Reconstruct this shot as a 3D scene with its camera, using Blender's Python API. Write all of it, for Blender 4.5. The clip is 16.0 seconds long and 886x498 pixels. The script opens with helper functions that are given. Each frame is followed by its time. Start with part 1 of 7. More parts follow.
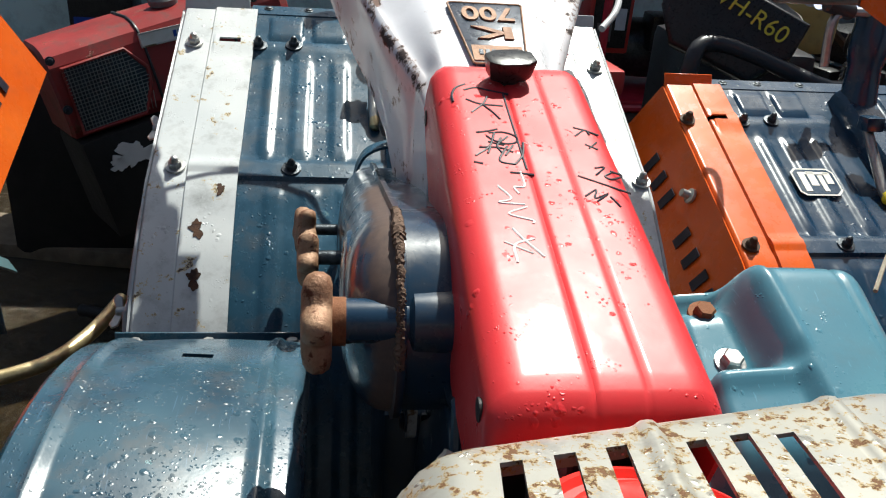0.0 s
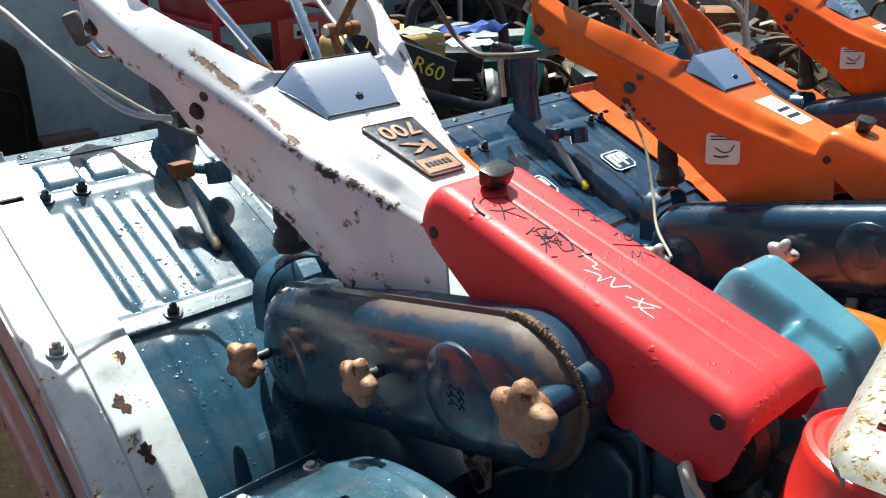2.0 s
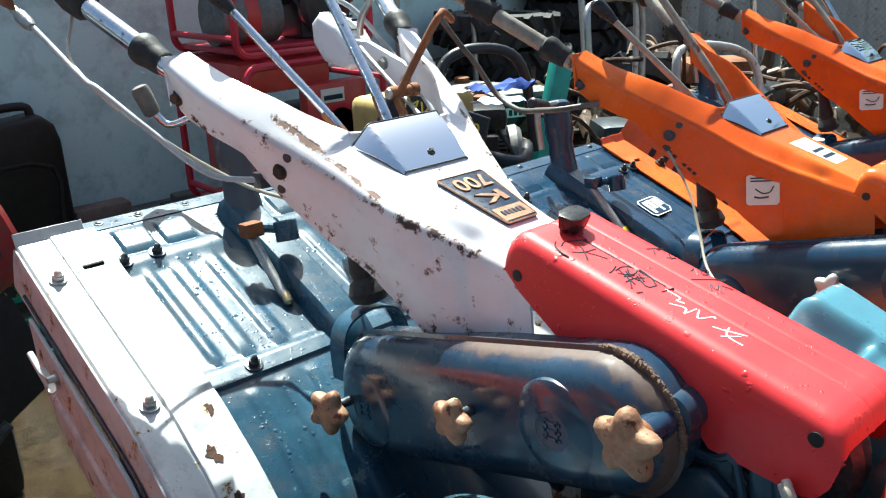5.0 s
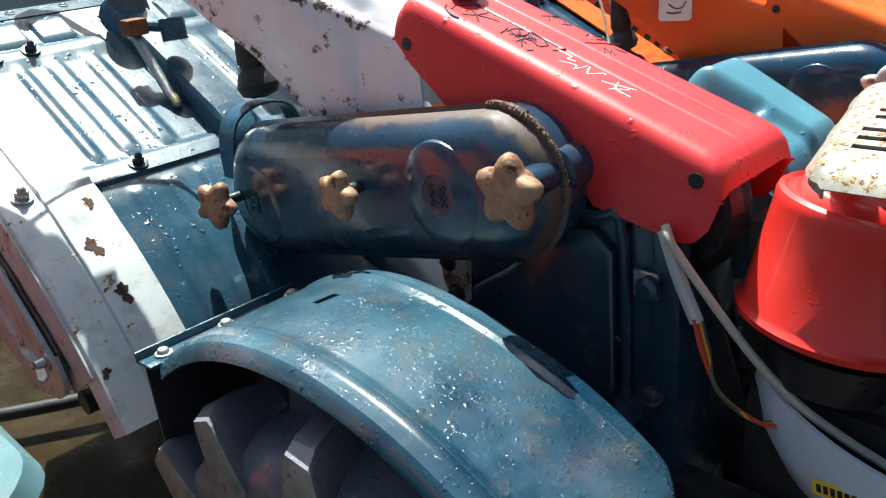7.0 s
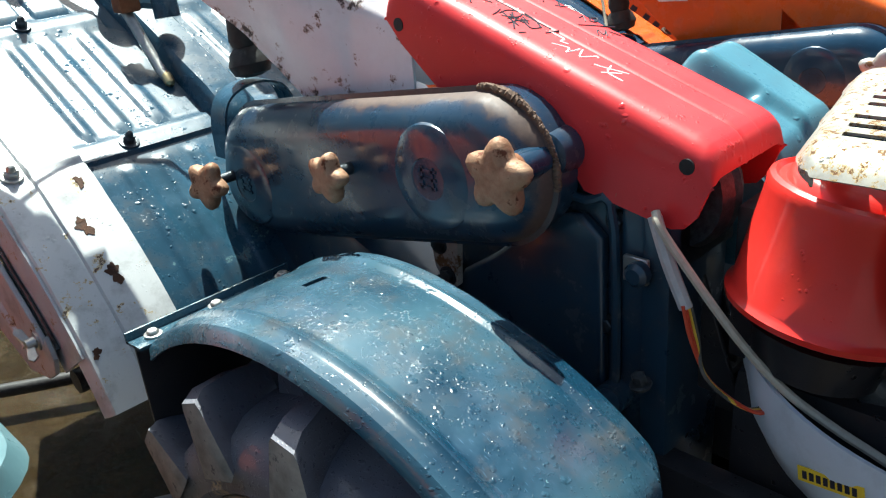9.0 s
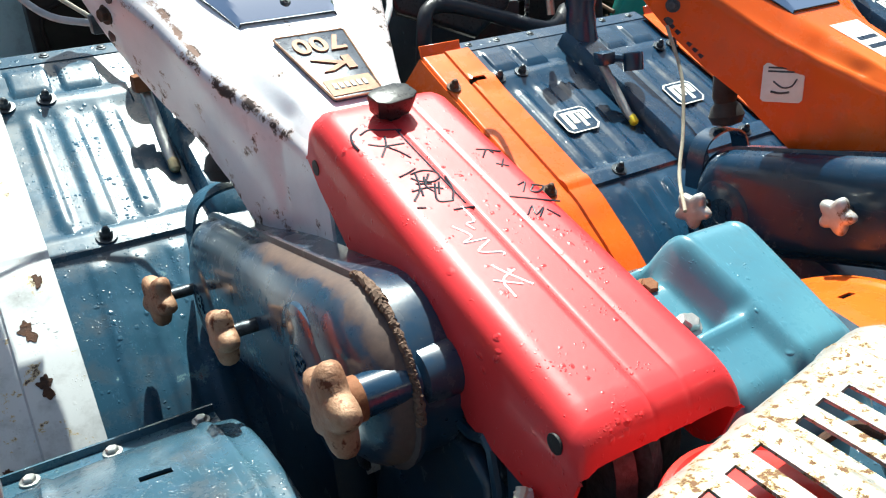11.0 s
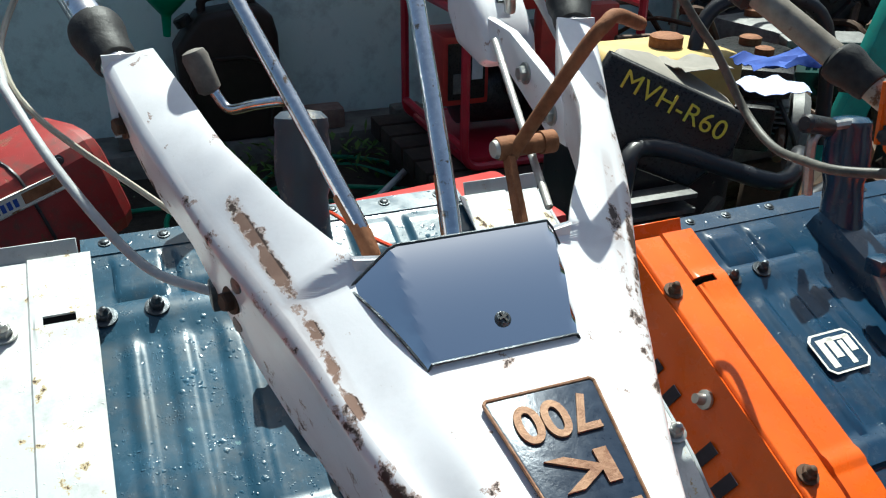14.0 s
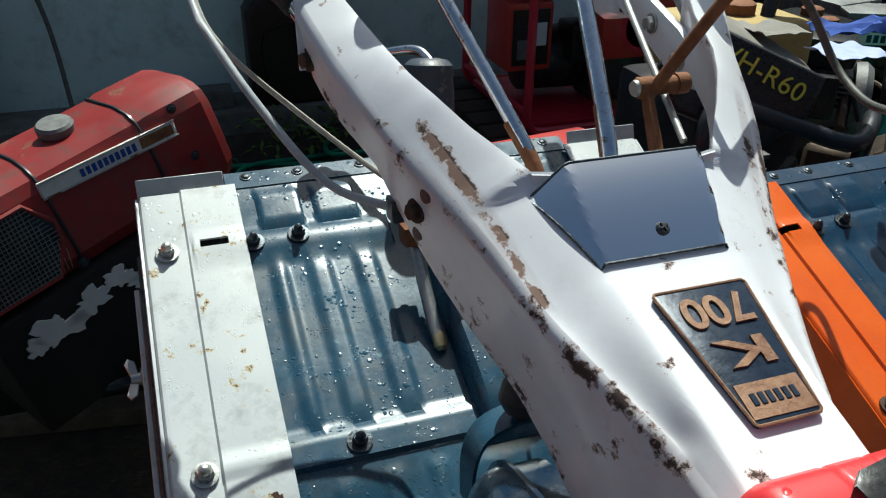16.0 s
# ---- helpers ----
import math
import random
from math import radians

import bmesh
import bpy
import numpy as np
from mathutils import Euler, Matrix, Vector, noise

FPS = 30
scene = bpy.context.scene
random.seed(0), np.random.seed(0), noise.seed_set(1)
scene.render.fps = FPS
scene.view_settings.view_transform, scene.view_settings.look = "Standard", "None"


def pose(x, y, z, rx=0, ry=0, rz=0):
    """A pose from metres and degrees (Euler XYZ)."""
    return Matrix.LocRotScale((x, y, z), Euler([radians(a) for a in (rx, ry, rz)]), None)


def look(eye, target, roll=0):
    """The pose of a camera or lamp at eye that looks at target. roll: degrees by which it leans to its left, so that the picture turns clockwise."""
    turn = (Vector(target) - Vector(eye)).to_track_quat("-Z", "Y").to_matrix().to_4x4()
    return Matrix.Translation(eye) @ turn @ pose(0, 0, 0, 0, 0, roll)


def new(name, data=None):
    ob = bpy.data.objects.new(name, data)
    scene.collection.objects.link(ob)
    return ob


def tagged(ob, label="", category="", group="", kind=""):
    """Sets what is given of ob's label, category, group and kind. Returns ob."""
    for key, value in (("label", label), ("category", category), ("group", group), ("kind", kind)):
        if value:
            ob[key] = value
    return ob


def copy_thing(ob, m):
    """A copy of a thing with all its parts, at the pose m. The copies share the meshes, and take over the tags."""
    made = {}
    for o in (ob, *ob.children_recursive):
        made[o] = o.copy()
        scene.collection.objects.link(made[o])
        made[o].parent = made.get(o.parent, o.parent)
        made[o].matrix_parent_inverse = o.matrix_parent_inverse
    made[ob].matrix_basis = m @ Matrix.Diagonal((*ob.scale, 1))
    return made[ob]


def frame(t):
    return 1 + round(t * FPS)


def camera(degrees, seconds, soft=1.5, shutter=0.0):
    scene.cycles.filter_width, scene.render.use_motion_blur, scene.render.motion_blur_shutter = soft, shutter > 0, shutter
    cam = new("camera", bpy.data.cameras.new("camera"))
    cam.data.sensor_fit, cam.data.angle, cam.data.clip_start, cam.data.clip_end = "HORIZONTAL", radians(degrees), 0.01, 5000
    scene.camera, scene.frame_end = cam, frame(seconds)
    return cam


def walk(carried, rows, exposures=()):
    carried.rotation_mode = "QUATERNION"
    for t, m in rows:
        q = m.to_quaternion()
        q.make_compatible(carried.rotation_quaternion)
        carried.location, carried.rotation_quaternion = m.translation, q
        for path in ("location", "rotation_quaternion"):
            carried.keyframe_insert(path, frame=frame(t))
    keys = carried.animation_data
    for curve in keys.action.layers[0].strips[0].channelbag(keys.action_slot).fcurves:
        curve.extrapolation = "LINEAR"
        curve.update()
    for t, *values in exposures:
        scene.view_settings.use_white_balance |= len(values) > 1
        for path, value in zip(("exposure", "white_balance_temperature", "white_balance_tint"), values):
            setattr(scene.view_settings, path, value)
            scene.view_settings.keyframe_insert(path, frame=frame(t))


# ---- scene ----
cam = camera(55.6, 16.0, 1.15)
PATH = [
    (0, (-0.0770, -0.2609, 0.9815), (0.0535, 0.6276, 0.5415), 4.40),
    (0.5, (-0.2320, -0.2816, 0.9939), (0.0590, 0.5555, 0.5306), 0.59),
    (1, (-0.3120, -0.1644, 0.9624), (0.0662, 0.6217, 0.4736), -0.94),
    (1.5, (-0.3820, -0.1283, 1.0227), (0.1272, 0.5908, 0.5500), -0.33),
    (2, (-0.4980, -0.1724, 1.0861), (0.1099, 0.5136, 0.6865), 0.14),
    (2.5, (-0.5700, -0.1865, 1.1220), (0.0650, 0.4947, 0.7575), 0.22),
    (3, (-0.6020, -0.1611, 1.1764), (0.0501, 0.5377, 0.8824), -0.07),
    (3.2, (-0.6090, -0.1591, 1.1853), (0.0438, 0.5457, 0.9078), -0.20),
    (5.3, (-0.5800, -0.1579, 1.0634), (0.0365, 0.5423, 0.7033), -2.23),
    (5.5, (-0.5740, -0.1613, 1.0426), (0.0439, 0.5258, 0.6604), -1.95),
    (6, (-0.5690, -0.1723, 1.0076), (0.0562, 0.4807, 0.5803), -1.31),
    (6.5, (-0.5650, -0.1858, 0.9951), (0.0676, 0.4498, 0.5527), -0.77),
    (7, (-0.5670, -0.1952, 0.9750), (0.0694, 0.4223, 0.5127), -0.34),
    (7.5, (-0.5670, -0.2010, 0.9676), (0.0690, 0.4029, 0.4872), -0.14),
    (8, (-0.5710, -0.1999, 0.9685), (0.0651, 0.3983, 0.4811), 0.10),
    (8.5, (-0.5690, -0.1970, 0.9682), (0.0651, 0.4028, 0.4801), -0.01),
    (8.7, (-0.5700, -0.1956, 0.9710), (0.0635, 0.4051, 0.4834), -0.02),
    (10.8, (-0.2590, -0.2268, 1.0330), (0.2101, 0.5160, 0.5552), -0.34),
    (11, (-0.2370, -0.1968, 1.0406), (0.2108, 0.5592, 0.5631), -0.91),
    (11.5, (-0.1960, -0.0451, 1.0646), (0.2376, 0.7282, 0.6020), -0.58),
    (12, (-0.1530, 0.0857, 1.0900), (0.2600, 0.8755, 0.6366), 0.02),
    (12.5, (-0.1140, 0.1953, 1.1338), (0.2416, 1.0112, 0.6779), -0.22),
    (13, (-0.1140, 0.2149, 1.1376), (0.2141, 1.0429, 0.6829), -0.84),
    (13.5, (-0.1150, 0.2109, 1.1290), (0.2094, 1.0400, 0.6738), -0.27),
    (14, (-0.1340, 0.2057, 1.1367), (0.1904, 1.0349, 0.6814), 0.53),
    (14.5, (-0.1770, 0.2494, 1.2021), (0.1454, 1.0783, 0.7449), 1.02),
    (15, (-0.2300, 0.2598, 1.2140), (0.0740, 1.0965, 0.7584), 0.17),
    (15.5, (-0.2470, 0.2290, 1.1642), (0.0469, 1.0646, 0.7002), 1.11),
    (16, (-0.2600, 0.1551, 1.1344), (0.0296, 0.9822, 0.6525), 0.92),
]
EXPOSURES = [(0, .54), (.5, .54), (1.0, .70), (1.5, 1.03), (2.2, 1.24), (3.2, 1.58), (5.3, 1.62), (6, 1.44), (7, 1.38), (8.7, 1.51), (10.8, 1.38), (11.3, 1.38), (12.2, .95), (13, .84), (15, .80), (15.5, .47), (16, .20)]
walk(cam, [(t, look(e, g, r)) for t, e, g, r in PATH], [(t, v, 6280 if t < 1 else 6080 if t < 12 else 6020, 3 if t < 1 else -2 if t < 12 else -3) for t, v in EXPOSURES])

# ---- light ----
SUN_AZ, SUN_EL = 29.0, 58.0      # degrees right of straight ahead (+y), and up
world = bpy.data.worlds.new("world")
scene.world = world
world.use_nodes = True
wn = world.node_tree.nodes
sky = wn.new("ShaderNodeTexSky")
sky.sky_type = 'NISHITA'
sky.sun_disc = False
sky.dust_density = 3.5
sky.sun_elevation, sky.sun_rotation = radians(SUN_EL), radians(SUN_AZ)
world.node_tree.links.new(sky.outputs[0], wn["Background"].inputs[0])
wn["Background"].inputs[1].default_value = 0.058
sun = new("sun", bpy.data.lights.new("sun", 'SUN'))
sun.data.energy, sun.data.angle, sun.data.color = 5.0, radians(0.55), (1.0, 0.96, 0.89)
az, el = radians(SUN_AZ), radians(SUN_EL)
to_sun = Vector((math.sin(az) * math.cos(el), math.cos(az) * math.cos(el), math.sin(el)))
sun.matrix_world = look(to_sun * 20, (0, 0, 0))


# ---- materials ----
def nodes(name):
    m = bpy.data.materials.new(name)
    m.use_nodes = True
    t = m.node_tree
    return m, t, t.nodes["Principled BSDF"]


def link(t, a, b):
    t.links.new(a, b)


def noise_tex(t, co, scale, detail=4.0, rough=0.6, kind="ShaderNodeTexNoise"):
    n = t.nodes.new(kind)
    n.inputs["Scale"].default_value = scale
    if kind == "ShaderNodeTexNoise":
        n.inputs["Detail"].default_value, n.inputs["Roughness"].default_value = detail, rough
    link(t, co, n.inputs["Vector"])
    return n


def ramp(t, fac, a, b, ca=(0, 0, 0, 1), cb=(1, 1, 1, 1)):
    r = t.nodes.new("ShaderNodeValToRGB")
    r.color_ramp.elements[0].position, r.color_ramp.elements[1].position = a, b
    r.color_ramp.elements[0].color, r.color_ramp.elements[1].color = ca, cb
    link(t, fac, r.inputs[0])
    return r.outputs[0]


def mix(t, fac, a, b, kind="MIX"):
    n = t.nodes.new("ShaderNodeMix")
    n.data_type, n.blend_type = 'RGBA', kind
    if isinstance(fac, (int, float)):
        n.inputs[0].default_value = fac
    else:
        link(t, fac, n.inputs[0])
    for sock, v in ((n.inputs[6], a), (n.inputs[7], b)):
        if isinstance(v, tuple):
            sock.default_value = v
        else:
            link(t, v, sock)
    return n.outputs[2]


def maths(t, op, a, b=0.0):
    n = t.nodes.new("ShaderNodeMath")
    n.operation = op
    for sock, v in ((n.inputs[0], a), (n.inputs[1], b)):
        if isinstance(v, (int, float)):
            sock.default_value = v
        else:
            link(t, v, sock)
    return n.outputs[0]


def rgb(h):
    """Linear colour from an sRGB triple of 0 to 255."""
    return tuple(((c / 255 + 0.055) / 1.055) ** 2.4 if c > 10 else c / 255 / 12.92 for c in h) + (1.0,)


def coords(t):
    return t.nodes.new("ShaderNodeTexCoord").outputs["Object"]


def paint(name, base, chip=(0.09, 0.035, 0.018, 1), chips=0.35, under=None, rough=0.3, metal=0.0, coat=0.4,
          drops=0.0, grime=0.35, fade=None, stretch=(1, 1, 1), chip_scale=14.0, dent=0.25, wear_shade=0.0, scratch=0.0, haze=0.12, patchy=0.15, spec=0.35):
    """Worn enamel: uneven colour, grime, chips down to rust, and beads of rain water where drops > 0."""
    m, t, p = nodes(name)
    co = coords(t)
    mp = t.nodes.new("ShaderNodeMapping")
    mp.inputs["Scale"].default_value = stretch
    link(t, co, mp.inputs[0])
    big = noise_tex(t, mp.outputs[0], 5.0, 3.0)
    fine = noise_tex(t, co, 220.0, 4.0)
    fade = fade or tuple(min(1, c * 1.35 + 0.015) for c in base[:3]) + (1,)
    col = mix(t, ramp(t, big.outputs[0], 0.38, 0.68), base, fade)
    dark = tuple(c * 0.45 for c in base[:3]) + (1,)
    g = noise_tex(t, mp.outputs[0], 23.0, 6.0, 0.7)
    gm = maths(t, 'MULTIPLY', ramp(t, g.outputs[0], 0.5, 0.75), grime)
    col = mix(t, gm, col, mix(t, 0.5, dark, (0.12, 0.10, 0.08, 1)))
    c1 = noise_tex(t, co, chip_scale, 8.0, 0.72)
    lim = 0.80 - 0.3 * chips
    cn = c1.outputs[0]
    if wear_shade:
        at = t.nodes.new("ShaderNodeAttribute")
        at.attribute_name = "wear_shade"
        cn = maths(t, 'ADD', cn, maths(t, 'MULTIPLY', at.outputs["Fac"], wear_shade))
        # grime blotches that also paint the flanks' pinkish shade into the colour
        grime_shade = noise_tex(t, co, 9.0, 6.0, 0.7)
        grime_shade_mask = maths(t, 'MULTIPLY', maths(t, 'MINIMUM', maths(t, 'MULTIPLY', at.outputs["Fac"], 3.0), 1.0), ramp(t, grime_shade.outputs[0], 0.30, 0.66))
        col = mix(t, maths(t, 'MULTIPLY', grime_shade_mask, 0.6), col, (0.46, 0.39, 0.38, 1))
    cm = ramp(t, cn, lim, lim + 0.02)
    if under:
        um = ramp(t, cn, lim - 0.032, lim - 0.022)
        col = mix(t, um, col, under)
    rustn = noise_tex(t, co, 60.0, 5.0)
    chipc = mix(t, rustn.outputs[0], chip, tuple(min(1, c * 2.2) for c in chip[:3]) + (1,))
    if wear_shade:
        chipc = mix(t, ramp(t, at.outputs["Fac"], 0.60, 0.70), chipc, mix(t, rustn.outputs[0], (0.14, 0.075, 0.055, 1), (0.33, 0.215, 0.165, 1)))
    col = mix(t, cm, col, chipc)
    if scratch:
        light = tuple(min(1, c * 3.0 + 0.05) for c in base[:3]) + (1,)
        for k, (rot, sc) in enumerate(((0.35, (520, 13, 200)), (-0.5, (620, 17, 240)), (1.3, (560, 15, 220)))):
            ms = t.nodes.new("ShaderNodeMapping")
            ms.inputs["Rotation"].default_value = (0.2, 0, rot)
            ms.inputs["Scale"].default_value = sc
            ms.inputs["Location"].default_value = (k * 3.1, k * 1.7, 0)
            link(t, co, ms.inputs[0])
            sn = noise_tex(t, ms.outputs[0], 1.0, 2.0, 0.5)
            col = mix(t, maths(t, 'MULTIPLY', ramp(t, sn.outputs[0], 0.70, 0.74), scratch), col, light)
        stain = noise_tex(t, co, 7.0, 5.0, 0.75)
        col = mix(t, maths(t, 'MULTIPLY', ramp(t, stain.outputs[0], 0.52, 0.70), scratch * 0.6), col, light)
    link(t, col, p.inputs["Base Color"])
    smear = noise_tex(t, mp.outputs[0], 11.0, 5.0, 0.65)
    r0 = maths(t, 'ADD', maths(t, 'MULTIPLY', g.outputs[0], 0.30), rough - 0.15)
    r0 = maths(t, 'ADD', r0, maths(t, 'MULTIPLY', maths(t, 'SUBTRACT', smear.outputs[0], 0.5), patchy))
    r1 = maths(t, 'MAXIMUM', r0, maths(t, 'MULTIPLY', cm, 0.8))
    p.inputs["Metallic"].default_value = metal
    p.inputs["Coat Weight"].default_value = coat
    p.inputs["Specular IOR Level"].default_value = spec
    link(t, maths(t, 'MULTIPLY', ramp(t, g.outputs[0], 0.3, 0.75), haze * 2), p.inputs["Coat Roughness"])
    h = maths(t, 'ADD', maths(t, 'MULTIPLY', fine.outputs[0], 0.10), maths(t, 'MULTIPLY', cm, -0.5))
    h = maths(t, 'ADD', h, maths(t, 'MULTIPLY', big.outputs[0], dent * 6))
    if drops > 0:
        wob = noise_tex(t, co, 130.0, 2.0)
        vm = t.nodes.new("ShaderNodeVectorMath")
        vm.operation = 'MULTIPLY_ADD'
        link(t, wob.outputs["Color"], vm.inputs[0])
        vm.inputs[1].default_value = (0.0055, 0.0055, 0.0055)
        link(t, co, vm.inputs[2])
        for sc, w, th in ((80.0, 1.2, 0.27), (150.0, 1.0, 0.30), (330.0, 0.6, 0.33)):
            v = t.nodes.new("ShaderNodeTexVoronoi")
            v.inputs["Scale"].default_value = sc
            v.inputs["Randomness"].default_value = 1.0
            link(t, vm.outputs[0], v.inputs["Vector"])
            keep = noise_tex(t, co, sc * 0.16, 3.0)
            bead = ramp(t, v.outputs["Distance"], th * 0.2, th, (1, 1, 1, 1), (0, 0, 0, 1))
            km = ramp(t, keep.outputs[0], 0.69 - 0.2 * drops, 0.73 - 0.2 * drops)
            bead = maths(t, 'MULTIPLY', bead, km)
            h = maths(t, 'ADD', h, maths(t, 'MULTIPLY', bead, 0.85 * w))
            r1 = maths(t, 'MULTIPLY', r1, maths(t, 'SUBTRACT', 1.0, maths(t, 'MULTIPLY', bead, 0.7)))
    link(t, r1, p.inputs["Roughness"])
    b = t.nodes.new("ShaderNodeBump")
    b.inputs["Strength"].default_value, b.inputs["Distance"].default_value = 0.5, 0.0016
    link(t, h, b.inputs["Height"])
    link(t, b.outputs[0], p.inputs["Normal"])
    return m


def rough_mat(name, c1, c2, scale=40.0, rough=0.7, metal=0.0, bump=0.5, dist=0.002, spots=None, detail=6.0):
    """Rubber, rust, plastic, plaster: two colours in noise at two scales, with relief."""
    m, t, p = nodes(name)
    co = coords(t)
    a, b_ = noise_tex(t, co, scale, detail, 0.65), noise_tex(t, co, scale * 0.17, 4.0)
    f = maths(t, 'ADD', maths(t, 'MULTIPLY', a.outputs[0], 0.5), maths(t, 'MULTIPLY', b_.outputs[0], 0.5))
    col = mix(t, ramp(t, f, 0.36, 0.64), c1, c2)
    if spots:
        sp = noise_tex(t, co, scale * 0.5, 7.0, 0.7)
        col = mix(t, ramp(t, sp.outputs[0], 0.58, 0.64), col, spots)
    link(t, col, p.inputs["Base Color"])
    p.inputs["Metallic"].default_value = metal
    p.inputs["Specular IOR Level"].default_value = 0.3
    link(t, maths(t, 'ADD', maths(t, 'MULTIPLY', a.outputs[0], 0.3), rough - 0.15), p.inputs["Roughness"])
    bp = t.nodes.new("ShaderNodeBump")
    bp.inputs["Strength"].default_value, bp.inputs["Distance"].default_value = bump, dist
    link(t, a.outputs[0], bp.inputs["Height"])
    link(t, bp.outputs[0], p.inputs["Normal"])
    return m


TEAL = paint("teal enamel, wet", (0.016, 0.052, 0.088, 1), chips=0.36, under=(0.12, 0.20, 0.20, 1), rough=0.27, coat=0.0,
             drops=0.6, fade=(0.022, 0.064, 0.098, 1), grime=0.6, scratch=0.4, haze=0.06, patchy=0.30, spec=0.38)
TEAL_LIGHT = paint("blue-teal enamel, wet", (0.006, 0.028, 0.052, 1), chips=0.33, under=(0.14, 0.25, 0.27, 1), rough=0.27, coat=0.4, drops=1.05,
                   fade=(0.055, 0.115, 0.150, 1), grime=0.8, scratch=0.6, haze=0.16, patchy=0.42, spec=0.40, chip_scale=19.0)
TEAL_TANK = paint("pale teal enamel", (0.055, 0.165, 0.225, 1), chips=0.30, rough=0.30, coat=0.5, drops=0.3, fade=(0.095, 0.24, 0.29, 1), grime=0.35, scratch=0.2)
PALE_AQUA = paint("pale faded aqua enamel", (0.055, 0.115, 0.130, 1), chips=0.36, rough=0.42, coat=0.05, drops=0.5, fade=(0.10, 0.17, 0.185, 1), grime=0.5, scratch=0.2)
TEAL_CASE = paint("dark blue enamel", (0.006, 0.020, 0.045, 1), chips=0.42, rough=0.30, coat=0.8, drops=0.25,
                  fade=(0.014, 0.042, 0.078, 1), grime=0.6, haze=0.20, scratch=0.12, patchy=0.2)


def add_film(m):
    """A film of dried brown mud on the chain case's upper shoulder, thickest at the shaft's end."""
    t = m.node_tree
    p = t.nodes["Principled BSDF"]
    co = coords(t)
    sp = t.nodes.new("ShaderNodeSeparateXYZ")
    link(t, co, sp.inputs[0])
    a, b_ = noise_tex(t, co, 26.0, 6.0, 0.7), noise_tex(t, co, 140.0, 4.0)
    ragged = maths(t, 'MULTIPLY', maths(t, 'SUBTRACT', a.outputs[0], 0.5), 0.028)
    wide = maths(t, 'ADD', sp.outputs[0], ragged)
    high = maths(t, 'MAXIMUM', maths(t, 'SUBTRACT', sp.outputs[2], 0.712), maths(t, 'SUBTRACT', 0.150, sp.outputs[1]))
    f = maths(t, 'MULTIPLY', maths(t, 'MULTIPLY', ramp(t, maths(t, 'ADD', wide, 1.0), 0.9440, 0.9500), ramp(t, maths(t, 'ADD', sp.outputs[0], 1.0), 0.9640, 0.9665, (1, 1, 1, 1), (0, 0, 0, 1))), ramp(t, maths(t, 'ADD', maths(t, 'ADD', high, ragged), 0.5), 0.495, 0.510))
    f = maths(t, 'MULTIPLY', f, ramp(t, maths(t, 'ADD', sp.outputs[1], ragged), 0.34, 0.43, (1, 1, 1, 1), (0, 0, 0, 1)))
    mud = mix(t, b_.outputs[0], (0.055, 0.030, 0.020, 1), (0.19, 0.115, 0.075, 1))
    old = p.inputs["Base Color"].links[0].from_socket
    link(t, mix(t, maths(t, 'MULTIPLY', f, 0.75), old, mud), p.inputs["Base Color"])
    cw = maths(t, 'MULTIPLY', maths(t, 'SUBTRACT', 1.0, f), p.inputs["Coat Weight"].default_value)
    link(t, cw, p.inputs["Coat Weight"])
    r0 = p.inputs["Roughness"].links[0].from_socket
    link(t, maths(t, 'MAXIMUM', r0, maths(t, 'MULTIPLY', f, 0.6)), p.inputs["Roughness"])


CASE_MUDDY = TEAL_CASE.copy()
CASE_MUDDY.name = "dark blue enamel with dried mud"
add_film(CASE_MUDDY)
GEAR_BLUE = paint("dark blue casting enamel", (0.012, 0.032, 0.055, 1), chips=0.42, rough=0.32, coat=0.6, fade=(0.020, 0.050, 0.082, 1), grime=0.6, haze=0.2)
COLUMN = paint("greasy dark blue casting", (0.030, 0.046, 0.070, 1), chip=(0.06, 0.045, 0.035, 1), chips=0.5, under=(0.16, 0.15, 0.14, 1), rough=0.45, coat=0.15, fade=(0.060, 0.075, 0.095, 1), grime=0.8)
NAVY = paint("navy enamel", (0.006, 0.027, 0.060, 1), chips=0.28, rough=0.24, coat=0.2, fade=(0.010, 0.040, 0.078, 1), drops=0.4, scratch=0.14, patchy=0.25, spec=0.5)
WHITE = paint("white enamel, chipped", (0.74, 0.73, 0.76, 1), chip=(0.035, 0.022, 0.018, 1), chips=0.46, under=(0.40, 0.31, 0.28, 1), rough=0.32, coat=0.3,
              fade=(0.82, 0.81, 0.82, 1), grime=0.14, chip_scale=40.0, dent=0.1, wear_shade=0.235)
CREAM = paint("off-white enamel, rusting", (0.50, 0.52, 0.52, 1), chip=(0.045, 0.026, 0.018, 1), chips=0.55, under=(0.46, 0.37, 0.22, 1), rough=0.34, coat=0.35,
              fade=(0.64, 0.645, 0.63, 1), grime=0.6, chip_scale=34.0, drops=0.5)
RED = paint("red enamel, wet", (0.60, 0.021, 0.025, 1), chips=0.24, under=(0.40, 0.16, 0.08, 1), rough=0.46, coat=0.20, drops=0.62, spec=0.34, fade=(0.66, 0.037, 0.042, 1),
            grime=0.10, dent=0.12)
SKIRT = paint("dirty off-white enamel", (0.38, 0.40, 0.42, 1), chip=(0.07, 0.035, 0.018, 1), chips=0.60, under=(0.30, 0.23, 0.15, 1), rough=0.42, coat=0.15, fade=(0.44, 0.45, 0.45, 1), grime=0.7, chip_scale=22.0, drops=0.25)
ORANGE = paint("orange enamel", (0.64, 0.092, 0.008, 1), chips=0.36, rough=0.27, coat=0.1, fade=(0.74, 0.135, 0.014, 1), grime=0.22)
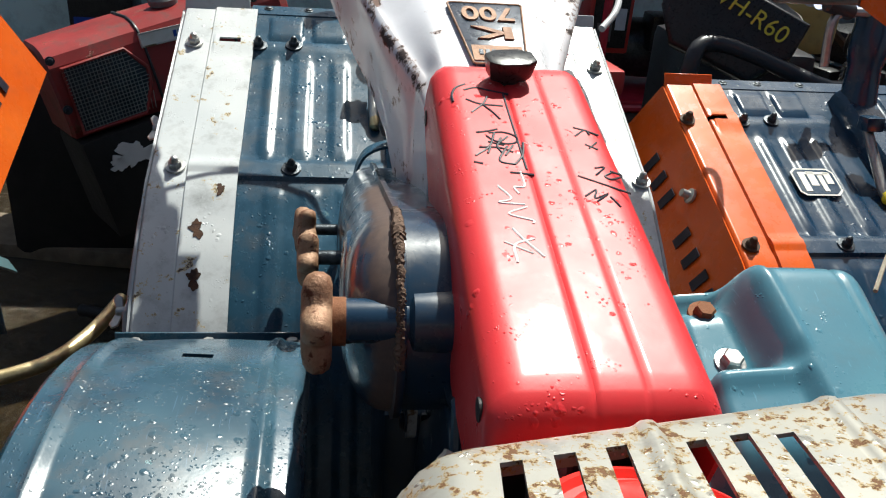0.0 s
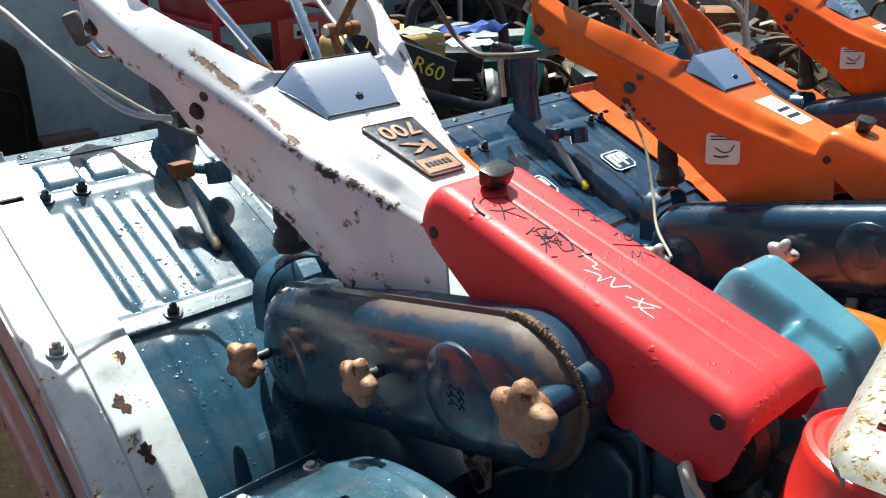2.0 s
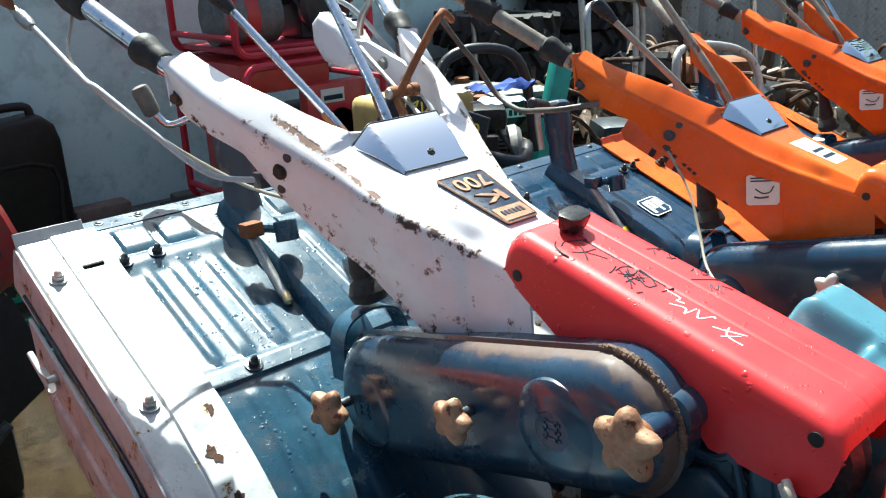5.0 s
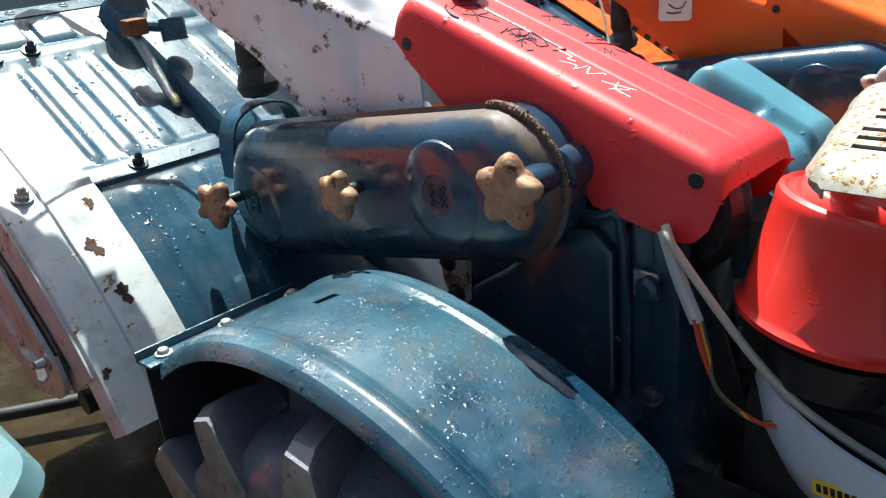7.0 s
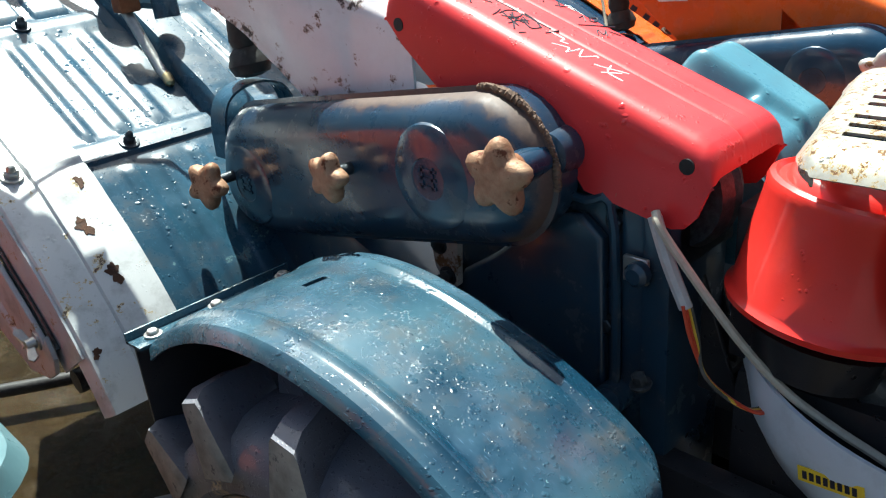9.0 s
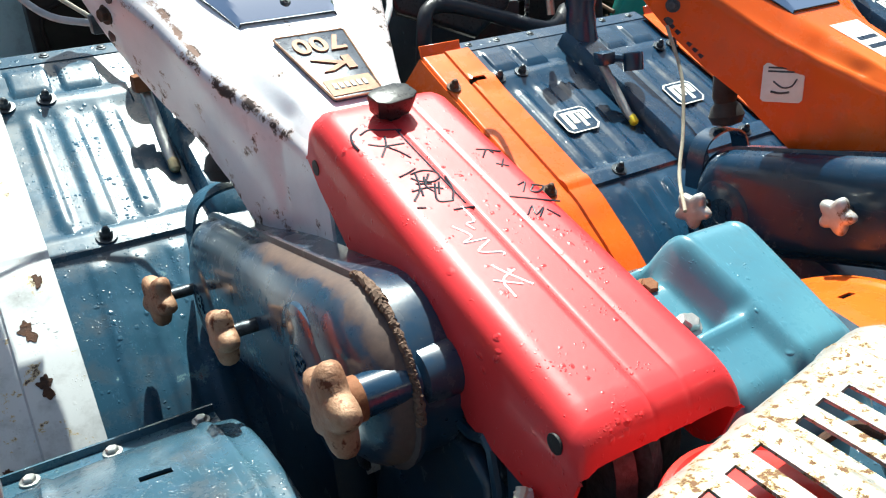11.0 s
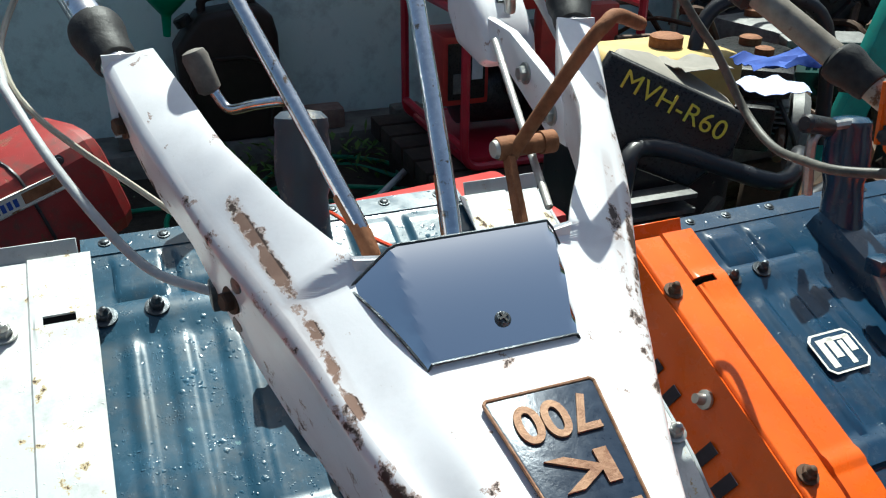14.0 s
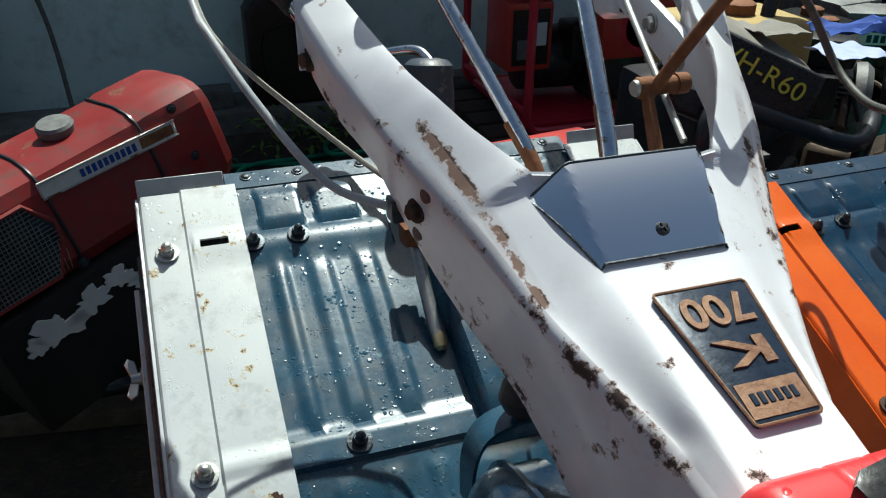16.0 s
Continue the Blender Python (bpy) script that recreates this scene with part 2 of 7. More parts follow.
RED_OLD = paint("faded red enamel", (0.42, 0.030, 0.028, 1), chips=0.34, rough=0.4, coat=0.3, fade=(0.55, 0.06, 0.05, 1), grime=0.4)
RED_PIPE = paint("crimson enamel", (0.40, 0.010, 0.030, 1), chips=0.25, rough=0.38, coat=0.3, grime=0.3)
RED_HOOD = paint("old dull red enamel", (0.22, 0.016, 0.015, 1), chips=0.62, rough=0.45, coat=0.1, fade=(0.31, 0.038, 0.034, 1), grime=1.0, scratch=0.25)
GREEN = paint("sea-green enamel", (0.03, 0.32, 0.26, 1), chips=0.3, rough=0.45, coat=0.2, grime=0.4)
YELLOW_DUSTY = paint("dusty yellow enamel", (0.46, 0.31, 0.09, 1), chips=0.3, rough=0.55, coat=0.0, grime=0.5, fade=(0.52, 0.38, 0.16, 1))
GREY_BLUE = paint("pale grey-blue enamel", (0.55, 0.60, 0.66, 1), chips=0.40, rough=0.35, coat=0.3, grime=0.3)
BLACK_PAINT = paint("black enamel, oily", (0.014, 0.014, 0.017, 1), chips=0.30, rough=0.38, coat=0.25, grime=0.4, drops=0.6)
GREASE = rough_mat("caked black grease", (0.006, 0.006, 0.006, 1), (0.022, 0.020, 0.018, 1), 22.0, 0.75, 0.0, 0.8, 0.006)
RUST = rough_mat("rust", (0.13, 0.045, 0.018, 1), (0.30, 0.14, 0.07, 1), 90.0, 0.75, 0.25, 0.7)
MUD = rough_mat("dried mud crust", (0.085, 0.050, 0.034, 1), (0.23, 0.150, 0.105, 1), 70.0, 0.8, 0.0, 0.9)
RUST_OLD = rough_mat("dark old rust", (0.035, 0.022, 0.016, 1), (0.14, 0.080, 0.050, 1), 30.0, 0.7, 0.2, 0.6, spots=(0.20, 0.17, 0.14, 1))
RUST_KNOB = rough_mat("rusty plated knob", (0.17, 0.062, 0.028, 1), (0.42, 0.27, 0.17, 1), 85.0, 0.55, 0.25, 0.9, spots=(0.11, 0.035, 0.015, 1))
GALV = rough_mat("rusty galvanised steel", (0.42, 0.40, 0.37, 1), (0.66, 0.64, 0.60, 1), 60.0, 0.38, 0.45, 0.35, spots=(0.20, 0.11, 0.05, 1))
STEEL = rough_mat("dull zinc steel", (0.30, 0.30, 0.29, 1), (0.50, 0.49, 0.46, 1), 120.0, 0.35, 0.8, 0.3)
BRASSY = rough_mat("yellowed plated steel", (0.42, 0.33, 0.16, 1), (0.62, 0.52, 0.32, 1), 120.0, 0.38, 0.8, 0.3)
BOLT_DARK = rough_mat("oily dark steel", (0.02, 0.025, 0.03, 1), (0.09, 0.10, 0.11, 1), 150.0, 0.35, 0.6, 0.4)
CHROME = rough_mat("worn chrome", (0.62, 0.64, 0.68, 1), (0.80, 0.81, 0.84, 1), 200.0, 0.16, 1.0, 0.05, spots=(0.28, 0.20, 0.14, 1))
MIRROR = rough_mat("bright sheet metal", (0.90, 0.92, 0.95, 1), (0.92, 0.93, 0.96, 1), 9.0, 0.09, 1.0, 0.0, 0.0001, None, 0.0)
RUBBER = rough_mat("black rubber", (0.010, 0.010, 0.011, 1), (0.035, 0.034, 0.034, 1), 120.0, 0.55, 0.0, 0.4)
TYRE = paint("wet dusty tyre rubber", (0.135, 0.140, 0.175, 1), chip=(0.26, 0.22, 0.165, 1), chips=0.50, rough=0.5, coat=0.5, fade=(0.23, 0.228, 0.245, 1), grime=0.5, chip_scale=13.0, drops=1.35, haze=0.08, dent=0.6)
LUG_DUST = rough_mat("dusty scuffed rubber", (0.20, 0.19, 0.165, 1), (0.40, 0.38, 0.33, 1), 60.0, 0.75, 0.0, 0.5, spots=(0.09, 0.088, 0.09, 1))
TYRE_OLD = rough_mat("weathered black tyre rubber", (0.016, 0.016, 0.017, 1), (0.060, 0.057, 0.054, 1), 22.0, 0.7, 0.0, 0.5)
PLASTIC_BLACK = rough_mat("black plastic", (0.012, 0.012, 0.013, 1), (0.03, 0.03, 0.03, 1), 200.0, 0.3, 0.0, 0.15)
PLASTIC_BROWN = rough_mat("dark brown plastic", (0.018, 0.012, 0.010, 1), (0.035, 0.024, 0.020, 1), 30.0, 0.42, 0.0, 0.2)
PLASTIC_GREEN = rough_mat("green plastic", (0.0, 0.20, 0.10, 1), (0.005, 0.28, 0.14, 1), 30.0, 0.4, 0.0, 0.1)
CABLE = rough_mat("grey cable sheath", (0.36, 0.37, 0.38, 1), (0.54, 0.54, 0.54, 1), 90.0, 0.4, 0.0, 0.2)
CABLE_DARK = rough_mat("grimy cable sheath", (0.05, 0.05, 0.045, 1), (0.14, 0.13, 0.11, 1), 90.0, 0.5, 0.0, 0.2)
HOSE = rough_mat("green garden hose", (0.008, 0.14, 0.075, 1), (0.016, 0.22, 0.12, 1), 60.0, 0.35, 0.0, 0.1)
INK = rough_mat("black marker ink", (0.012, 0.012, 0.02, 1), (0.03, 0.025, 0.04, 1), 200.0, 0.5, 0.0, 0.0)
CHALK = rough_mat("white paint marker", (0.75, 0.74, 0.70, 1), (0.85, 0.84, 0.82, 1), 200.0, 0.6, 0.0, 0.0)
STICKER = rough_mat("pale printed sticker", (0.62, 0.60, 0.52, 1), (0.74, 0.73, 0.68, 1), 60.0, 0.45, 0.0, 0.1)
STICKER_YELLOW = rough_mat("yellow sticker", (0.75, 0.50, 0.02, 1), (0.82, 0.58, 0.05, 1), 60.0, 0.4, 0.0, 0.1)
BADGE = rough_mat("dark navy badge", (0.010, 0.018, 0.035, 1), (0.022, 0.035, 0.06, 1), 120.0, 0.3, 0.1, 0.2)
PIPE_OLD = rough_mat("dull rusty pipe", (0.20, 0.17, 0.135, 1), (0.40, 0.36, 0.30, 1), 45.0, 0.42, 0.35, 0.4, spots=(0.13, 0.065, 0.035, 1))
COPPER = rough_mat("worn bronze lettering", (0.15, 0.065, 0.034, 1), (0.34, 0.20, 0.12, 1), 150.0, 0.58, 0.2, 0.6)
WIRE_RED = rough_mat("red wire", (0.5, 0.05, 0.02, 1), (0.6, 0.10, 0.05, 1), 90.0, 0.4, 0.0, 0.1)
WIRE_YELLOW = rough_mat("yellow wire", (0.65, 0.42, 0.03, 1), (0.75, 0.5, 0.08, 1), 90.0, 0.4, 0.0, 0.1)
YELLOW_TIP = rough_mat("bright yellow plastic", (0.80, 0.62, 0.02, 1), (0.85, 0.70, 0.05, 1), 90.0, 0.4, 0.0, 0.1)
WOOD = rough_mat("weathered timber", (0.10, 0.075, 0.05, 1), (0.22, 0.17, 0.12, 1), 25.0, 0.8, 0.0, 0.6, 0.004)
WOOD_DARK = rough_mat("dark rotten timber", (0.016, 0.011, 0.009, 1), (0.06, 0.042, 0.034, 1), 25.0, 0.8, 0.0, 0.6, 0.004)
BRICK = rough_mat("old brick", (0.16, 0.09, 0.07, 1), (0.26, 0.19, 0.16, 1), 30.0, 0.85, 0.0, 0.8, 0.006)
CONCRETE = rough_mat("mossy concrete ledge", (0.09, 0.085, 0.075, 1), (0.22, 0.21, 0.19, 1), 14.0, 0.85, 0.0, 0.8, 0.008)
PAPER = rough_mat("crumpled paper", (0.62, 0.60, 0.57, 1), (0.76, 0.75, 0.72, 1), 20.0, 0.7, 0.0, 0.4)
CLOTH_BLUE = rough_mat("blue cloth", (0.02, 0.05, 0.26, 1), (0.04, 0.10, 0.38, 1), 40.0, 0.8, 0.0, 0.5)
LEAF = rough_mat("leaf", (0.045, 0.10, 0.018, 1), (0.12, 0.20, 0.035, 1), 8.0, 0.55, 0.0, 0.1)
BARK = rough_mat("bark", (0.07, 0.055, 0.04, 1), (0.15, 0.12, 0.09, 1), 18.0, 0.85, 0.0, 0.9, 0.01)

DUSTY = rough_mat("dusty pale plastic", (0.17, 0.155, 0.13, 1), (0.32, 0.29, 0.25, 1), 16.0, 0.7, 0.0, 0.3)
GREY_DULL = rough_mat("dusty cast grey", (0.10, 0.10, 0.10, 1), (0.24, 0.24, 0.23, 1), 60.0, 0.6, 0.3, 0.5)
YELLOW_PRINT = rough_mat("yellow print", (0.62, 0.55, 0.05, 1), (0.75, 0.66, 0.10, 1), 60.0, 0.5, 0.0, 0.1)
PAPER_BLUE = rough_mat("pale blue wrapping", (0.30, 0.36, 0.62, 1), (0.55, 0.60, 0.80, 1), 30.0, 0.6, 0.0, 0.3)
SCRAP = rough_mat("oily scrap metal", (0.02, 0.018, 0.016, 1), (0.13, 0.09, 0.06, 1), 14.0, 0.5, 0.4, 0.5, spots=(0.22, 0.10, 0.04, 1))
SOIL = rough_mat("dark soil", (0.015, 0.012, 0.009, 1), (0.05, 0.04, 0.03, 1), 30.0, 0.9, 0.0, 0.9, 0.01)
TIN = rough_mat("weathered tin", (0.34, 0.38, 0.40, 1), (0.58, 0.61, 0.62, 1), 20.0, 0.5, 0.5, 0.3, spots=(0.16, 0.10, 0.07, 1))


# ---- mesh tools ----
def part(name, bm, mat, parent=None, label="", flat=False, angle=38):
    """Link a bmesh as one mesh object, under a thing or a part."""
    me = bpy.data.meshes.new(name)
    bm.normal_update()
    bm.to_mesh(me)
    bm.free()
    me.materials.append(mat)
    if not flat:
        me.shade_smooth()
        me.set_sharp_from_angle(angle=radians(angle))
    ob = new(name, me)
    if parent is not None:
        ob.parent = parent
    if label:
        ob["label"] = label
    return ob


def thing(name, label, category, m=None, group="", kind=""):
    ob = new(name)
    ob.empty_display_size = 0.1
    if m is not None:
        ob.matrix_basis = m
    return tagged(ob, label, category, group, kind)


def add_box(bm, x0, x1, y0, y1, z0, z1, bevel=0.0, seg=2, m=None):
    vs = [bm.verts.new((x, y, z)) for x in (x0, x1) for y in (y0, y1) for z in (z0, z1)]
    q = [(0, 1, 3, 2), (4, 6, 7, 5), (0, 4, 5, 1), (2, 3, 7, 6), (0, 2, 6, 4), (1, 5, 7, 3)]
    fs = [bm.faces.new([vs[i] for i in k]) for k in q]
    geo = vs
    if bevel > 0:
        es = list({e for f in fs for e in f.edges})
        r = bmesh.ops.bevel(bm, geom=es, offset=bevel, segments=seg, profile=0.6, affect='EDGES')
        geo = list({v for f in r["faces"] for v in f.verts} | {v for v in vs if v.is_valid})
    if m is not None:
        bmesh.ops.transform(bm, matrix=m, verts=geo)
    return bm


def box(x0, x1, y0, y1, z0, z1, bevel=0.0, seg=2, m=None):
    return add_box(bmesh.new(), x0, x1, y0, y1, z0, z1, bevel, seg, m)


def add_prism(bm, poly, a, b, axis='x', bevel=0.0, seg=2, m=None, taper=0.0):
    """A polygon of (u, v) pushed along an axis from a to b; taper shrinks the far face towards its middle."""
    put = {'x': lambda u, v, w: (w, u, v), 'y': lambda u, v, w: (u, w, v), 'z': lambda u, v, w: (u, v, w)}[axis]
    cu, cv = sum(p[0] for p in poly) / len(poly), sum(p[1] for p in poly) / len(poly)
    k = 1 - taper
    lo = [bm.verts.new(put(u, v, a)) for u, v in poly]
    hi = [bm.verts.new(put(cu + (u - cu) * k, cv + (v - cv) * k, b)) for u, v in poly]
    n = len(poly)
    fs = [bm.faces.new(lo[::-1]), bm.faces.new(hi)] + [bm.faces.new((lo[i], lo[(i + 1) % n], hi[(i + 1) % n], hi[i])) for i in range(n)]
    bmesh.ops.recalc_face_normals(bm, faces=fs)
    geo = lo + hi
    if bevel > 0:
        es = list({e for f in fs[:2] for e in f.edges})
        r = bmesh.ops.bevel(bm, geom=es, offset=bevel, segments=seg, profile=0.55, affect='EDGES')
        geo = list({v for f in r["faces"] for v in f.verts} | {v for v in geo if v.is_valid})
    if m is not None:
        bmesh.ops.transform(bm, matrix=m, verts=geo)
    return bm


def prism(poly, a, b, axis='x', bevel=0.0, seg=2, m=None, taper=0.0):
    return add_prism(bmesh.new(), poly, a, b, axis, bevel, seg, m, taper)


def smooth_line(pts, n=6, closed=False):
    """Points of a smooth curve through pts."""
    P = [Vector(p) for p in pts]
    out, k = [], len(P)
    for i in range(k if closed else k - 1):
        a, b = P[i], P[(i + 1) % k]
        p0 = P[(i - 1) % k] if closed or i > 0 else a * 2 - b
        p3 = P[(i + 2) % k] if closed or i + 2 < k else b * 2 - a
        for j in range(n):
            t = j / n
            out.append(0.5 * ((2 * a) + (b - p0) * t + (2 * p0 - 5 * a + 4 * b - p3) * t * t + (3 * a - p0 - 3 * b + p3) * t ** 3))
    if not closed:
        out.append(P[-1])
    return out


def add_tube(bm, pts, r, sides=10, smooth=6, closed=False, cap=True):
    """A round bar along a smooth line; r is one radius or one a point."""
    line = smooth_line(pts, smooth, closed) if smooth else [Vector(p) for p in pts]
    n = len(line)
    if isinstance(r, (list, tuple)):
        m = len(r) - 1
        rad = [r[min(int(i * m / max(1, n - 1)), m - 1)] * (1 - (i * m / max(1, n - 1) - min(int(i * m / max(1, n - 1)), m - 1))) +
               r[min(int(i * m / max(1, n - 1)), m - 1) + 1] * (i * m / max(1, n - 1) - min(int(i * m / max(1, n - 1)), m - 1)) for i in range(n)]
    else:
        rad = [r] * n
    rings, side = [], None
    for i, p in enumerate(line):
        d = (line[(i + 1) % n] - line[i - 1]) if closed else (line[min(i + 1, n - 1)] - line[max(i - 1, 0)])
        d.normalize()
        if side is None:
            side = d.orthogonal().normalized()
        side = (side - d * side.dot(d)).normalized()
        up = d.cross(side)
        rings.append([bm.verts.new(p + (side * math.cos(2 * math.pi * k / sides) + up * math.sin(2 * math.pi * k / sides)) * rad[i]) for k in range(sides)])
    for i in range(n if closed else n - 1):
        a, b = rings[i], rings[(i + 1) % n]
        for k in range(sides):
            bm.faces.new((a[k], a[(k + 1) % sides], b[(k + 1) % sides], b[k]))
    if cap and not closed:
        bm.faces.new(rings[0][::-1])
        bm.faces.new(rings[-1])
    return bm


def tube(pts, r, sides=10, smooth=6, closed=False):
    return add_tube(bmesh.new(), pts, r, sides, smooth, closed)


def add_lathe(bm, prof, base, axis, sides=20):
    """A turned solid: prof holds (along, radius) from base along axis."""
    base, d = Vector(base), Vector(axis).normalized()
    s = d.orthogonal().normalized()
    u = d.cross(s)
    rings = []
    for a, r in prof:
        c = base + d * a
        rings.append([bm.verts.new(c + (s * math.cos(2 * math.pi * k / sides) + u * math.sin(2 * math.pi * k / sides)) * max(r, 1e-4)) for k in range(sides)])
    for a, b in zip(rings, rings[1:]):
        for k in range(sides):
            bm.faces.new((a[k], a[(k + 1) % sides], b[(k + 1) % sides], b[k]))
    bm.faces.new(rings[0][::-1])
    bm.faces.new(rings[-1])
    return bm


def lathe(prof, base, axis, sides=20):
    return add_lathe(bmesh.new(), prof, base, axis, sides)


def sheet(grid, thick=0.003, skip=None, closed_u=False):
    """A bent metal sheet with thickness from rows of points; skip(i, j) leaves a hole. Its front is on the side of (du x dv)."""
    bm = bmesh.new()
    g = [[Vector(p) for p in row] for row in grid]
    nu, nv = len(g), len(g[0])
    top, bot = [], []
    for i in range(nu):
        rt, rb = [], []
        for j in range(nv):
            du = g[min(i + 1, nu - 1)][j] - g[max(i - 1, 0)][j]
            dv = g[i][min(j + 1, nv - 1)] - g[i][max(j - 1, 0)]
            n = du.cross(dv)
            n = n.normalized() if n.length > 1e-12 else Vector((0, 0, 1))
            rt.append(bm.verts.new(g[i][j]))
            rb.append(bm.verts.new(g[i][j] - n * thick))
        top.append(rt)
        bot.append(rb)
    there = [[not (skip and skip(i, j)) for j in range(nv - 1)] for i in range(nu - 1)]
    ok = lambda i, j: 0 <= i < nu - 1 and 0 <= j < nv - 1 and there[i][j]
    for i in range(nu - 1):
        for j in range(nv - 1):
            if not there[i][j]:
                continue
            bm.faces.new((top[i][j], top[i + 1][j], top[i + 1][j + 1], top[i][j + 1]))
            bm.faces.new((bot[i][j], bot[i][j + 1], bot[i + 1][j + 1], bot[i + 1][j]))
            for (a, b, di, dj) in (((i, j), (i, j + 1), -1, 0), ((i + 1, j + 1), (i + 1, j), 1, 0), ((i + 1, j), (i, j), 0, -1), ((i, j + 1), (i + 1, j + 1), 0, 1)):
                if not ok(i + di, j + dj):
                    bm.faces.new((top[a[0]][a[1]], top[b[0]][b[1]], bot[b[0]][b[1]], bot[a[0]][a[1]]))
    loose = [v for v in bm.verts if not v.link_faces]
    for v in loose:
        bm.verts.remove(v)
    return bm


def add_hexbolt(bm, p, d, r=0.0085, h=0.007, washer=0.012, dome=False):
    p, d = Vector(p), Vector(d).normalized()
    add_lathe(bm, [(-0.001, washer), (0.0018, washer), (0.002, washer * 0.9)], p, d, 16)
    add_lathe(bm, [(0.0018, r), (h * 0.85, r), (h, r * 0.82)], p, d, 6)
    if dome:
        add_lathe(bm, [(h * 0.6, r * 0.72), (h * 1.25, r * 0.66), (h * 1.7, r * 0.42), (h * 1.85, 0.0005)], p, d, 12)
    return bm


def hexbolt(*a, **k):
    return add_hexbolt(bmesh.new(), *a, **k)


def lerp_line(line, v):
    """z of a polyline of (y, z) at y=v."""
    for (a, za), (b, zb) in zip(line, line[1:]):
        if min(a, b) <= v <= max(a, b):
            return za + (zb - za) * (v - a) / (b - a)
    return line[0][1] if abs(v - line[0][0]) < abs(v - line[-1][0]) else line[-1][1]


def text_mesh(body, size, depth, m, spacing=1.0, bold=0.0):
    cu = bpy.data.curves.new("text", 'FONT')
    cu.body, cu.size, cu.extrude, cu.align_x, cu.align_y, cu.space_character, cu.offset = body, size, depth, 'CENTER', 'CENTER', spacing, bold
    ob = bpy.data.objects.new("text", cu)
    me = bpy.data.meshes.new_from_object(ob)
    bm = bmesh.new()
    bm.from_mesh(me)
    bmesh.ops.transform(bm, matrix=m, verts=bm.verts)
    bpy.data.objects.remove(ob)
    bpy.data.curves.remove(cu)
    bpy.data.meshes.remove(me)
    return bm


def basis(origin, ex, ey):
    """The pose whose x and y run along ex and ey."""
    ex = Vector(ex).normalized()
    ez = ex.cross(Vector(ey)).normalized()
    ey = ez.cross(ex)
    return Matrix.Translation(origin) @ Matrix((ex, ey, ez)).transposed().to_4x4()


# ---- the power tillers ----
PROF = [(1.0, .812), (.92, .768), (.80, .704), (.70, .650), (.66, .627), (.628, .600), (.579, .556), (.52, .485), (.475, .40), (.45, .31)]
PLINE = [(p.y, p.z) for p in smooth_line([(0, y, z) for y, z in PROF], 10)]


def prof_z(y):
    return lerp_line(PLINE, y)


def prof_n(y):
    a, b = prof_z(y + .01), prof_z(y - .01)
    n = Vector((0, -(a - b), .02))
    return n.normalized()


def bump_at(v, c, w, h, soft=0.004):
    """A flat-topped ridge of width w and height h round c."""
    d = abs(v - c) - w / 2
    return h if d <= 0 else (h * (1 - d / soft) ** 2 * (1 + 2 * d / soft) if d < soft else 0.0)


def cover_sheet(x0, x1, nx, disp, lift=0.0, skip=None, y_hi=1.0, y_lo=.45):
    """A strip of the tine cover between two x, following its profile."""
    rows = [p for p in PLINE if y_lo <= p[0] <= y_hi]
    xs = [x0 + (x1 - x0) * k / nx for k in range(nx + 1)]
    g = []
    for k, (y, z) in enumerate(rows):
        (ya, za), (yb, zb) = rows[max(k - 1, 0)], rows[min(k + 1, len(rows) - 1)]
        n = Vector((0, zb - za, ya - yb)).normalized()
        if n.z < 0:
            n = -n
        g.append([Vector((x, y, z)) + n * (lift + disp(x, y)) for x in xs])
    sk = None
    if skip:
        sk = lambda i, j: skip((xs[j] + xs[j + 1]) / 2, (rows[i][0] + rows[i + 1][0]) / 2)
    return sheet(g, 0.0025, sk)


def on_cover(x, y, lift=0.0):
    return Vector((x, y, prof_z(y))) + prof_n(y) * lift


def star_knob(name, parent, c, r, depth, mat, axis=(-1, 0, 0), lobes=5, spin=0.3):
    bm = bmesh.new()
    sides = 40
    c, d = Vector(c), Vector(axis).normalized()
    s = Vector((0, 0, 1)) - d * d.z
    s.normalize()
    u = d.cross(s)
    rings = []
    for a, k in ((-depth * .5, .74), (-depth * .42, .90), (-depth * .2, .99), (depth * .1, 1.0), (depth * .32, .93), (depth * .45, .80), (depth * .52, .58), (depth * .54, .25)):
        ring = []
        for j in range(sides):
            th = 2 * math.pi * j / sides
            q = math.cos(lobes * th + spin)
            w = 0.83 + 0.17 * (q if q > 0 else -abs(q) ** 1.4)
            ring.append(bm.verts.new(c + d * a + (s * math.cos(th) + u * math.sin(th)) * r * w * k))
        rings.append(ring)
    for a, b in zip(rings, rings[1:]):
        for j in range(sides):
            bm.faces.new((a[j], a[(j + 1) % sides], b[(j + 1) % sides], b[j]))
    bm.faces.new(rings[0][::-1])
    bm.faces.new(rings[-1])
    bmesh.ops.recalc_face_normals(bm, faces=bm.faces)
    return part(name, bm, mat, parent, angle=60)


def stadium(c1, r1, c2, r2, n=14):
    """Outline round two circles in (y, z), c1 at larger y."""
    a = math.atan2(c2[1] - c1[1], c2[0] - c1[0])
    L = math.hypot(c2[0] - c1[0], c2[1] - c1[1])
    b = math.acos((r1 - r2) / L)
    pts = []
    for k in range(n + 1):
        t = a + b + (2 * math.pi - 2 * b) * k / n
        pts.append((c1[0] + r1 * math.cos(t), c1[1] + r1 * math.sin(t)))
    for k in range(n + 1):
        t = a - b + 2 * b * k / n
        pts.append((c2[0] + r2 * math.cos(t), c2[1] + r2 * math.sin(t)))
    return pts


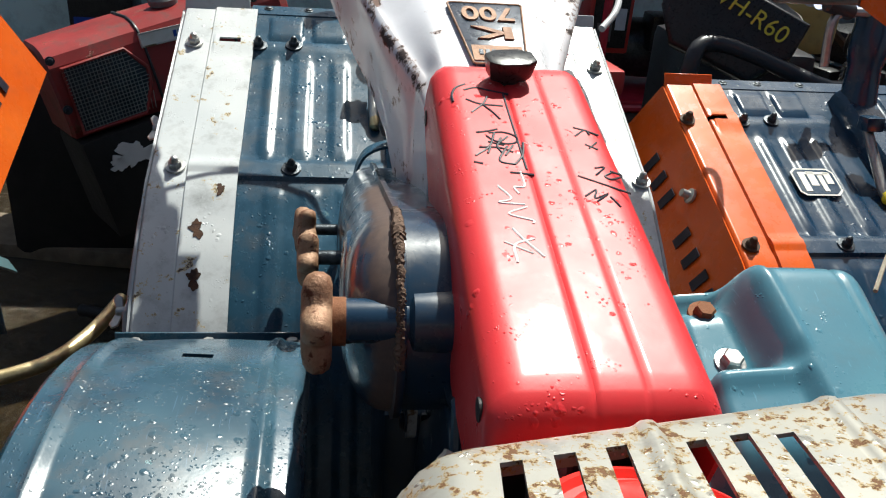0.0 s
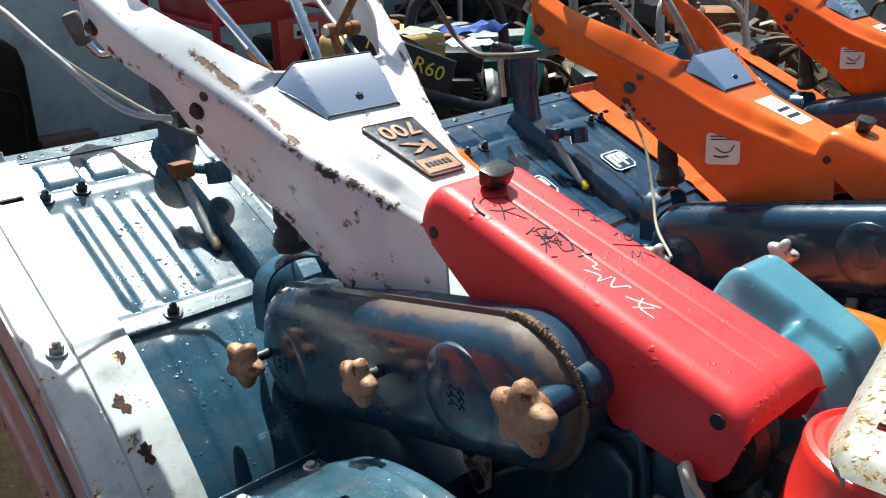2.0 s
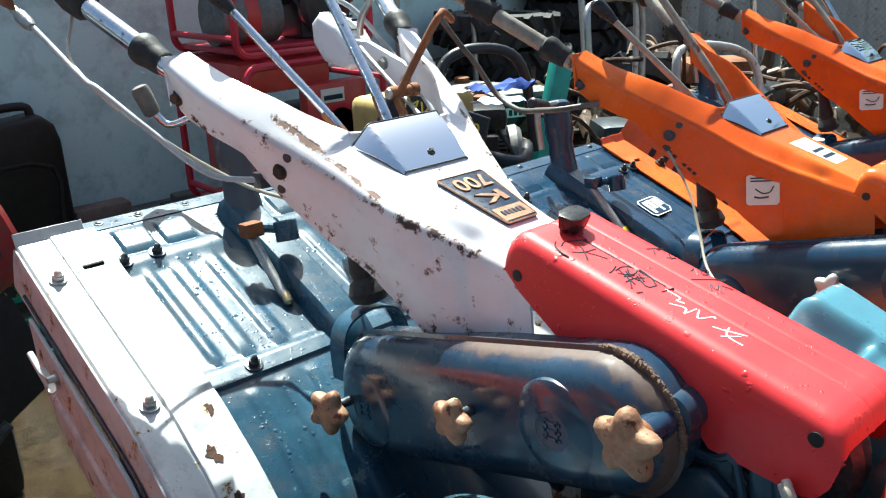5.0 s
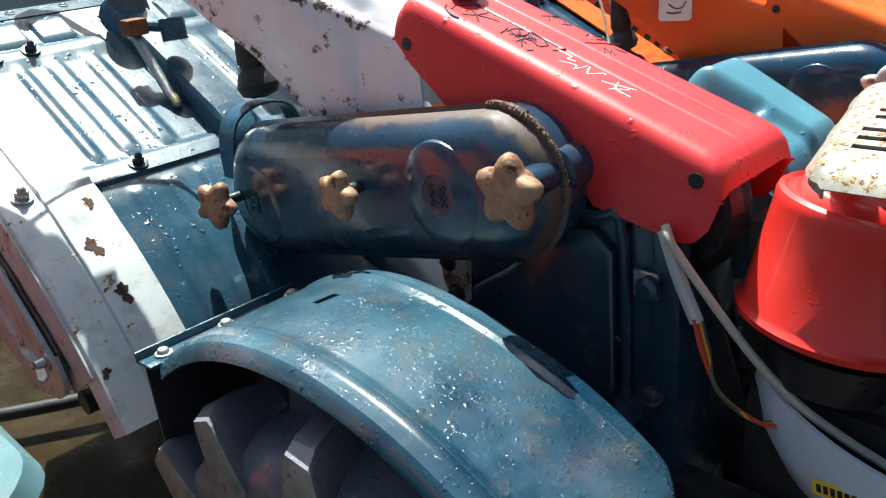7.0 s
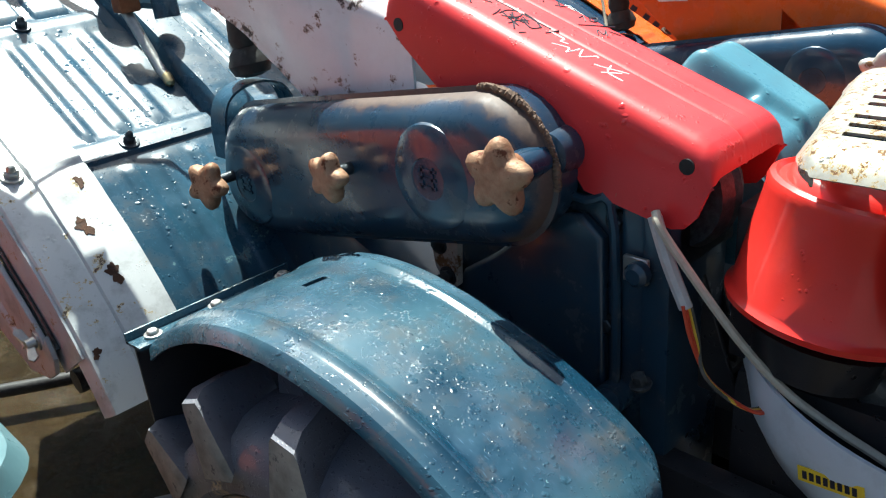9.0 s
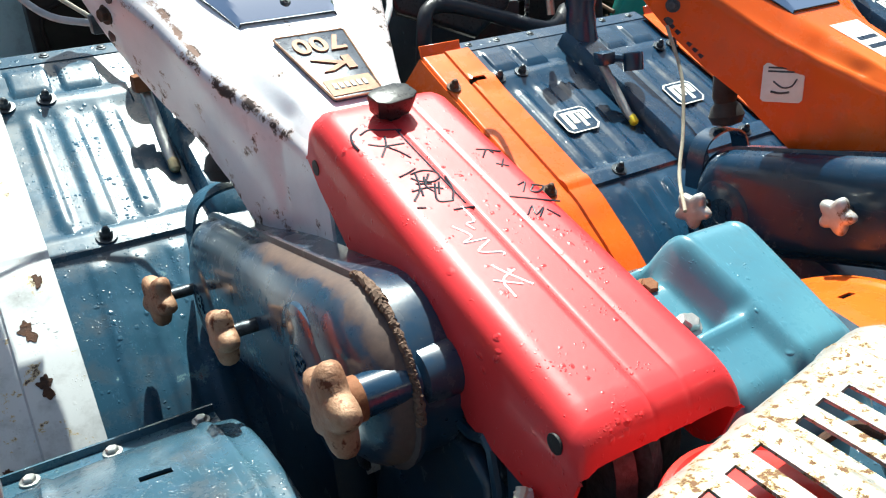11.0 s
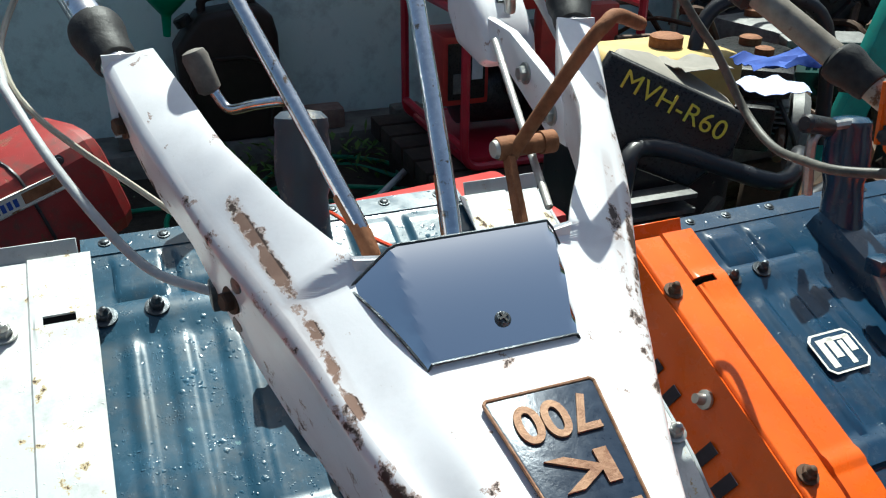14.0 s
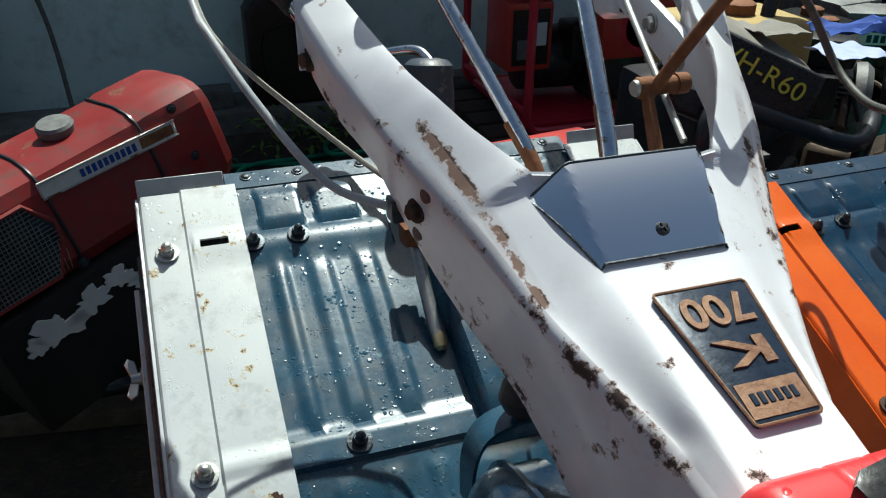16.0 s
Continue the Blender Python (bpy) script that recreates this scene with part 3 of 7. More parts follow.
def loft(rings, cap=True):
    bm = bmesh.new()
    R = [[bm.verts.new(p) for p in r] for r in rings]
    n = len(R[0])
    for a, b in zip(R, R[1:]):
        for k in range(n):
            bm.faces.new((a[k], a[(k + 1) % n], b[(k + 1) % n], b[k]))
    if cap:
        bm.faces.new(R[0][::-1])
        bm.faces.new(R[-1])
    bmesh.ops.recalc_face_normals(bm, faces=bm.faces)
    return bm


FC, FR = (.17, .25), .365      # the wheel's centre (y, z) and the fender's radius


def fender(root, mat, x0, x1, bolt_mat):
    """A wheel arch: a rolled sheet with a bead along both edges, a bolted rear land and a slot."""
    a0, a1 = math.atan2(.548 - FC[1], .408 - FC[0]), radians(134)
    nu, nx = 60, 48
    xs = [x0 + (x1 - x0) * k / nx for k in range(nx + 1)]
    g = []
    for i in range(nu + 1):
        row = []
        for x in xs:
            e = min(x - x0, x1 - x)
            end = a1 - radians(5) * max(0, 1 - e / .035) ** 2
            a = a0 + (end - a0) * i / nu
            r = FR + bump_at(e, .030, .002, .0035, .006) - (0.014 * max(0, 1 - e / .008) ** 2) + .004 * math.sin(math.pi * (x - x0) / (x1 - x0))
            r -= .014 * max(0, (i / nu - .95) / .05) ** 2
            tw = min(1, max(0, (a - radians(62)) / radians(45)))
            r -= .030 * tw * tw * (3 - 2 * tw) * ((x - x0) / (x1 - x0) if x1 < .1 else (x1 - x) / (x1 - x0))
            row.append(Vector((x, FC[0] + r * math.cos(a), FC[1] + r * math.sin(a))))
        g.append(row)
    xm = (x0 + x1) / 2
    hole = lambda i, j: i == 18 and xm - .004 < (xs[j] + xs[j + 1]) / 2 < xm + .020
    f = part("fender", sheet(g, .0025, hole), mat, root, "teal enamelled wheel fender beaded with rain")
    y0, z0 = g[0][nx // 2].y, g[0][nx // 2].z - .004
    tilt = Matrix.Translation((0, y0, z0)) @ Matrix.Rotation(radians(-4), 4, 'X') @ Matrix.Translation((0, -y0, -z0))
    fl = bmesh.new()
    add_box(fl, x0 - .004, x1 - .006, y0 - .003, y0 + .026, z0 - .001, z0 + .002, m=tilt)
    add_box(fl, x0 - .004, x1 - .006, y0 + .024, y0 + .027, z0 - .001, z0 + .010, m=tilt)
    part("flange", fl, mat, f)
    part("back_plate", box(x0 - .002, x1 - .01, y0 + .012, y0 + .015, z0 - .20, z0 - .003), BLACK_PAINT, f)
    for x in (x0 + .018, x0 + .089, x1 - .022):
        part("bolt", hexbolt((x, y0 + .012, z0 + .002), (0, 0, 1), .006, .006, .009), bolt_mat, f)
    return f


LUG = {}


WHEEL_X = -.223       # the wheel's middle; its mirror is .12 - WHEEL_X


def wheel(root, xc, mat_rim):
    """A lugged tyre on a pressed rim: carcass with bead ring, bars that run in from both shoulders, rim with its hub."""
    w = new("wheel")
    w.parent = root
    prof = [(-.060, .190), (-.066, .206), (-.074, .212), (-.078, .218), (-.076, .224), (-.079, .234), (-.076, .250), (-.066, .264), (-.045, .272), (0, .276),
            (.045, .272), (.066, .264), (.076, .250), (.079, .234), (.076, .224), (.078, .218), (.074, .212), (.066, .206), (.060, .190)]
    part("tyre", lathe(prof, (xc, FC[0], FC[1]), (1, 0, 0), 64), TYRE, w, "muddy black lugged tyre")
    part("rim", lathe([(-.060, .206), (-.070, .207), (-.072, .203), (-.066, .198), (-.058, .190), (-.056, .186), (-.056, .176), (-.048, .150), (-.040, .10), (-.050, .06), (-.050, .03), (.050, .03), (.050, .06), (.040, .10), (.056, .176), (.066, .198), (.072, .203), (.060, .206)],
                      (xc, FC[0], FC[1]), (1, 0, 0), 48), mat_rim, w, "pale rusty wheel rim")
    for side in (-1, 1):
        if side not in LUG:
            bm = bmesh.new()
            # a bar with a flat top that starts at the middle, runs aslant to the shoulder and drops down the side wall as a blunt nose
            ring = []
            for sx, sy, zb, zt, hw in ((-.006, .030, .262, .302, .013), (.030, .018, .262, .309, .014), (.066, .004, .250, .310, .016), (.0815, -.003, .236, .303, .018), (.0855, -.006, .232, .262, .015)):
                ring.append([bm.verts.new((side * sx, sy + y_, z_)) for y_, z_ in ((-hw - .012, zb), (-hw, zt - .006), (-hw + .004, zt), (hw - .004, zt), (hw, zt - .006), (hw + .012, zb))])
            for a_, b_ in zip(ring, ring[1:]):
                for i in range(6):
                    j = (i + 1) % 6
                    bm.faces.new((a_[i], a_[j], b_[j], b_[i]))
            bm.faces.new(ring[0])
            bm.faces.new(ring[-1][::-1])
            for f in bm.faces:
                f.material_index = 1 if side * f.calc_center_median().x > .078 else 0
            bmesh.ops.recalc_face_normals(bm, faces=bm.faces)
            lo = part("lug", bm, TYRE, w)
            lo.data.materials.append(LUG_DUST)
            LUG[side] = lo.data
            bpy.data.objects.remove(lo)
        for k in range(13):
            a = radians(-24) + 2 * math.pi * (k + (.5 if side > 0 else 0)) / 13
            lo = new("lug", LUG[side])
            lo.parent = w
            lo.matrix_basis = Matrix.Translation((xc, FC[0], FC[1])) @ Matrix.Rotation(a, 4, 'X')
    return w


def tiller(m, label, c, main=False, cover=True, bolts=STEEL):
    """A walking power tiller: tine cover, fenders, wheels, gear case, chain case, belt cover, handle and levers."""
    T = thing("power_tiller", label, "power tiller", m, "power tillers")
    # tine cover, its top sheet and side strips
    def disp(x, y):
        d = bump_at(y, .921, .022, .005) * (1 if abs(x - .02) > .05 else 0) + bump_at(y, .688, .024, .0055)
        if .708 < y < .90:
            e = min(y - .708, .90 - y) / .012
            for cx, w in ((-.166, .004), (-.122, .012), (-.070, .012), (.10, .012), (.15, .012), (.20, .004)):
                d += bump_at(x, cx, w, .0030, .010) * min(1, e)
        if y < .665:
            e = min(1, (.665 - y) / .012)
            for cx in (-.150, -.105, -.06, .10, .15, .20):
                d += bump_at(x, cx, .010, .0024, .010) * e
        if .945 < y < .985:
            for cx in (-.15, -.085, .11, .18):
                d += bump_at(x, cx, .045, .004, .004)
        return d
    R = part("tine_cover", cover_sheet(-.203, .238, 150, disp), c["rotary"], T, c.get("rotary_label", ""))
    XL = -.308 + c.get("narrow", 0)
    def strip_disp(x, y):
        e = abs(x - .018) + c.get("narrow", 0)
        d = (.004 if e < .275 else 0) + bump_at(y, .69, .012, .003) * (1 if e < .275 else 0)
        d += bump_at(y, .92, .018, .003) * (1 if e < .27 else 0)
        return d - .02 * max(0, (e - .318) / .008) ** 2
    slot = lambda x, y: abs(y - .921) < .006 and (.232 < abs(x - .018) < .262)
    S = part("side_strip", cover_sheet(XL, -.195, 48, strip_disp, .004, slot, 1.0, .485 if main else .45), c["strip"], T, c.get("strip_label", ""))
    S2 = part("side_strip", cover_sheet(.231, .036 - XL, 48, strip_disp, .004, slot), c["strip"], T, c.get("strip_label", ""))
    # side faces and the sliding side plates clamped to them
    for sx in (-1, 1):
        xf = lambda v: v + c.get("narrow", 0) if sx < 0 else .036 - v - c.get("narrow", 0)
        rows = [p for p in PLINE if p[0] >= (.515 if main else .455)]
        deep, flare = (.066, .004) if main else (.135, .055)
        def face(y, q):
            n = prof_n(min(max(y, .465), .985))
            return Vector((xf(-.307 - flare * (q ** .5 if main else q)), y, prof_z(y) + .001)) - n * (deep * q)
        g = [[face(y, q) for q in (0, .06, .15, .4, .7, 1.0)] for y, z in rows]
        bm = sheet(g if sx > 0 else [r[::-1] for r in g], .003)
        K = part("side_face", bm, c["skirt"], T, c.get("skirt_label", ""))
        if not main:
            for k in range(8):
                if k == 3:
                    continue
                yy = .90 - k * .036
                o, up, fw = face(yy, .5), (face(yy, .3) - face(yy, .7)).normalized(), (face(yy - .02, .5) - face(yy + .02, .5)).normalized()
                out = fw.cross(up) if sx < 0 else up.cross(fw)
                part("lettering_bar", box(-.008, .008, -.017, .017, .0015, .0030, 0, 1, basis(o + out * .0006, fw if sx < 0 else -fw, up)), INK, K)
            part("wing_nut", lathe([(0, .012), (.004, .012), (.006, .007), (.018, .006)], face(.80, .22), (sx, 0, .4), 14), STEEL, K)
            continue
        top = [(y + .02, z - .05) for y, z in PLINE if .56 <= y <= .93]
        low = [(.575, .500), (.565, .475), (.575, .452), (.60, .437), (.66, .425), (.80, .475), (.90, .545), (.955, .62)]
        a, b = sorted((xf(-.322), xf(-.316)))
        K2 = part("side_plate", prism(top + low, a, b, 'x', .001, 1), c["skirt"], T, c.get("skirt_label", ""))
        part("groove", tube([(xf(-.3125), y + .013, z - .047) for y, z in PLINE[::4] if .535 <= y <= .99], .0025, 6, 3), BOLT_DARK, K)
        ridge = tube([(xf(-.322), y + .05, z - .115) for y, z in PLINE[::8] if .60 <= y <= .94], .005, 8, 3)
        part("bead", ridge, c["skirt"], K2)
        for yy, zz in ((.60, .487), (.87, .655)):
            w = part("wing_nut", lathe([(0, .011), (.003, .011), (.004, .007), (.014, .006)], (xf(-.321), yy, zz), (sx, 0, 0), 14), c.get("wing", STEEL), K2)
            for s_ in (-1, 1):
                bm = bmesh.new()
                mm = basis((xf(-.331), yy, zz), (0, s_ * .8, .6 * s_ + .1), (sx, 0, 0))
                add_prism(bm, [(.003, -.004), (.020, -.001), (.024, .006), (.018, .010), (.004, .005)], -.0016, .0016, 'z', .0008, 1, mm)
                part("wing", bm, c.get("wing", STEEL), w)
    # bolts on the cover
    for x, y, big in ((-.273, .687, 1), (-.280, .921, 1), (-.188, .920, 0), (-.137, .923, 0), (-.130, .688, 0), (.318, .90, 1), (.331, .68, 1), (.19, .915, 0), (.225, .915, 0), (.17, .69, 0)):
        n = prof_n(y)
        part("nut", hexbolt(on_cover(x, y, .006), n, .0085 if big else .0075, .009, .0125, dome=True), bolts if big else BOLT_DARK, R)
    # rear flange with rivets
    y, z = 1.0, .812
    part("rear_flange", box(-.205, .238, y - .002, y + .030, z - .002, z + .001 + .0, 0, 1, Matrix.Translation((0, y, z)) @ Matrix.Rotation(radians(18), 4, 'X') @ Matrix.Translation((0, -y, -z))), c["rotary"], R)
    for x in (-.18, -.118, -.04, .075, .14, .21):
        part("rivet", hexbolt((x, y + .017, z + .006), (0, -.3, 1), .005, .004, .007), BOLT_DARK, R)
    for a_, b_ in ((XL + .004, -.207), (.240, .032 - XL)):
        part("strip_flange", box(a_, b_, y - .002, y + .022, z - .002, z + .001, .0008, 1, Matrix.Translation((0, y, z)) @ Matrix.Rotation(radians(74), 4, 'X') @ Matrix.Translation((0, -y, -z))), c["skirt"], R)
    part("rear_board", box(-.205, .238, 1.022, 1.026, .17, .805, .002, 1, Matrix.Translation((0, 1.024, .80)) @ Matrix.Rotation(radians(11), 4, 'X') @ Matrix.Translation((0, -1.024, -.80))), c["rotary"], R)
    # lifting channel along the cover
    ring = []
    for yy, h in ((.975, .026), (.96, .030), (.72, .030), (.69, .026), (.672, .014), (.662, .003)):
        b, n = on_cover(0, yy), prof_n(yy)
        ring.append([b + Vector((x, 0, 0)) + n * (h * k) for x, k in ((-.010, -.1), (-.006, .75), (.000, 1.0), (.044, 1.0), (.052, .75), (.056, -.1))])
    part("channel", loft(ring), c["rotary"], T)
    # depth column with crank
    col = part("depth_column", lathe([(-.04, .034), (.0, .033), (.04, .028), (.075, .026), (.084, .0285), (.100, .0310), (.128, .0305), (.146, .0285), (.150, .0295), (.160, .0285), (.166, .022), (.168, .010)], (.026, .948, .785), (.08, .12, 1), 24), c["column"], T, "dark cast depth-adjusting column")
    if main:
        part("crank", tube([(.041, .958, .945), (.03, .985, .958), (.0, 1.02, .952), (-.025, 1.05, .944), (-.037, 1.062, .960), (-.044, 1.066, .975)], .0060, 10), CHROME, col, "bent steel crank")
        part("crank_grip", lathe([(0, .009), (.004, .0135), (.042, .0150), (.049, .0125), (.051, .006)], (-.042, 1.066, .962), (-.30, .06, 1), 16), GREYGRIP, col, "worn grey grip")
    else:
        part("crank", tube([(.036, .955, .945), (-.02, .95, .945), (-.05, .945, .93), (-.052, .94, .86)], .007, 8), STEEL, col, "bent steel crank")
        part("crank_grip", lathe([(0, .010), (.004, .013), (.05, .013), (.054, .009)], (-.015, .95, .945), (-1, -.1, .25), 14), BLACK_PAINT, col)
        # maker's plate on the cover and sticker on the handle's side
        n = prof_n(.80)
        for lx in (-.118, .135):
            mm = basis(on_cover(lx, .80, .0052), (1, 0, 0), (0, n.z, -n.y))
            lg = part("logo_plate", prism([(-.036, -.022), (-.028, -.030), (.024, -.030), (.034, -.020), (.034, .020), (.026, .028), (-.028, .028), (-.036, .020)], 0, .0008, 'z', 0, 1, mm), STICKER, R, "pale printed maker's plate")
            part("logo_field", prism([(-.033, -.020), (-.026, -.027), (.022, -.027), (.031, -.018), (.031, .018), (.024, .025), (-.026, .025), (-.033, .018)], .0008, .0014, 'z', 0, 1, mm), NAVY, lg)
            for x0, x1, y0, y1 in ((-.026, -.016, -.022, .014), (-.012, .0, -.010, .020), (.004, .012, -.022, .012), (.015, .026, -.006, .018), (-.026, .024, .014, .019)):
                part("logo_bar", box(x0, x1, y0, y1, .0014, .002, 0, 1, mm), STICKER, lg)
        ns = Vector((-1, -.40, 0)).normalized()
        mm = basis(Vector((-.0315, .47, .800)) + ns * .003, (.33, -.944, .0), (.10, .035, 1))
        sk_ = part("sticker", prism([(-.027, -.022), (-.023, -.026), (.023, -.026), (.027, -.022), (.027, .022), (.023, .026), (-.023, .026), (-.027, .022)], -.0015, .0008, 'z', 0, 1, mm), STICKER, T, "pale instruction sticker")
        bars = bmesh.new()
        for k in range(2):
            add_box(bars, -.020, .014 + k * .006, .014 + k * .005, .0165 + k * .005, .0008, .0013, m=mm)
        add_tube(bars, [mm @ Vector(p) for p in ((-.012, .002, .001), (.0, -.006, .001), (.012, -.004, .001), (.018, .006, .001))], .0012, 5, 3)
        add_tube(bars, [mm @ Vector(p) for p in ((-.014, -.012, .001), (-.002, -.014, .001), (.010, -.012, .001))], .0016, 5, 3)
        stuck = [sk_, part("sticker_print", bars, BOLT_DARK, sk_)]
    # locking rod and socket on the cover
    L = part("lock_rod", tube([(-.025, .842, .786), (-.023, .776, .703), (-.022, .766, .696)], .0076, 12, 0), STEEL, T)
    part("tip", lathe([(-.008, .005), (-.004, .0075), (.008, .0075), (.012, .004)], (-.022, .766, .696), (0, -.62, -.78), 12), YELLOW_TIP if not main else BRASSY, L)
    part("block", box(-.040, -.010, .820, .846, .780, .802, .004), RUST if main else NAVY, L)
    part("socket", lathe([(-.02, .0175), (.008, .0178), (.010, .0168), (.010, .0128), (-.010, .012), (-.010, .001)], (.018, .808, .787), (.05, .15, 1), 20), c["rotary"], T)
    part("crossbar", tube([(-.01, .832, .79), (.03, .80, .782)], .007, 8, 0), c["rotary"], T)
    # gear lever boot and its hoop
    part("boot", lathe([(0, .010), (.004, .022), (.016, .027), (.03, .022), (.036, .016), (.045, .019), (.060, .017), (.09, .012), (.11, .010)], (.0, .586, .712), (.0, .18, 1), 20), RUBBER, T, "black rubber gear lever boot")
    hp = bmesh.new()
    arc = [(-.052, .60, .62), (-.050, .60, .665), (-.036, .60, .693), (0, .60, .703), (.036, .60, .693), (.050, .60, .665), (.052, .60, .62)]
    g = [[Vector((p.x, p.y + dy, p.z)) for dy in (.016, -.016)] for p in smooth_line(arc, 5)]
    part("hoop", sheet(g, .003), c["rotary"], T)
    # chain case
    C1, r1, C2, r2 = (.523, .615), .077, (.170, .681), .068
    rings = []
    for x, o in ((.0, 0), (-.030, 0), (-.031, .005), (-.036, .006), (-.037, .001), (-.046, -.001), (-.054, -.006), (-.060, -.013), (-.0645, -.022), (-.067, -.032), (-.068, -.042)):
        rings.append([(x, yy, zz) for yy, zz in stadium(C1, r1 + o, C2, r2 + o)])
    cc = part("chain_case", loft(rings), CASE_MUDDY if main else c["case"], T, "dark blue pressed chain case with worn rusty rim")
    for yy, zz in ((.530, .604), (.217, .672)):
        part("boss", lathe([(-.006, .052), (.0005, .0495), (.0022, .046), (.0040, .034), (.0052, .022), (.0055, .0205), (.0046, .0195), (.0046, .004)], (-.066, yy, zz), (-1, 0, 0), 44), c["case"], cc)
        bars = bmesh.new()
        for k in range(3):
            add_box(bars, -.0720, -.0698, yy - .011, yy + .011, zz - .009 + k * .008, zz - .006 + k * .008)
        for k in range(2):
            add_box(bars, -.0720, -.0698, yy - .008 + k * .013, yy - .005 + k * .013, zz - .010, zz + .012)
        part("lettering", bars, c["case"], cc)
    if main:
        ml = smooth_line([(-.0345, yy, zz + .0015) for yy, zz in stadium(C1, r1 + .003, C2, r2 + .003, 40) if yy < .47 and (zz > .70 or (yy < .17 and zz > .672))], 10)
        random.seed(31)
        part("mud_line", tube([(p[0] + random.uniform(-.0012, .0012), p[1], p[2] + random.uniform(-.0004, .0004)) for p in ml], [random.uniform(.0022, .0030) + .0026 * max(0, noise.noise((p[1] * 30, p[2] * 30, 2))) for p in ml], 8, 0), MUD, cc, "crust of dried mud and rust")
    # boss shaft and gear case
    part("shaft_boss", lathe([(0, .0145), (.045, .0145), (.048, .020), (.085, .022)], (-.074, .116, .699), (1, 0, 0), 22), c["case"], T)
    star_knob("star_knob", T, (-.086, .118, .698), .034, .019, c["knob"])
    star_knob("star_knob", T, (-.098, .329, .661), .0265, .018, c["knob"], spin=1.2)
    star_knob("star_knob", T, (-.109, .551, .612), .0300, .019, c["knob"], axis=(-1, -.25, .1), spin=2.2)
    part("knob_stem", tube([(-.06, .331, .661), (-.098, .331, .661)], .0065, 10, 0), BOLT_DARK, T)
    part("knob_stem", tube([(-.06, .556, .611), (-.107, .556, .611)], .0065, 10, 0), BOLT_DARK, T)
    part("spring_washer", lathe([(0, .0155), (.010, .0155)], (-.078, .1165, .6985), (1, 0, 0), 18), RUST, T)
    gc = bmesh.new()
    add_prism(gc, [(.045, .30), (.045, .665), (.075, .69), (.12, .70), (.20, .66), (.235, .60), (.285, .56), (.31, .50), (.30, .36), (.24, .28)], .010, .105, 'x', .012, 3)
    G = part("gear_case", gc, c["gear"], T, "dark blue oily cast gear case")
    rib = bmesh.new()
    add_box(rib, .004, .012, .040, .062, .32, .655, .004, 2)
    add_box(rib, .002, .011, .098, .108, .36, .60, .003, 2)
    part("rib", rib, c["gear"], G)
    for yy, zz in ((.069, .638), (.192, .551), (.077, .534), (.264, .535), (.085, .43), (.21, .40), (.20, .645), (.135, .70)):
        part("bolt", hexbolt((.008, yy, zz), (-1, 0, 0), .0075, .007, .011), BOLT_DARK, G)
    pl_ = bmesh.new()
    add_prism(pl_, [(.078, .33), (.078, .622), (.10, .640), (.145, .635), (.175, .60), (.205, .575), (.25, .545), (.275, .49), (.265, .37), (.22, .31)], -.002, .012, 'x', .006, 3)
    part("case_lid", pl_, c["gear"], G)
    part("bead", tube([(.000, .066, .34), (.000, .066, .632), (.000, .095, .655), (.000, .15, .648), (.000, .19, .61)], .0045, 8, 4), c["gear"], G)
    part("flange_plate", box(.0, .10, .012, .040, .33, .68, .006), c["gear"], T)
    part("tie_bracket", prism([(.245, .585), (.285, .585), (.28, .545), (.262, .52), (.25, .53)], -.012, -.004, 'x'), GALV, T)
    for yy, zz in ((.272, .572), (.262, .538)):
        part("bolt", hexbolt((-.012, yy, zz), (-1, 0, 0), .008, .006, .011), BOLT_DARK, T)
    # belt cover
    if cover:
        belt_cover(T, c["cover"], main)
    old = set(bpy.data.objects)
    handle(T, c, main)
    swing = c.get("swing", 0)
    if swing:
        for ob in set(bpy.data.objects) - old | set(stuck):
            if ob.type == 'MESH':
                for v in ob.data.vertices:
                    q = max(0, v.co.y - .44)
                    v.co += Vector((-swing * q, -.12 * q, .03 * q))
    # chassis
    part("chassis_rail", box(-.01, .02, -.42, .06, .36, .42, .004), BLACK_PAINT, T)
    part("chassis_rail", box(.10, .13, -.42, .06, .36, .42, .004), BLACK_PAINT, T)
    ct = part("cross_tube", tube([(-.075, .066, .466), (.25, .055, .470)], .0125, 14, 0), c["gear"], T)
    part("collar", lathe([(0, .0125), (.001, .017), (.016, .017), (.017, .0125)], (.062, .062, .468), (1, -.03, 0), 18), c["gear"], ct)
    part("collar", lathe([(0, .0125), (.001, .0155), (.030, .0155), (.031, .0125)], (-.012, .064, .467), (1, -.03, 0), 18), c["gear"], ct)
    part("cross_member", box(-.10, .24, .046, .086, .388, .398, .002), BLACK_PAINT, T)
    part("gusset", prism([(.010, .47), (.010, .585), (-.030, .47)], .052, .058, 'x', .001, 1), BLACK_PAINT, T)
    part("gusset", prism([(.045, .47), (.045, .60), (.022, .60), (-.005, .48)], .095, .101, 'x', .001, 1), BLACK_PAINT, T)
    part("axle", tube([(-.2, FC[0], FC[1]), (.32, FC[0], FC[1])], .02, 12, 0), BOLT_DARK, T)
    part("tine_shaft", tube([(-.25, .76, .33), (.28, .76, .33)], .018, 10, 0), BOLT_DARK, T)
    part("lower_case", prism([(.30, .36), (.30, .52), (.56, .62), (.84, .42), (.82, .27), (.70, .25)], -.03, .07, 'x', .01), c["gear"], T)
    for xw in (WHEEL_X, .12 - WHEEL_X):
        wheel(T, xw, RIM)
    fender(T, c["fender"], -.288, -.094, STEEL)
    fender(T, c["fender"], .218, .412, STEEL)
    return T


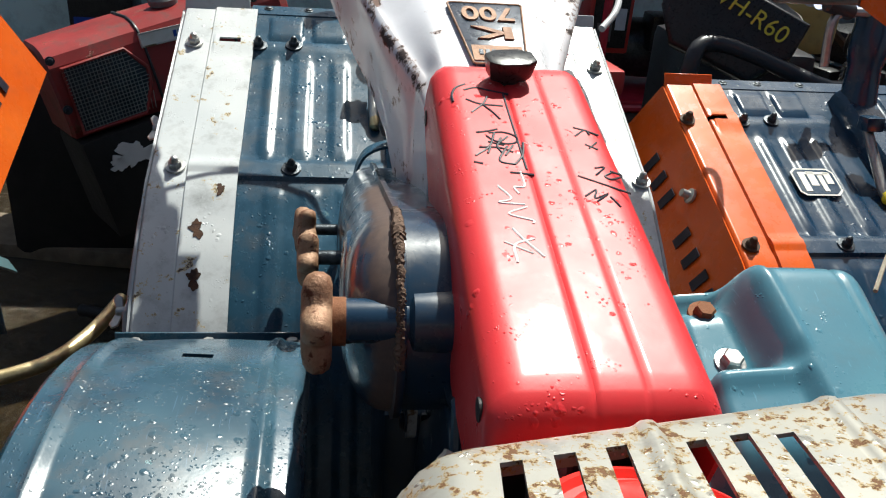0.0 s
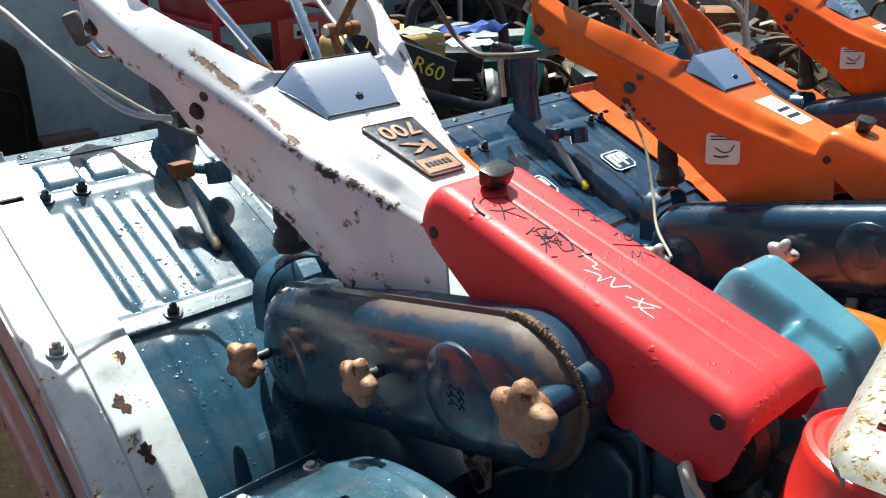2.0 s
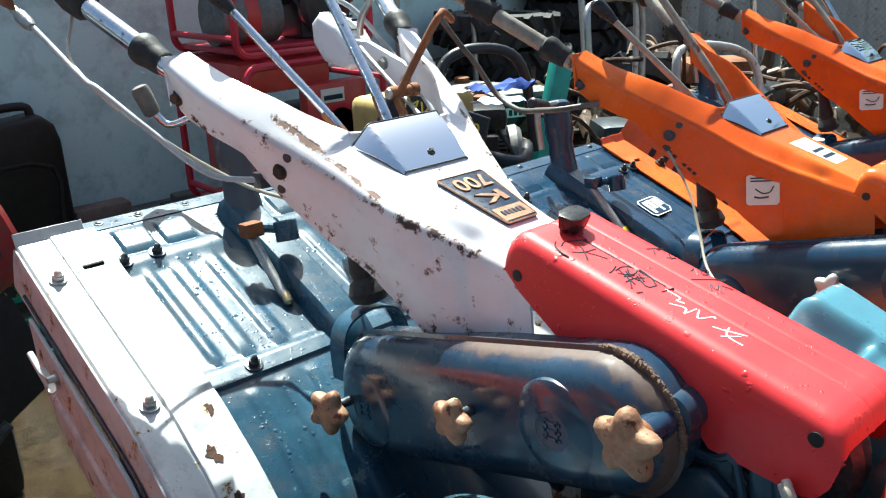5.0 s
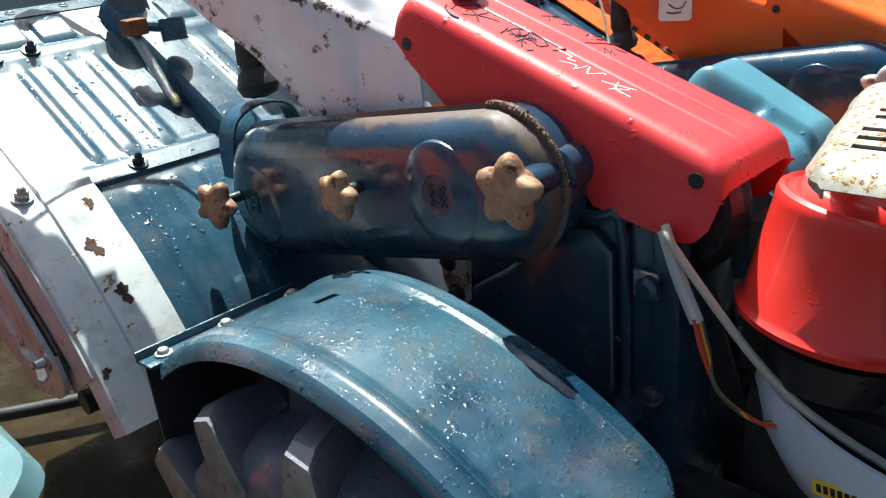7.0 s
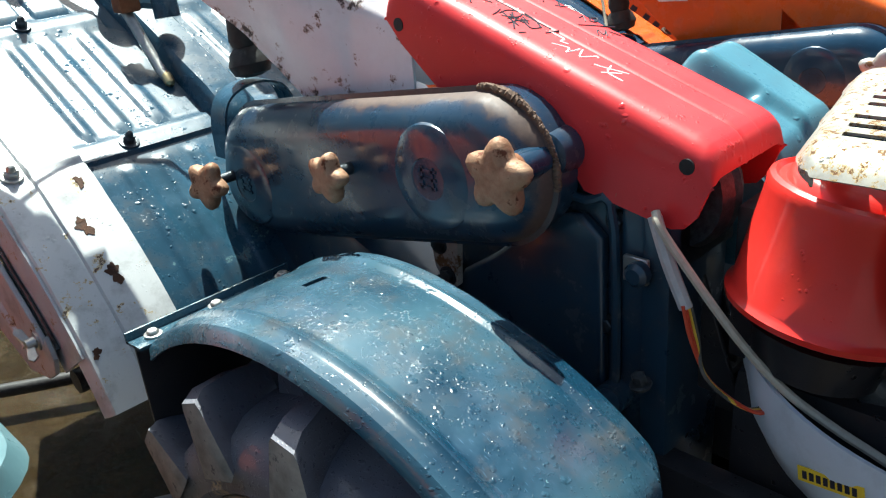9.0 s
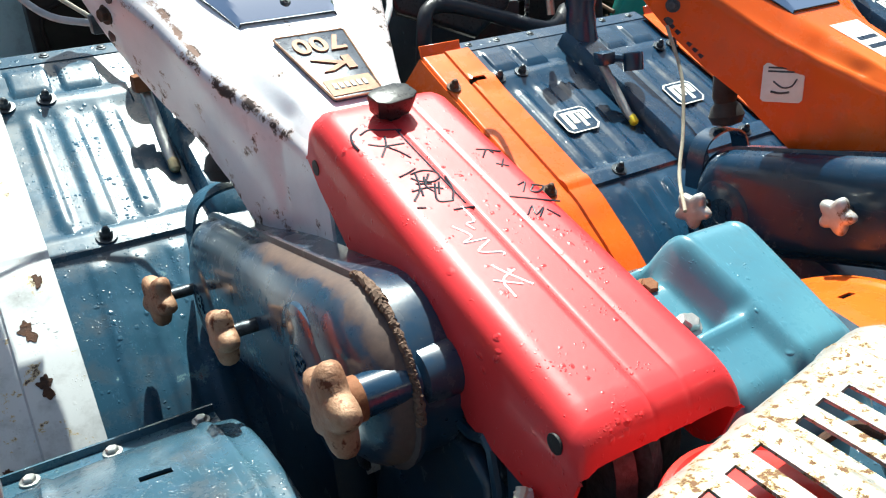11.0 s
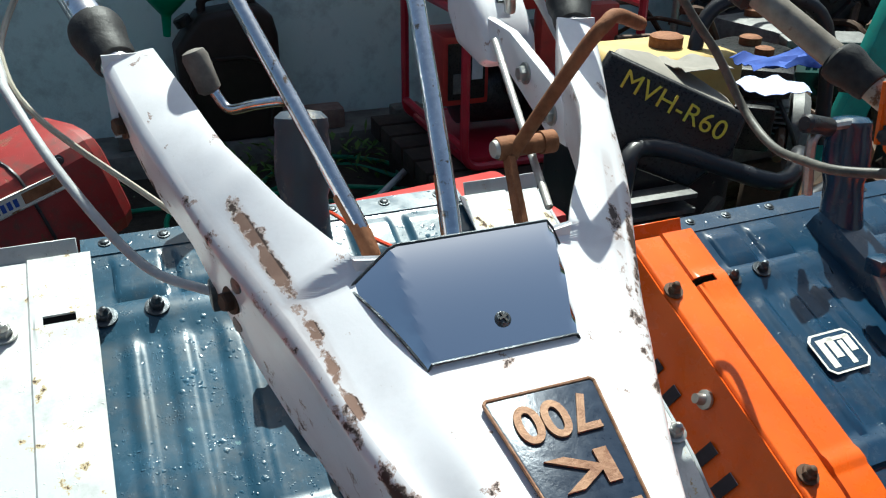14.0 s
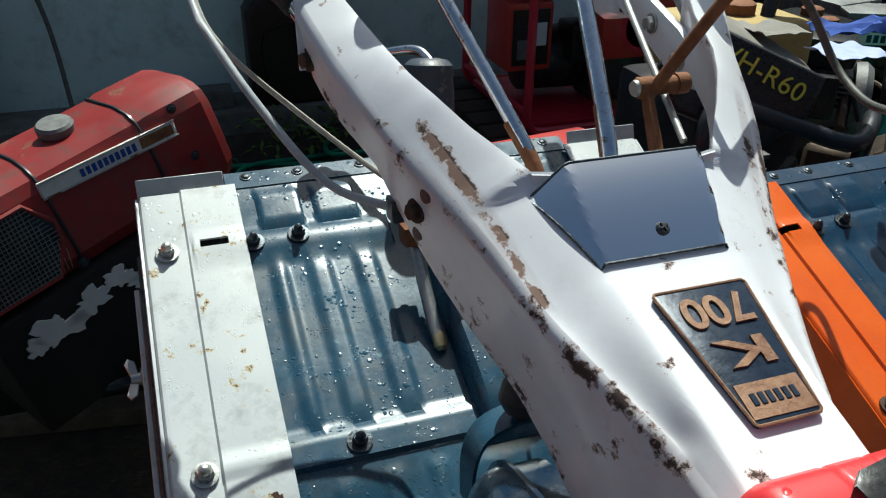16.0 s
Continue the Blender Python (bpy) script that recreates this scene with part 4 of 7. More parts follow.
def belt_cover(T, mat, main):
    """The pressed belt guard: an upturned trough with rounded edges and two creases along its top."""
    zt = [(-.021, .694), (-.0205, .703), (-.018, .712), (-.012, .719), (-.004, .7235), (.302, .834), (.314, .834), (.323, .828), (.329, .816), (.331, .80)]
    zb = [(-.021, .690), (-.010, .662), (.0, .651), (.012, .648), (.096, .664), (.104, .675), (.112, .708), (.135, .735), (.157, .743), (.25, .733), (.266, .735), (.31, .772), (.331, .797)]
    ys = sorted({a for a, _ in zt} | {a for a, _ in zb} | {-.004 + k * .0085 for k in range(36)})
    g = []
    W, x0 = .126, -.002
    for y in ys:
        t, b = lerp_line(zt, y), lerp_line(zb, y)
        wid = 1.0
        row = []
        sec = [(0, b), (0, (b + t - .02) / 2 if t - .02 > b else b), (0, max(b, t - .020)), (.002, max(b, t - .011)), (.0065, max(b, t - .0045)), (.013, max(b, t - .0005)), (.020, max(b, t))]
        for x, z in sec:
            row.append((x, z))
        for k in range(1, 50):
            x = .020 + (W - .040) * k / 50
            d = -.0014 * math.exp(-((x - .056) / .0016) ** 2) - .0010 * math.exp(-((x - .084) / .0014) ** 2)
            row.append((x, max(b, t + d)))
        for x, z in sec[::-1]:
            row.append((W - x, z))
        # the guard widens a little towards the front
        g.append([Vector((x0 + x, y, z)) for x, z in row])
    bm = sheet(g[::-1], .003)
    B = part("belt_cover", bm, mat, T, "glossy red pressed belt cover beaded with rain" if main else "orange pressed belt cover")
    for yy, zz in ((.0, .703), (.312, .791)):
        part("plug", lathe([(-.002, .0065), (.0008, .0065), (.001, .0045)], (x0, yy, zz), (-1, 0, 0), 16), RUBBER, B)
    n = Vector((0, -.34, .94))
    o = Vector((.058, .288, .826))
    kb = part("wing_knob", lathe([(0, .009), (.006, .009)], o, n, 16), PLASTIC_BLACK, B, "black plastic wing knob")
    bm = bmesh.new()
    mm = basis(o + n * .014, (1, .15, .05), (0, 1, .35))
    add_prism(bm, [(-.016, -.006), (-.009, -.011), (.009, -.011), (.016, -.006), (.016, .006), (.008, .011), (-.008, .011), (-.016, .006)], -.009, .009, 'z', .003, 2, mm, -.25)
    part("wing", bm, PLASTIC_BLACK, kb)
    part("pulley", lathe([(0, .05), (.012, .055), (.018, .045), (.024, .055), (.036, .05)], (.03, .035, .665), (1, 0, 0), 28), BOLT_DARK, T)
    part("belt_guide", box(.012, .11, .012, .02, .60, .69, .003), BOLT_DARK, T)
    return B


def handle(T, c, main):
    """The pressed handle: a broad nose that forks into two arms, with tubes, grips and levers."""
    CX = .06
    outer = [(.30, .0, .790), (.333, .0, .797), (.384, -.005, .812), (.43, -.022, .831), (.48, -.042, .857), (.50, -.050, .870), (.525, -.059, .887), (.55, -.070, .905), (.575, -.082, .922), (.60, -.094, .939), (.625, -.104, .955), (.65, -.1125, .970), (.675, -.121, .985), (.70, -.131, 1.002), (.725, -.140, 1.023), (.752, -.148, 1.044)]
    lower = [(.30, .712), (.325, .708), (.417, .690), (.452, .694), (.505, .742), (.531, .775), (.573, .812), (.614, .860), (.641, .896), (.660, .925), (.70, .947), (.735, .968), (.752, .985)]
    inner = [(.554, -.014), (.565, -.0205), (.575, -.0275), (.60, -.047), (.625, -.063), (.65, -.075), (.675, -.082), (.70, -.088), (.725, -.0965), (.752, -.109)]
    rise = [(.554, .028), (.575, .025), (.60, .025), (.625, .027), (.65, .025), (.675, .021), (.70, .015), (.725, .009), (.752, .009)]
    ox = lambda y: lerp_line([(a, b) for a, b, _ in outer], y)
    oz = lambda y: lerp_line([(a, z) for a, _, z in outer], y)
    topz = lambda y: .813 + (min(y, .49) - .333) * .455 + max(0, y - .49) * .74
    both = bmesh.new()
    lay = both.verts.layers.float.new("wear_shade")
    for sx in (1, -1):
        ys = [.300 + .0065 * k for k in range(39)] + [.5515, .5565] + [.561 + .0047 * k for k in range(41)]
        g, wr = [], []
        for y in ys:
            x0, z0, zb = ox(y), oz(y), lerp_line(lower, y)
            fork = y > .554
            xi = lerp_line(inner, y) if fork else CX
            zc = z0 + .012 if fork else max(topz(y), z0 + .012)
            lean = .20 * min(1, max(0, (y - .40) / .1))
            row = [(x0 + lean * (z0 - z_), z_) for z_ in (zb, zb * .6 + z0 * .4, zb * .25 + z0 * .75, z0 - .010)] + [(x0 + .0008, z0 - .004), (x0 + .003, z0 + .0005), (x0 + .007, z0 + .004)]
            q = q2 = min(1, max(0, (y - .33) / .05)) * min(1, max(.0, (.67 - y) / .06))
            # row weights for chips; those on the flank also paint its shade
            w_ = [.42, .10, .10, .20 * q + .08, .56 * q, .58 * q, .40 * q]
            for k in range(1, 27):
                u = (k / 26) ** 1.7
                x = x0 + .007 + (xi - x0 - .007 - (.0015 if fork else 0)) * u
                if fork:
                    z = z0 + .004 + (lerp_line(rise, y) - .002) * (1 - (1 - u) ** 1.35)
                else:
                    k_ = min(1, max(0, (y - .47) / .08))
                    q = min(1, max(0, (x - x0 - .007) / max(.008, .016 - .012 * k_ - x0 - .007)))
                    q = (q * q * (3 - 2 * q) if x0 < -.004 else q) * (1 - k_) + (1 - (1 - q) ** 1.35) * k_
                    z = z0 + .004 + (zc - z0 - .004) * q
                row.append((x, z))
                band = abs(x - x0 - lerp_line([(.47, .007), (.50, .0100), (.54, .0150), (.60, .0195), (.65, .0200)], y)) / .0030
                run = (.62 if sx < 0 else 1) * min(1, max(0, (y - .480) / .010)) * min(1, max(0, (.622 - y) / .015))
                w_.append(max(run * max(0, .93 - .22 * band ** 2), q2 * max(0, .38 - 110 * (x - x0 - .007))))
            zl = row[-1][1]
            row += [(xi - (.0004 if fork else 0), zl - .002), (xi, zl - .010), (xi, zl - .030), (xi, max(zb, zl - .055))]
            w_ += [.5, .4, 0, 0]
            if sx < 0:
                row = [(2 * CX - x, z) for x, z in row]
            g.append([Vector((x, y, z)) for x, z in row])
            wr.append(w_)
        bm = sheet(g[::-1] if sx > 0 else [r[::-1] for r in g][::-1], .003)
        look_up = {}
        for r, w_ in zip(g, wr):
            for p, v in zip(r, w_):
                look_up[tuple(round(q, 4) for q in p)] = v
        vm = {}
        for v in bm.verts:
            nv = both.verts.new(v.co)
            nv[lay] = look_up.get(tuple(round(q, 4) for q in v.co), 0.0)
            vm[v] = nv
        for f in bm.faces:
            both.faces.new([vm[v] for v in f.verts])
        bm.free()
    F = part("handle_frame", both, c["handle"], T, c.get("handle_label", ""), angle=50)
    for sx in (1, -1):
        y = .752
        x0, z0, zb = ox(y), oz(y), lerp_line(lower, y)
        mir = lambda x: x if sx > 0 else 2 * CX - x
        cap = bmesh.new()
        add_box(cap, min(mir(x0 + .002), mir(x0 + .038)), max(mir(x0 + .002), mir(x0 + .038)), y - .004, y, zb + .004, z0 + .006)
        part("end_plate", cap, c["handle"], F)
        for yy, zz, rr in ((.746, .998, .0088), (.6075, .902, .0088), (.590, .919, .006), (.615, .880, .006)):
            xo = ox(yy) + .20 * (oz(yy) - zz)
            nx = Vector((-1 * sx, -.40, 0)).normalized()
            px = mir(xo)
            if rr > .008:
                part("bolt", hexbolt((px, yy, zz), nx, rr * .8, .008, rr * 1.15), RUST_OLD if main else BOLT_DARK, F)
            else:
                part("bolt_hole", lathe([(-.002, rr), (.0008, rr), (.001, rr * .7)], (px, yy, zz), nx, 12), BOLT_DARK, F)
        if not main and sx > 0:
            along = Vector((.02, -.045, -.054)).normalized()
            out = Vector((-1, -.40, .15)).normalized()
            up = along.cross(out)
            for k in range(7):
                if k == 3:
                    continue
                q = Vector((0, .6155 - .0068 * k, .884 - .0082 * k))
                q.x = ox(q.y) + .20 * (oz(q.y) - q.z)
                part("lettering_bar", box(-.0036, .0036, -.007, .007, .0005, .0022, 0, 1, basis(q, along, up)), INK, F)
        # collar, tube and grip
        d = Vector((-.28 * sx, .77, .575)).normalized()
        s = Vector((mir(x0 + .018), .752, 1.028))
        part("collar", lathe([(-.008, .014), (-.007, .0160), (-.002, .0172), (.006, .0176), (.014, .0186), (.022, .0208), (.030, .0214), (.036, .0200), (.040, .0145)], s + d * .030, d, 22), RUBBER, F, "black rubber collar")
        bend = s + d * .25
        pts = [s, s + d * .12, s + d * .22, bend + Vector((-.004 * sx, .03, .012)), bend + Vector((-.008 * sx, .09, .018)), bend + Vector((-.010 * sx, .22, .030))]
        part("grip", lathe([(0, .015), (.004, .018), (.11, .0175), (.118, .012)], bend + Vector((-.008 * sx, .09, .018)), (-.02 * sx, 1, .09), 16), RUBBER, F, "black rubber hand grip")
        tb = part("handle_tube", tube(pts, .0135, 14), c["tube"], F, "worn chromed handle tube")
        part("clamp", lathe([(0, .016), (.004, .021), (.03, .022), (.05, .019), (.055, .015)], s + d * .165, d, 16), RUBBER, tb)
        part("clamp_screw", tube([s + d * .18 + Vector((0, -.01, .02)), s + d * .195 + Vector((.03, -.01, .035))], .006, 8, 0), BOLT_DARK, tb)
    # bright lever plate, badge and screw
    g = []
    for k in range(15):
        u = k / 14
        y = .4915 + .058 * u
        z = .8885 + .051 * u + .0065 * math.sin(math.pi * u * .72)
        row = []
        for j in range(37):
            v = -1 + 2 * j / 36
            w, flat, drop = (.0515 + .030 * u, .95 - .31 * u, .004 + .020 * u) if v < 0 else (.0515 + .021 * u, .94 - .14 * u, .006 + .026 * u)
            bend = max(0, abs(v) - flat) / (1 - flat)
            row.append(Vector((CX - .001 + w * v, y, z - drop * bend)))
        g.append(row)
    bm = sheet(g[::-1], .0015)
    bmesh.ops.recalc_face_normals(bm, faces=bm.faces)
    P = part("lever_plate", bm, c["plate"], F, "bright bent sheet-metal lever plate", angle=20)
    rim = [r[0] for r in g] + g[-1][1:] + [r[-1] for r in g[::-1]][1:] + g[0][::-1][1:-1]
    part("plate_edge", tube(rim, .0011, 6, 0, True), BOLT_DARK, P)
    part("screw", lathe([(-.002, .0055), (.001, .0055), (.0028, .004), (.003, .001)], (.062, .5045, .9020), (0, -.62, .78), 18), BOLT_DARK, P)
    cr = bmesh.new()
    mm = basis((.062, .5025, .9048), (1, .3, .22), (-.3, 1, .75))
    add_box(cr, -.0035, .0035, -.0007, .0007, -.0005, .0006, m=mm)
    add_box(cr, -.0007, .0007, -.0035, .0035, -.0005, .0006, m=mm)
    part("cross_slot", cr, RUBBER, P)
    ex, ey = Vector((1, 0, 0)), Vector((0, 1, .45)).normalized()
    n = ex.cross(ey)
    bc = Vector((.0645, .4145, .8500))
    if main:
        mm = basis(bc, ex, ey)
        bm = prism([(-.036, .050), (-.034, .0525), (.034, .0525), (.036, .050), (.026, -.053), (.024, -.055), (-.020, -.055), (-.022, -.053)], 0, .004, 'z', .0015, 2, mm)
        bd = part("badge", bm, BADGE, F, "dark navy model badge with worn bronze lettering")
        rim = bmesh.new()
        loop = [(-.036, .050), (-.034, .0525), (.034, .0525), (.036, .050), (.026, -.053), (.024, -.055), (-.020, -.055), (-.022, -.053)]
        for a, b in zip(loop, loop[1:] + loop[:1]):
            add_tube(rim, [mm @ Vector((*a, .004)), mm @ Vector((*b, .004))], .0011, 6, 0)
        part("rim", rim, COPPER, bd)
        turn = Matrix.Rotation(math.pi, 4, 'Z')
        part("model_number", text_mesh("700", .034, .0009, mm @ Matrix.Translation((.001, .032, .0048)) @ turn, 1.0, .0007), COPPER, bd)
        part("letter", text_mesh("K", .034, .0009, mm @ Matrix.Translation((.004, -.003, .0048)) @ turn @ Matrix.Diagonal((1.7, .85, 1, 1)), 1.0, .0008), COPPER, bd)
        bars = bmesh.new()
        add_box(bars, -.021, .025, -.051, -.026, .0035, .0048, m=mm)
        part("maker_strip", bars, COPPER, bd)
        for k in range(6):
            part("maker_bar", box(-.015 + k * .0058, -.0115 + k * .0058, -.042, -.034, .0046, .0056, 0, 1, mm), BADGE, bd)
    else:
        mm = basis(bc + Vector((0, 0, -.003)), ex, ey)
        bd = part("badge", prism([(-.030, .045), (.032, .045), (.024, -.04), (-.022, -.04)], 0, .003, 'z', 0, 1, mm), STICKER, F)
        bars = bmesh.new()
        for k in range(3):
            add_box(bars, -.02, .02, .02 - k * .02, .028 - k * .02, .003, .0038, m=mm)
        part("maker_bars", bars, BADGE, bd)
    # levers
    lv = part("shift_lever", tube([(.008, .585, .90), (.004, .597, .93), (-.010, .630, .975), (-.052, .730, 1.097)], .0060, 12), c["lever"], T, "chromed shift lever with black knob")
    part("knob", lathe([(-.004, .006), (.003, .008), (.018, .0110), (.034, .0130), (.044, .0112), (.049, .005)], (-.052, .730, 1.097), (-.30, .60, .75), 18), PLASTIC_BLACK, lv)
    part("rust_foot", tube([(.008, .585, .90), (.004, .597, .93), (-.006, .620, .96)], .0064, 12), RUST, lv, "rusted lower end")
    lv = part("shift_lever", tube([(.056, .568, .92), (.062, .60, .975), (.083, .728, 1.140)], .0070, 12), c["lever"], T, "chromed shift lever with black knob")
    part("knob", lathe([(-.004, .008), (.003, .010), (.018, .0125), (.034, .0142), (.045, .0125), (.051, .005)], (.083, .728, 1.140), (.10, .60, .80), 18), PLASTIC_BLACK, lv)
    part("rust_foot", tube([(.056, .568, .92), (.059, .584, .947), (.0615, .598, .971)], .0073, 12), RUST, lv, "rusted lower end")

RIM = rough_mat("rusty cream rim", (0.30, 0.24, 0.16, 1), (0.52, 0.46, 0.36, 1), 50.0, 0.6, 0.1, 0.4, spots=(0.16, 0.07, 0.03, 1))
GREYGRIP = rough_mat("worn grey rubber", (0.10, 0.09, 0.08, 1), (0.20, 0.18, 0.16, 1), 80.0, 0.7, 0.0, 0.4)

CABLE_BEIGE_N = rough_mat("stained cable sheath", (0.20, 0.17, 0.12, 1), (0.36, 0.32, 0.25, 1), 90.0, 0.45, 0.0, 0.2)
POSE = Matrix.Translation((0, .2, 0)) @ Matrix.Rotation(radians(-6.5), 4, 'X') @ Matrix.Translation((0, -.2, 0))
MAIN = dict(rotary=TEAL, rotary_label="dark teal pressed tine cover, wet and scratched", strip=CREAM, strip_label="off-white side strip with rust-eaten spots",
            skirt=SKIRT, skirt_label="stained off-white side skirt", case=TEAL_CASE, gear=GEAR_BLUE, cover=RED, fender=TEAL_LIGHT, handle=WHITE,
            handle_label="white pressed-steel handle frame with chipped rusty edges", plate=MIRROR, column=COLUMN, knob=RUST_KNOB, tube=CHROME, lever=CHROME, mark=GREY_BLUE)
ORNG = dict(MAIN, rotary=NAVY, rotary_label="navy pressed tine cover", strip=ORANGE, strip_label="orange side strip", skirt=ORANGE, skirt_label="orange side skirt",
            case=NAVY, gear=NAVY, cover=ORANGE, fender=NAVY, handle=ORANGE, handle_label="orange pressed-steel handle frame", knob=GALV, tube=PIPE_OLD, lever=PIPE_OLD)
ORNG["fender"] = TEAL_LIGHT
ORNG["column"] = NAVY
main_tiller = tiller(POSE, "white, red and teal power tiller, wet with rain", MAIN, main=True)
ORNG["narrow"] = .014
N1 = pose(.784, -.025, -.082, 0, 0, 2)
n2 = tiller(POSE @ pose(1.68, .165, -.05, 0, 0, 3), "orange and navy power tiller further along the row", ORNG, bolts=RUST_OLD)
n3 = copy_thing(n2, POSE @ pose(-.93, .03, .0, 0, 0, 0))
n1 = tiller(POSE @ N1, "orange and navy power tiller parked beside the white one", dict(ORNG, swing=.22, fender=ORANGE), bolts=RUST_OLD)

# broad pale mudguard over the near wheel of the tiller on the other side
g = []
for i in range(41):
    y = .62 - .47 * i / 40
    e0 = y - .15
    half = .150 - .045 * max(0, 1 - e0 / .06) ** 2
    row = []
    for j in range(33):
        v = -1 + 2 * j / 32
        x = -.60 + half * v
        e = min(half - abs(half * v), e0)
        z = .626 - .9 * max(0, y - .40) ** 1.6 - .016 * max(0, 1 - e / .010) ** 2 + .006 * min(1, max(0, (e - .026) / .010))
        row.append(Vector((x + .93, y - .03, z)))
    g.append(row)
part("mudguard", sheet(g, .003), PALE_AQUA, n3, "pale teal pressed mudguard")

back = N1.inverted()
part("cable", tube([back @ Vector(p) for p in ((.47, .93, 1.07), (.505, .925, 1.02), (.537, .916, .975), (.561, .89, .912), (.548, .822, .883), (.53, .75, .884), (.53, .70, .886), (.57, .65, .89))], .0052, 10, 6), CABLE_DARK, n1, "grimy grey clutch cable")
part("cable", tube([back @ Vector(p) for p in ((.62, .55, .80), (.60, .50, .74), (.565, .46, .68), (.52, .42, .64), (.47, .36, .62))], .0024, 8, 6), CABLE_BEIGE_N, n1, "pale throttle cable")

# ---- ground, wall ----
def ground_mat():
    m, t, p = nodes("wet gravelly mud")
    co = coords(t)
    a, b_, c_ = noise_tex(t, co, 2.2, 5.0), noise_tex(t, co, 24.0, 8.0, 0.7), noise_tex(t, co, 110.0, 5.0, 0.7)
    v = noise_tex(t, co, 115.0, kind="ShaderNodeTexVoronoi")
    col = mix(t, ramp(t, a.outputs[0], 0.35, 0.7), (0.018, 0.012, 0.005, 1), (0.062, 0.040, 0.016, 1))
    col = mix(t, ramp(t, b_.outputs[0], 0.45, 0.75), col, (0.070, 0.050, 0.026, 1))
    link(t, col, p.inputs["Base Color"])
    p.inputs["Specular IOR Level"].default_value = 0.9
    wet = ramp(t, b_.outputs[0], 0.42, 0.66)
    link(t, maths(t, 'ADD', 0.07, maths(t, 'MULTIPLY', wet, 0.16)), p.inputs["Roughness"])
    bp = t.nodes.new("ShaderNodeBump")
    bp.inputs["Strength"].default_value, bp.inputs["Distance"].default_value = 1.0, 0.009
    stones = maths(t, 'MULTIPLY', ramp(t, v.outputs["Distance"], 0.05, 0.75, (1, 1, 1, 1), (0, 0, 0, 1)), 0.55)
    h = maths(t, 'ADD', b_.outputs[0], maths(t, 'MULTIPLY', c_.outputs[0], 1.3))
    link(t, maths(t, 'ADD', h, maths(t, 'MULTIPLY', stones, wet)), bp.inputs["Height"])
    link(t, bp.outputs[0], p.inputs["Normal"])
    return m



bm = bmesh.new()
bmesh.ops.create_grid(bm, x_segments=60, y_segments=60, size=1.0)
for v in bm.verts:
    r = max(abs(v.co.x), abs(v.co.y))
    k = 6 * r + 600 * max(0, r - .8) ** 3
    q = v.co.copy()
    v.co.x, v.co.y = q.x * k / max(r, 1e-6) * r if r else 0, q.y * k / max(r, 1e-6) * r if r else 0
    v.co.z = -.04 + (.02 * noise.noise((v.co.x * 1.7, v.co.y * 1.7, 0)) if r < .8 else 0)
tagged(part("ground", bm, ground_mat(), None, "wet muddy concrete yard ground"), "", "ground", kind="structure")


def wall_mat():
    m, t, p = nodes("stained pale blue plaster")
    co = coords(t)
    a, b_, c_ = noise_tex(t, co, 1.6, 5.0), noise_tex(t, co, 9.0, 7.0, 0.7), noise_tex(t, co, 90.0, 5.0)
    col = mix(t, ramp(t, a.outputs[0], 0.35, 0.7), (0.66, 0.83, 0.79, 1), (0.76, 0.90, 0.86, 1))
    col = mix(t, maths(t, 'MULTIPLY', ramp(t, b_.outputs[0], 0.50, 0.72), 0.6), col, (0.30, 0.38, 0.36, 1))
    link(t, col, p.inputs["Base Color"])
    p.inputs["Roughness"].default_value = 0.85
    bp = t.nodes.new("ShaderNodeBump")
    bp.inputs["Strength"].default_value, bp.inputs["Distance"].default_value = 0.5, 0.006
    link(t, maths(t, 'ADD', b_.outputs[0], maths(t, 'MULTIPLY', c_.outputs[0], 0.4)), bp.inputs["Height"])
    link(t, bp.outputs[0], p.inputs["Normal"])
    return m


tagged(part("wall_north", box(-6, 3.15, 3.30, 3.50, -.1, 1.85, .01), wall_mat(), None, "stained pale blue plastered wall"), "", "wall", kind="structure")
# Unseen walls added south and west; their dark grey deepens reflections and shadows.
UNSEEN_WALL = rough_mat("dark grey of the unseen added walls", (0.10, 0.105, 0.118, 1), (0.18, 0.188, 0.205, 1), 6.0, 0.85, 0.0, 0.5, 0.01)
tagged(part("unseen_wall_south", box(-6, 7, -4.2, -4.05, -.1, 2.5, .01), UNSEEN_WALL, None, "unseen plain wall added round the yard to darken reflections"), "", "wall", kind="structure")
tagged(part("unseen_wall_west", box(-6.2, -6, -4.2, 3.5, -.1, 2.5, .01), UNSEEN_WALL, None, "unseen plain wall added round the yard to darken reflections"), "", "wall", kind="structure")
tagged(part("ledge", box(-6, 3.0, 3.06, 3.30, -.1, .12, .02), CONCRETE, None, "low mossy concrete ledge at the wall's foot"), "", "ledge", kind="structure")


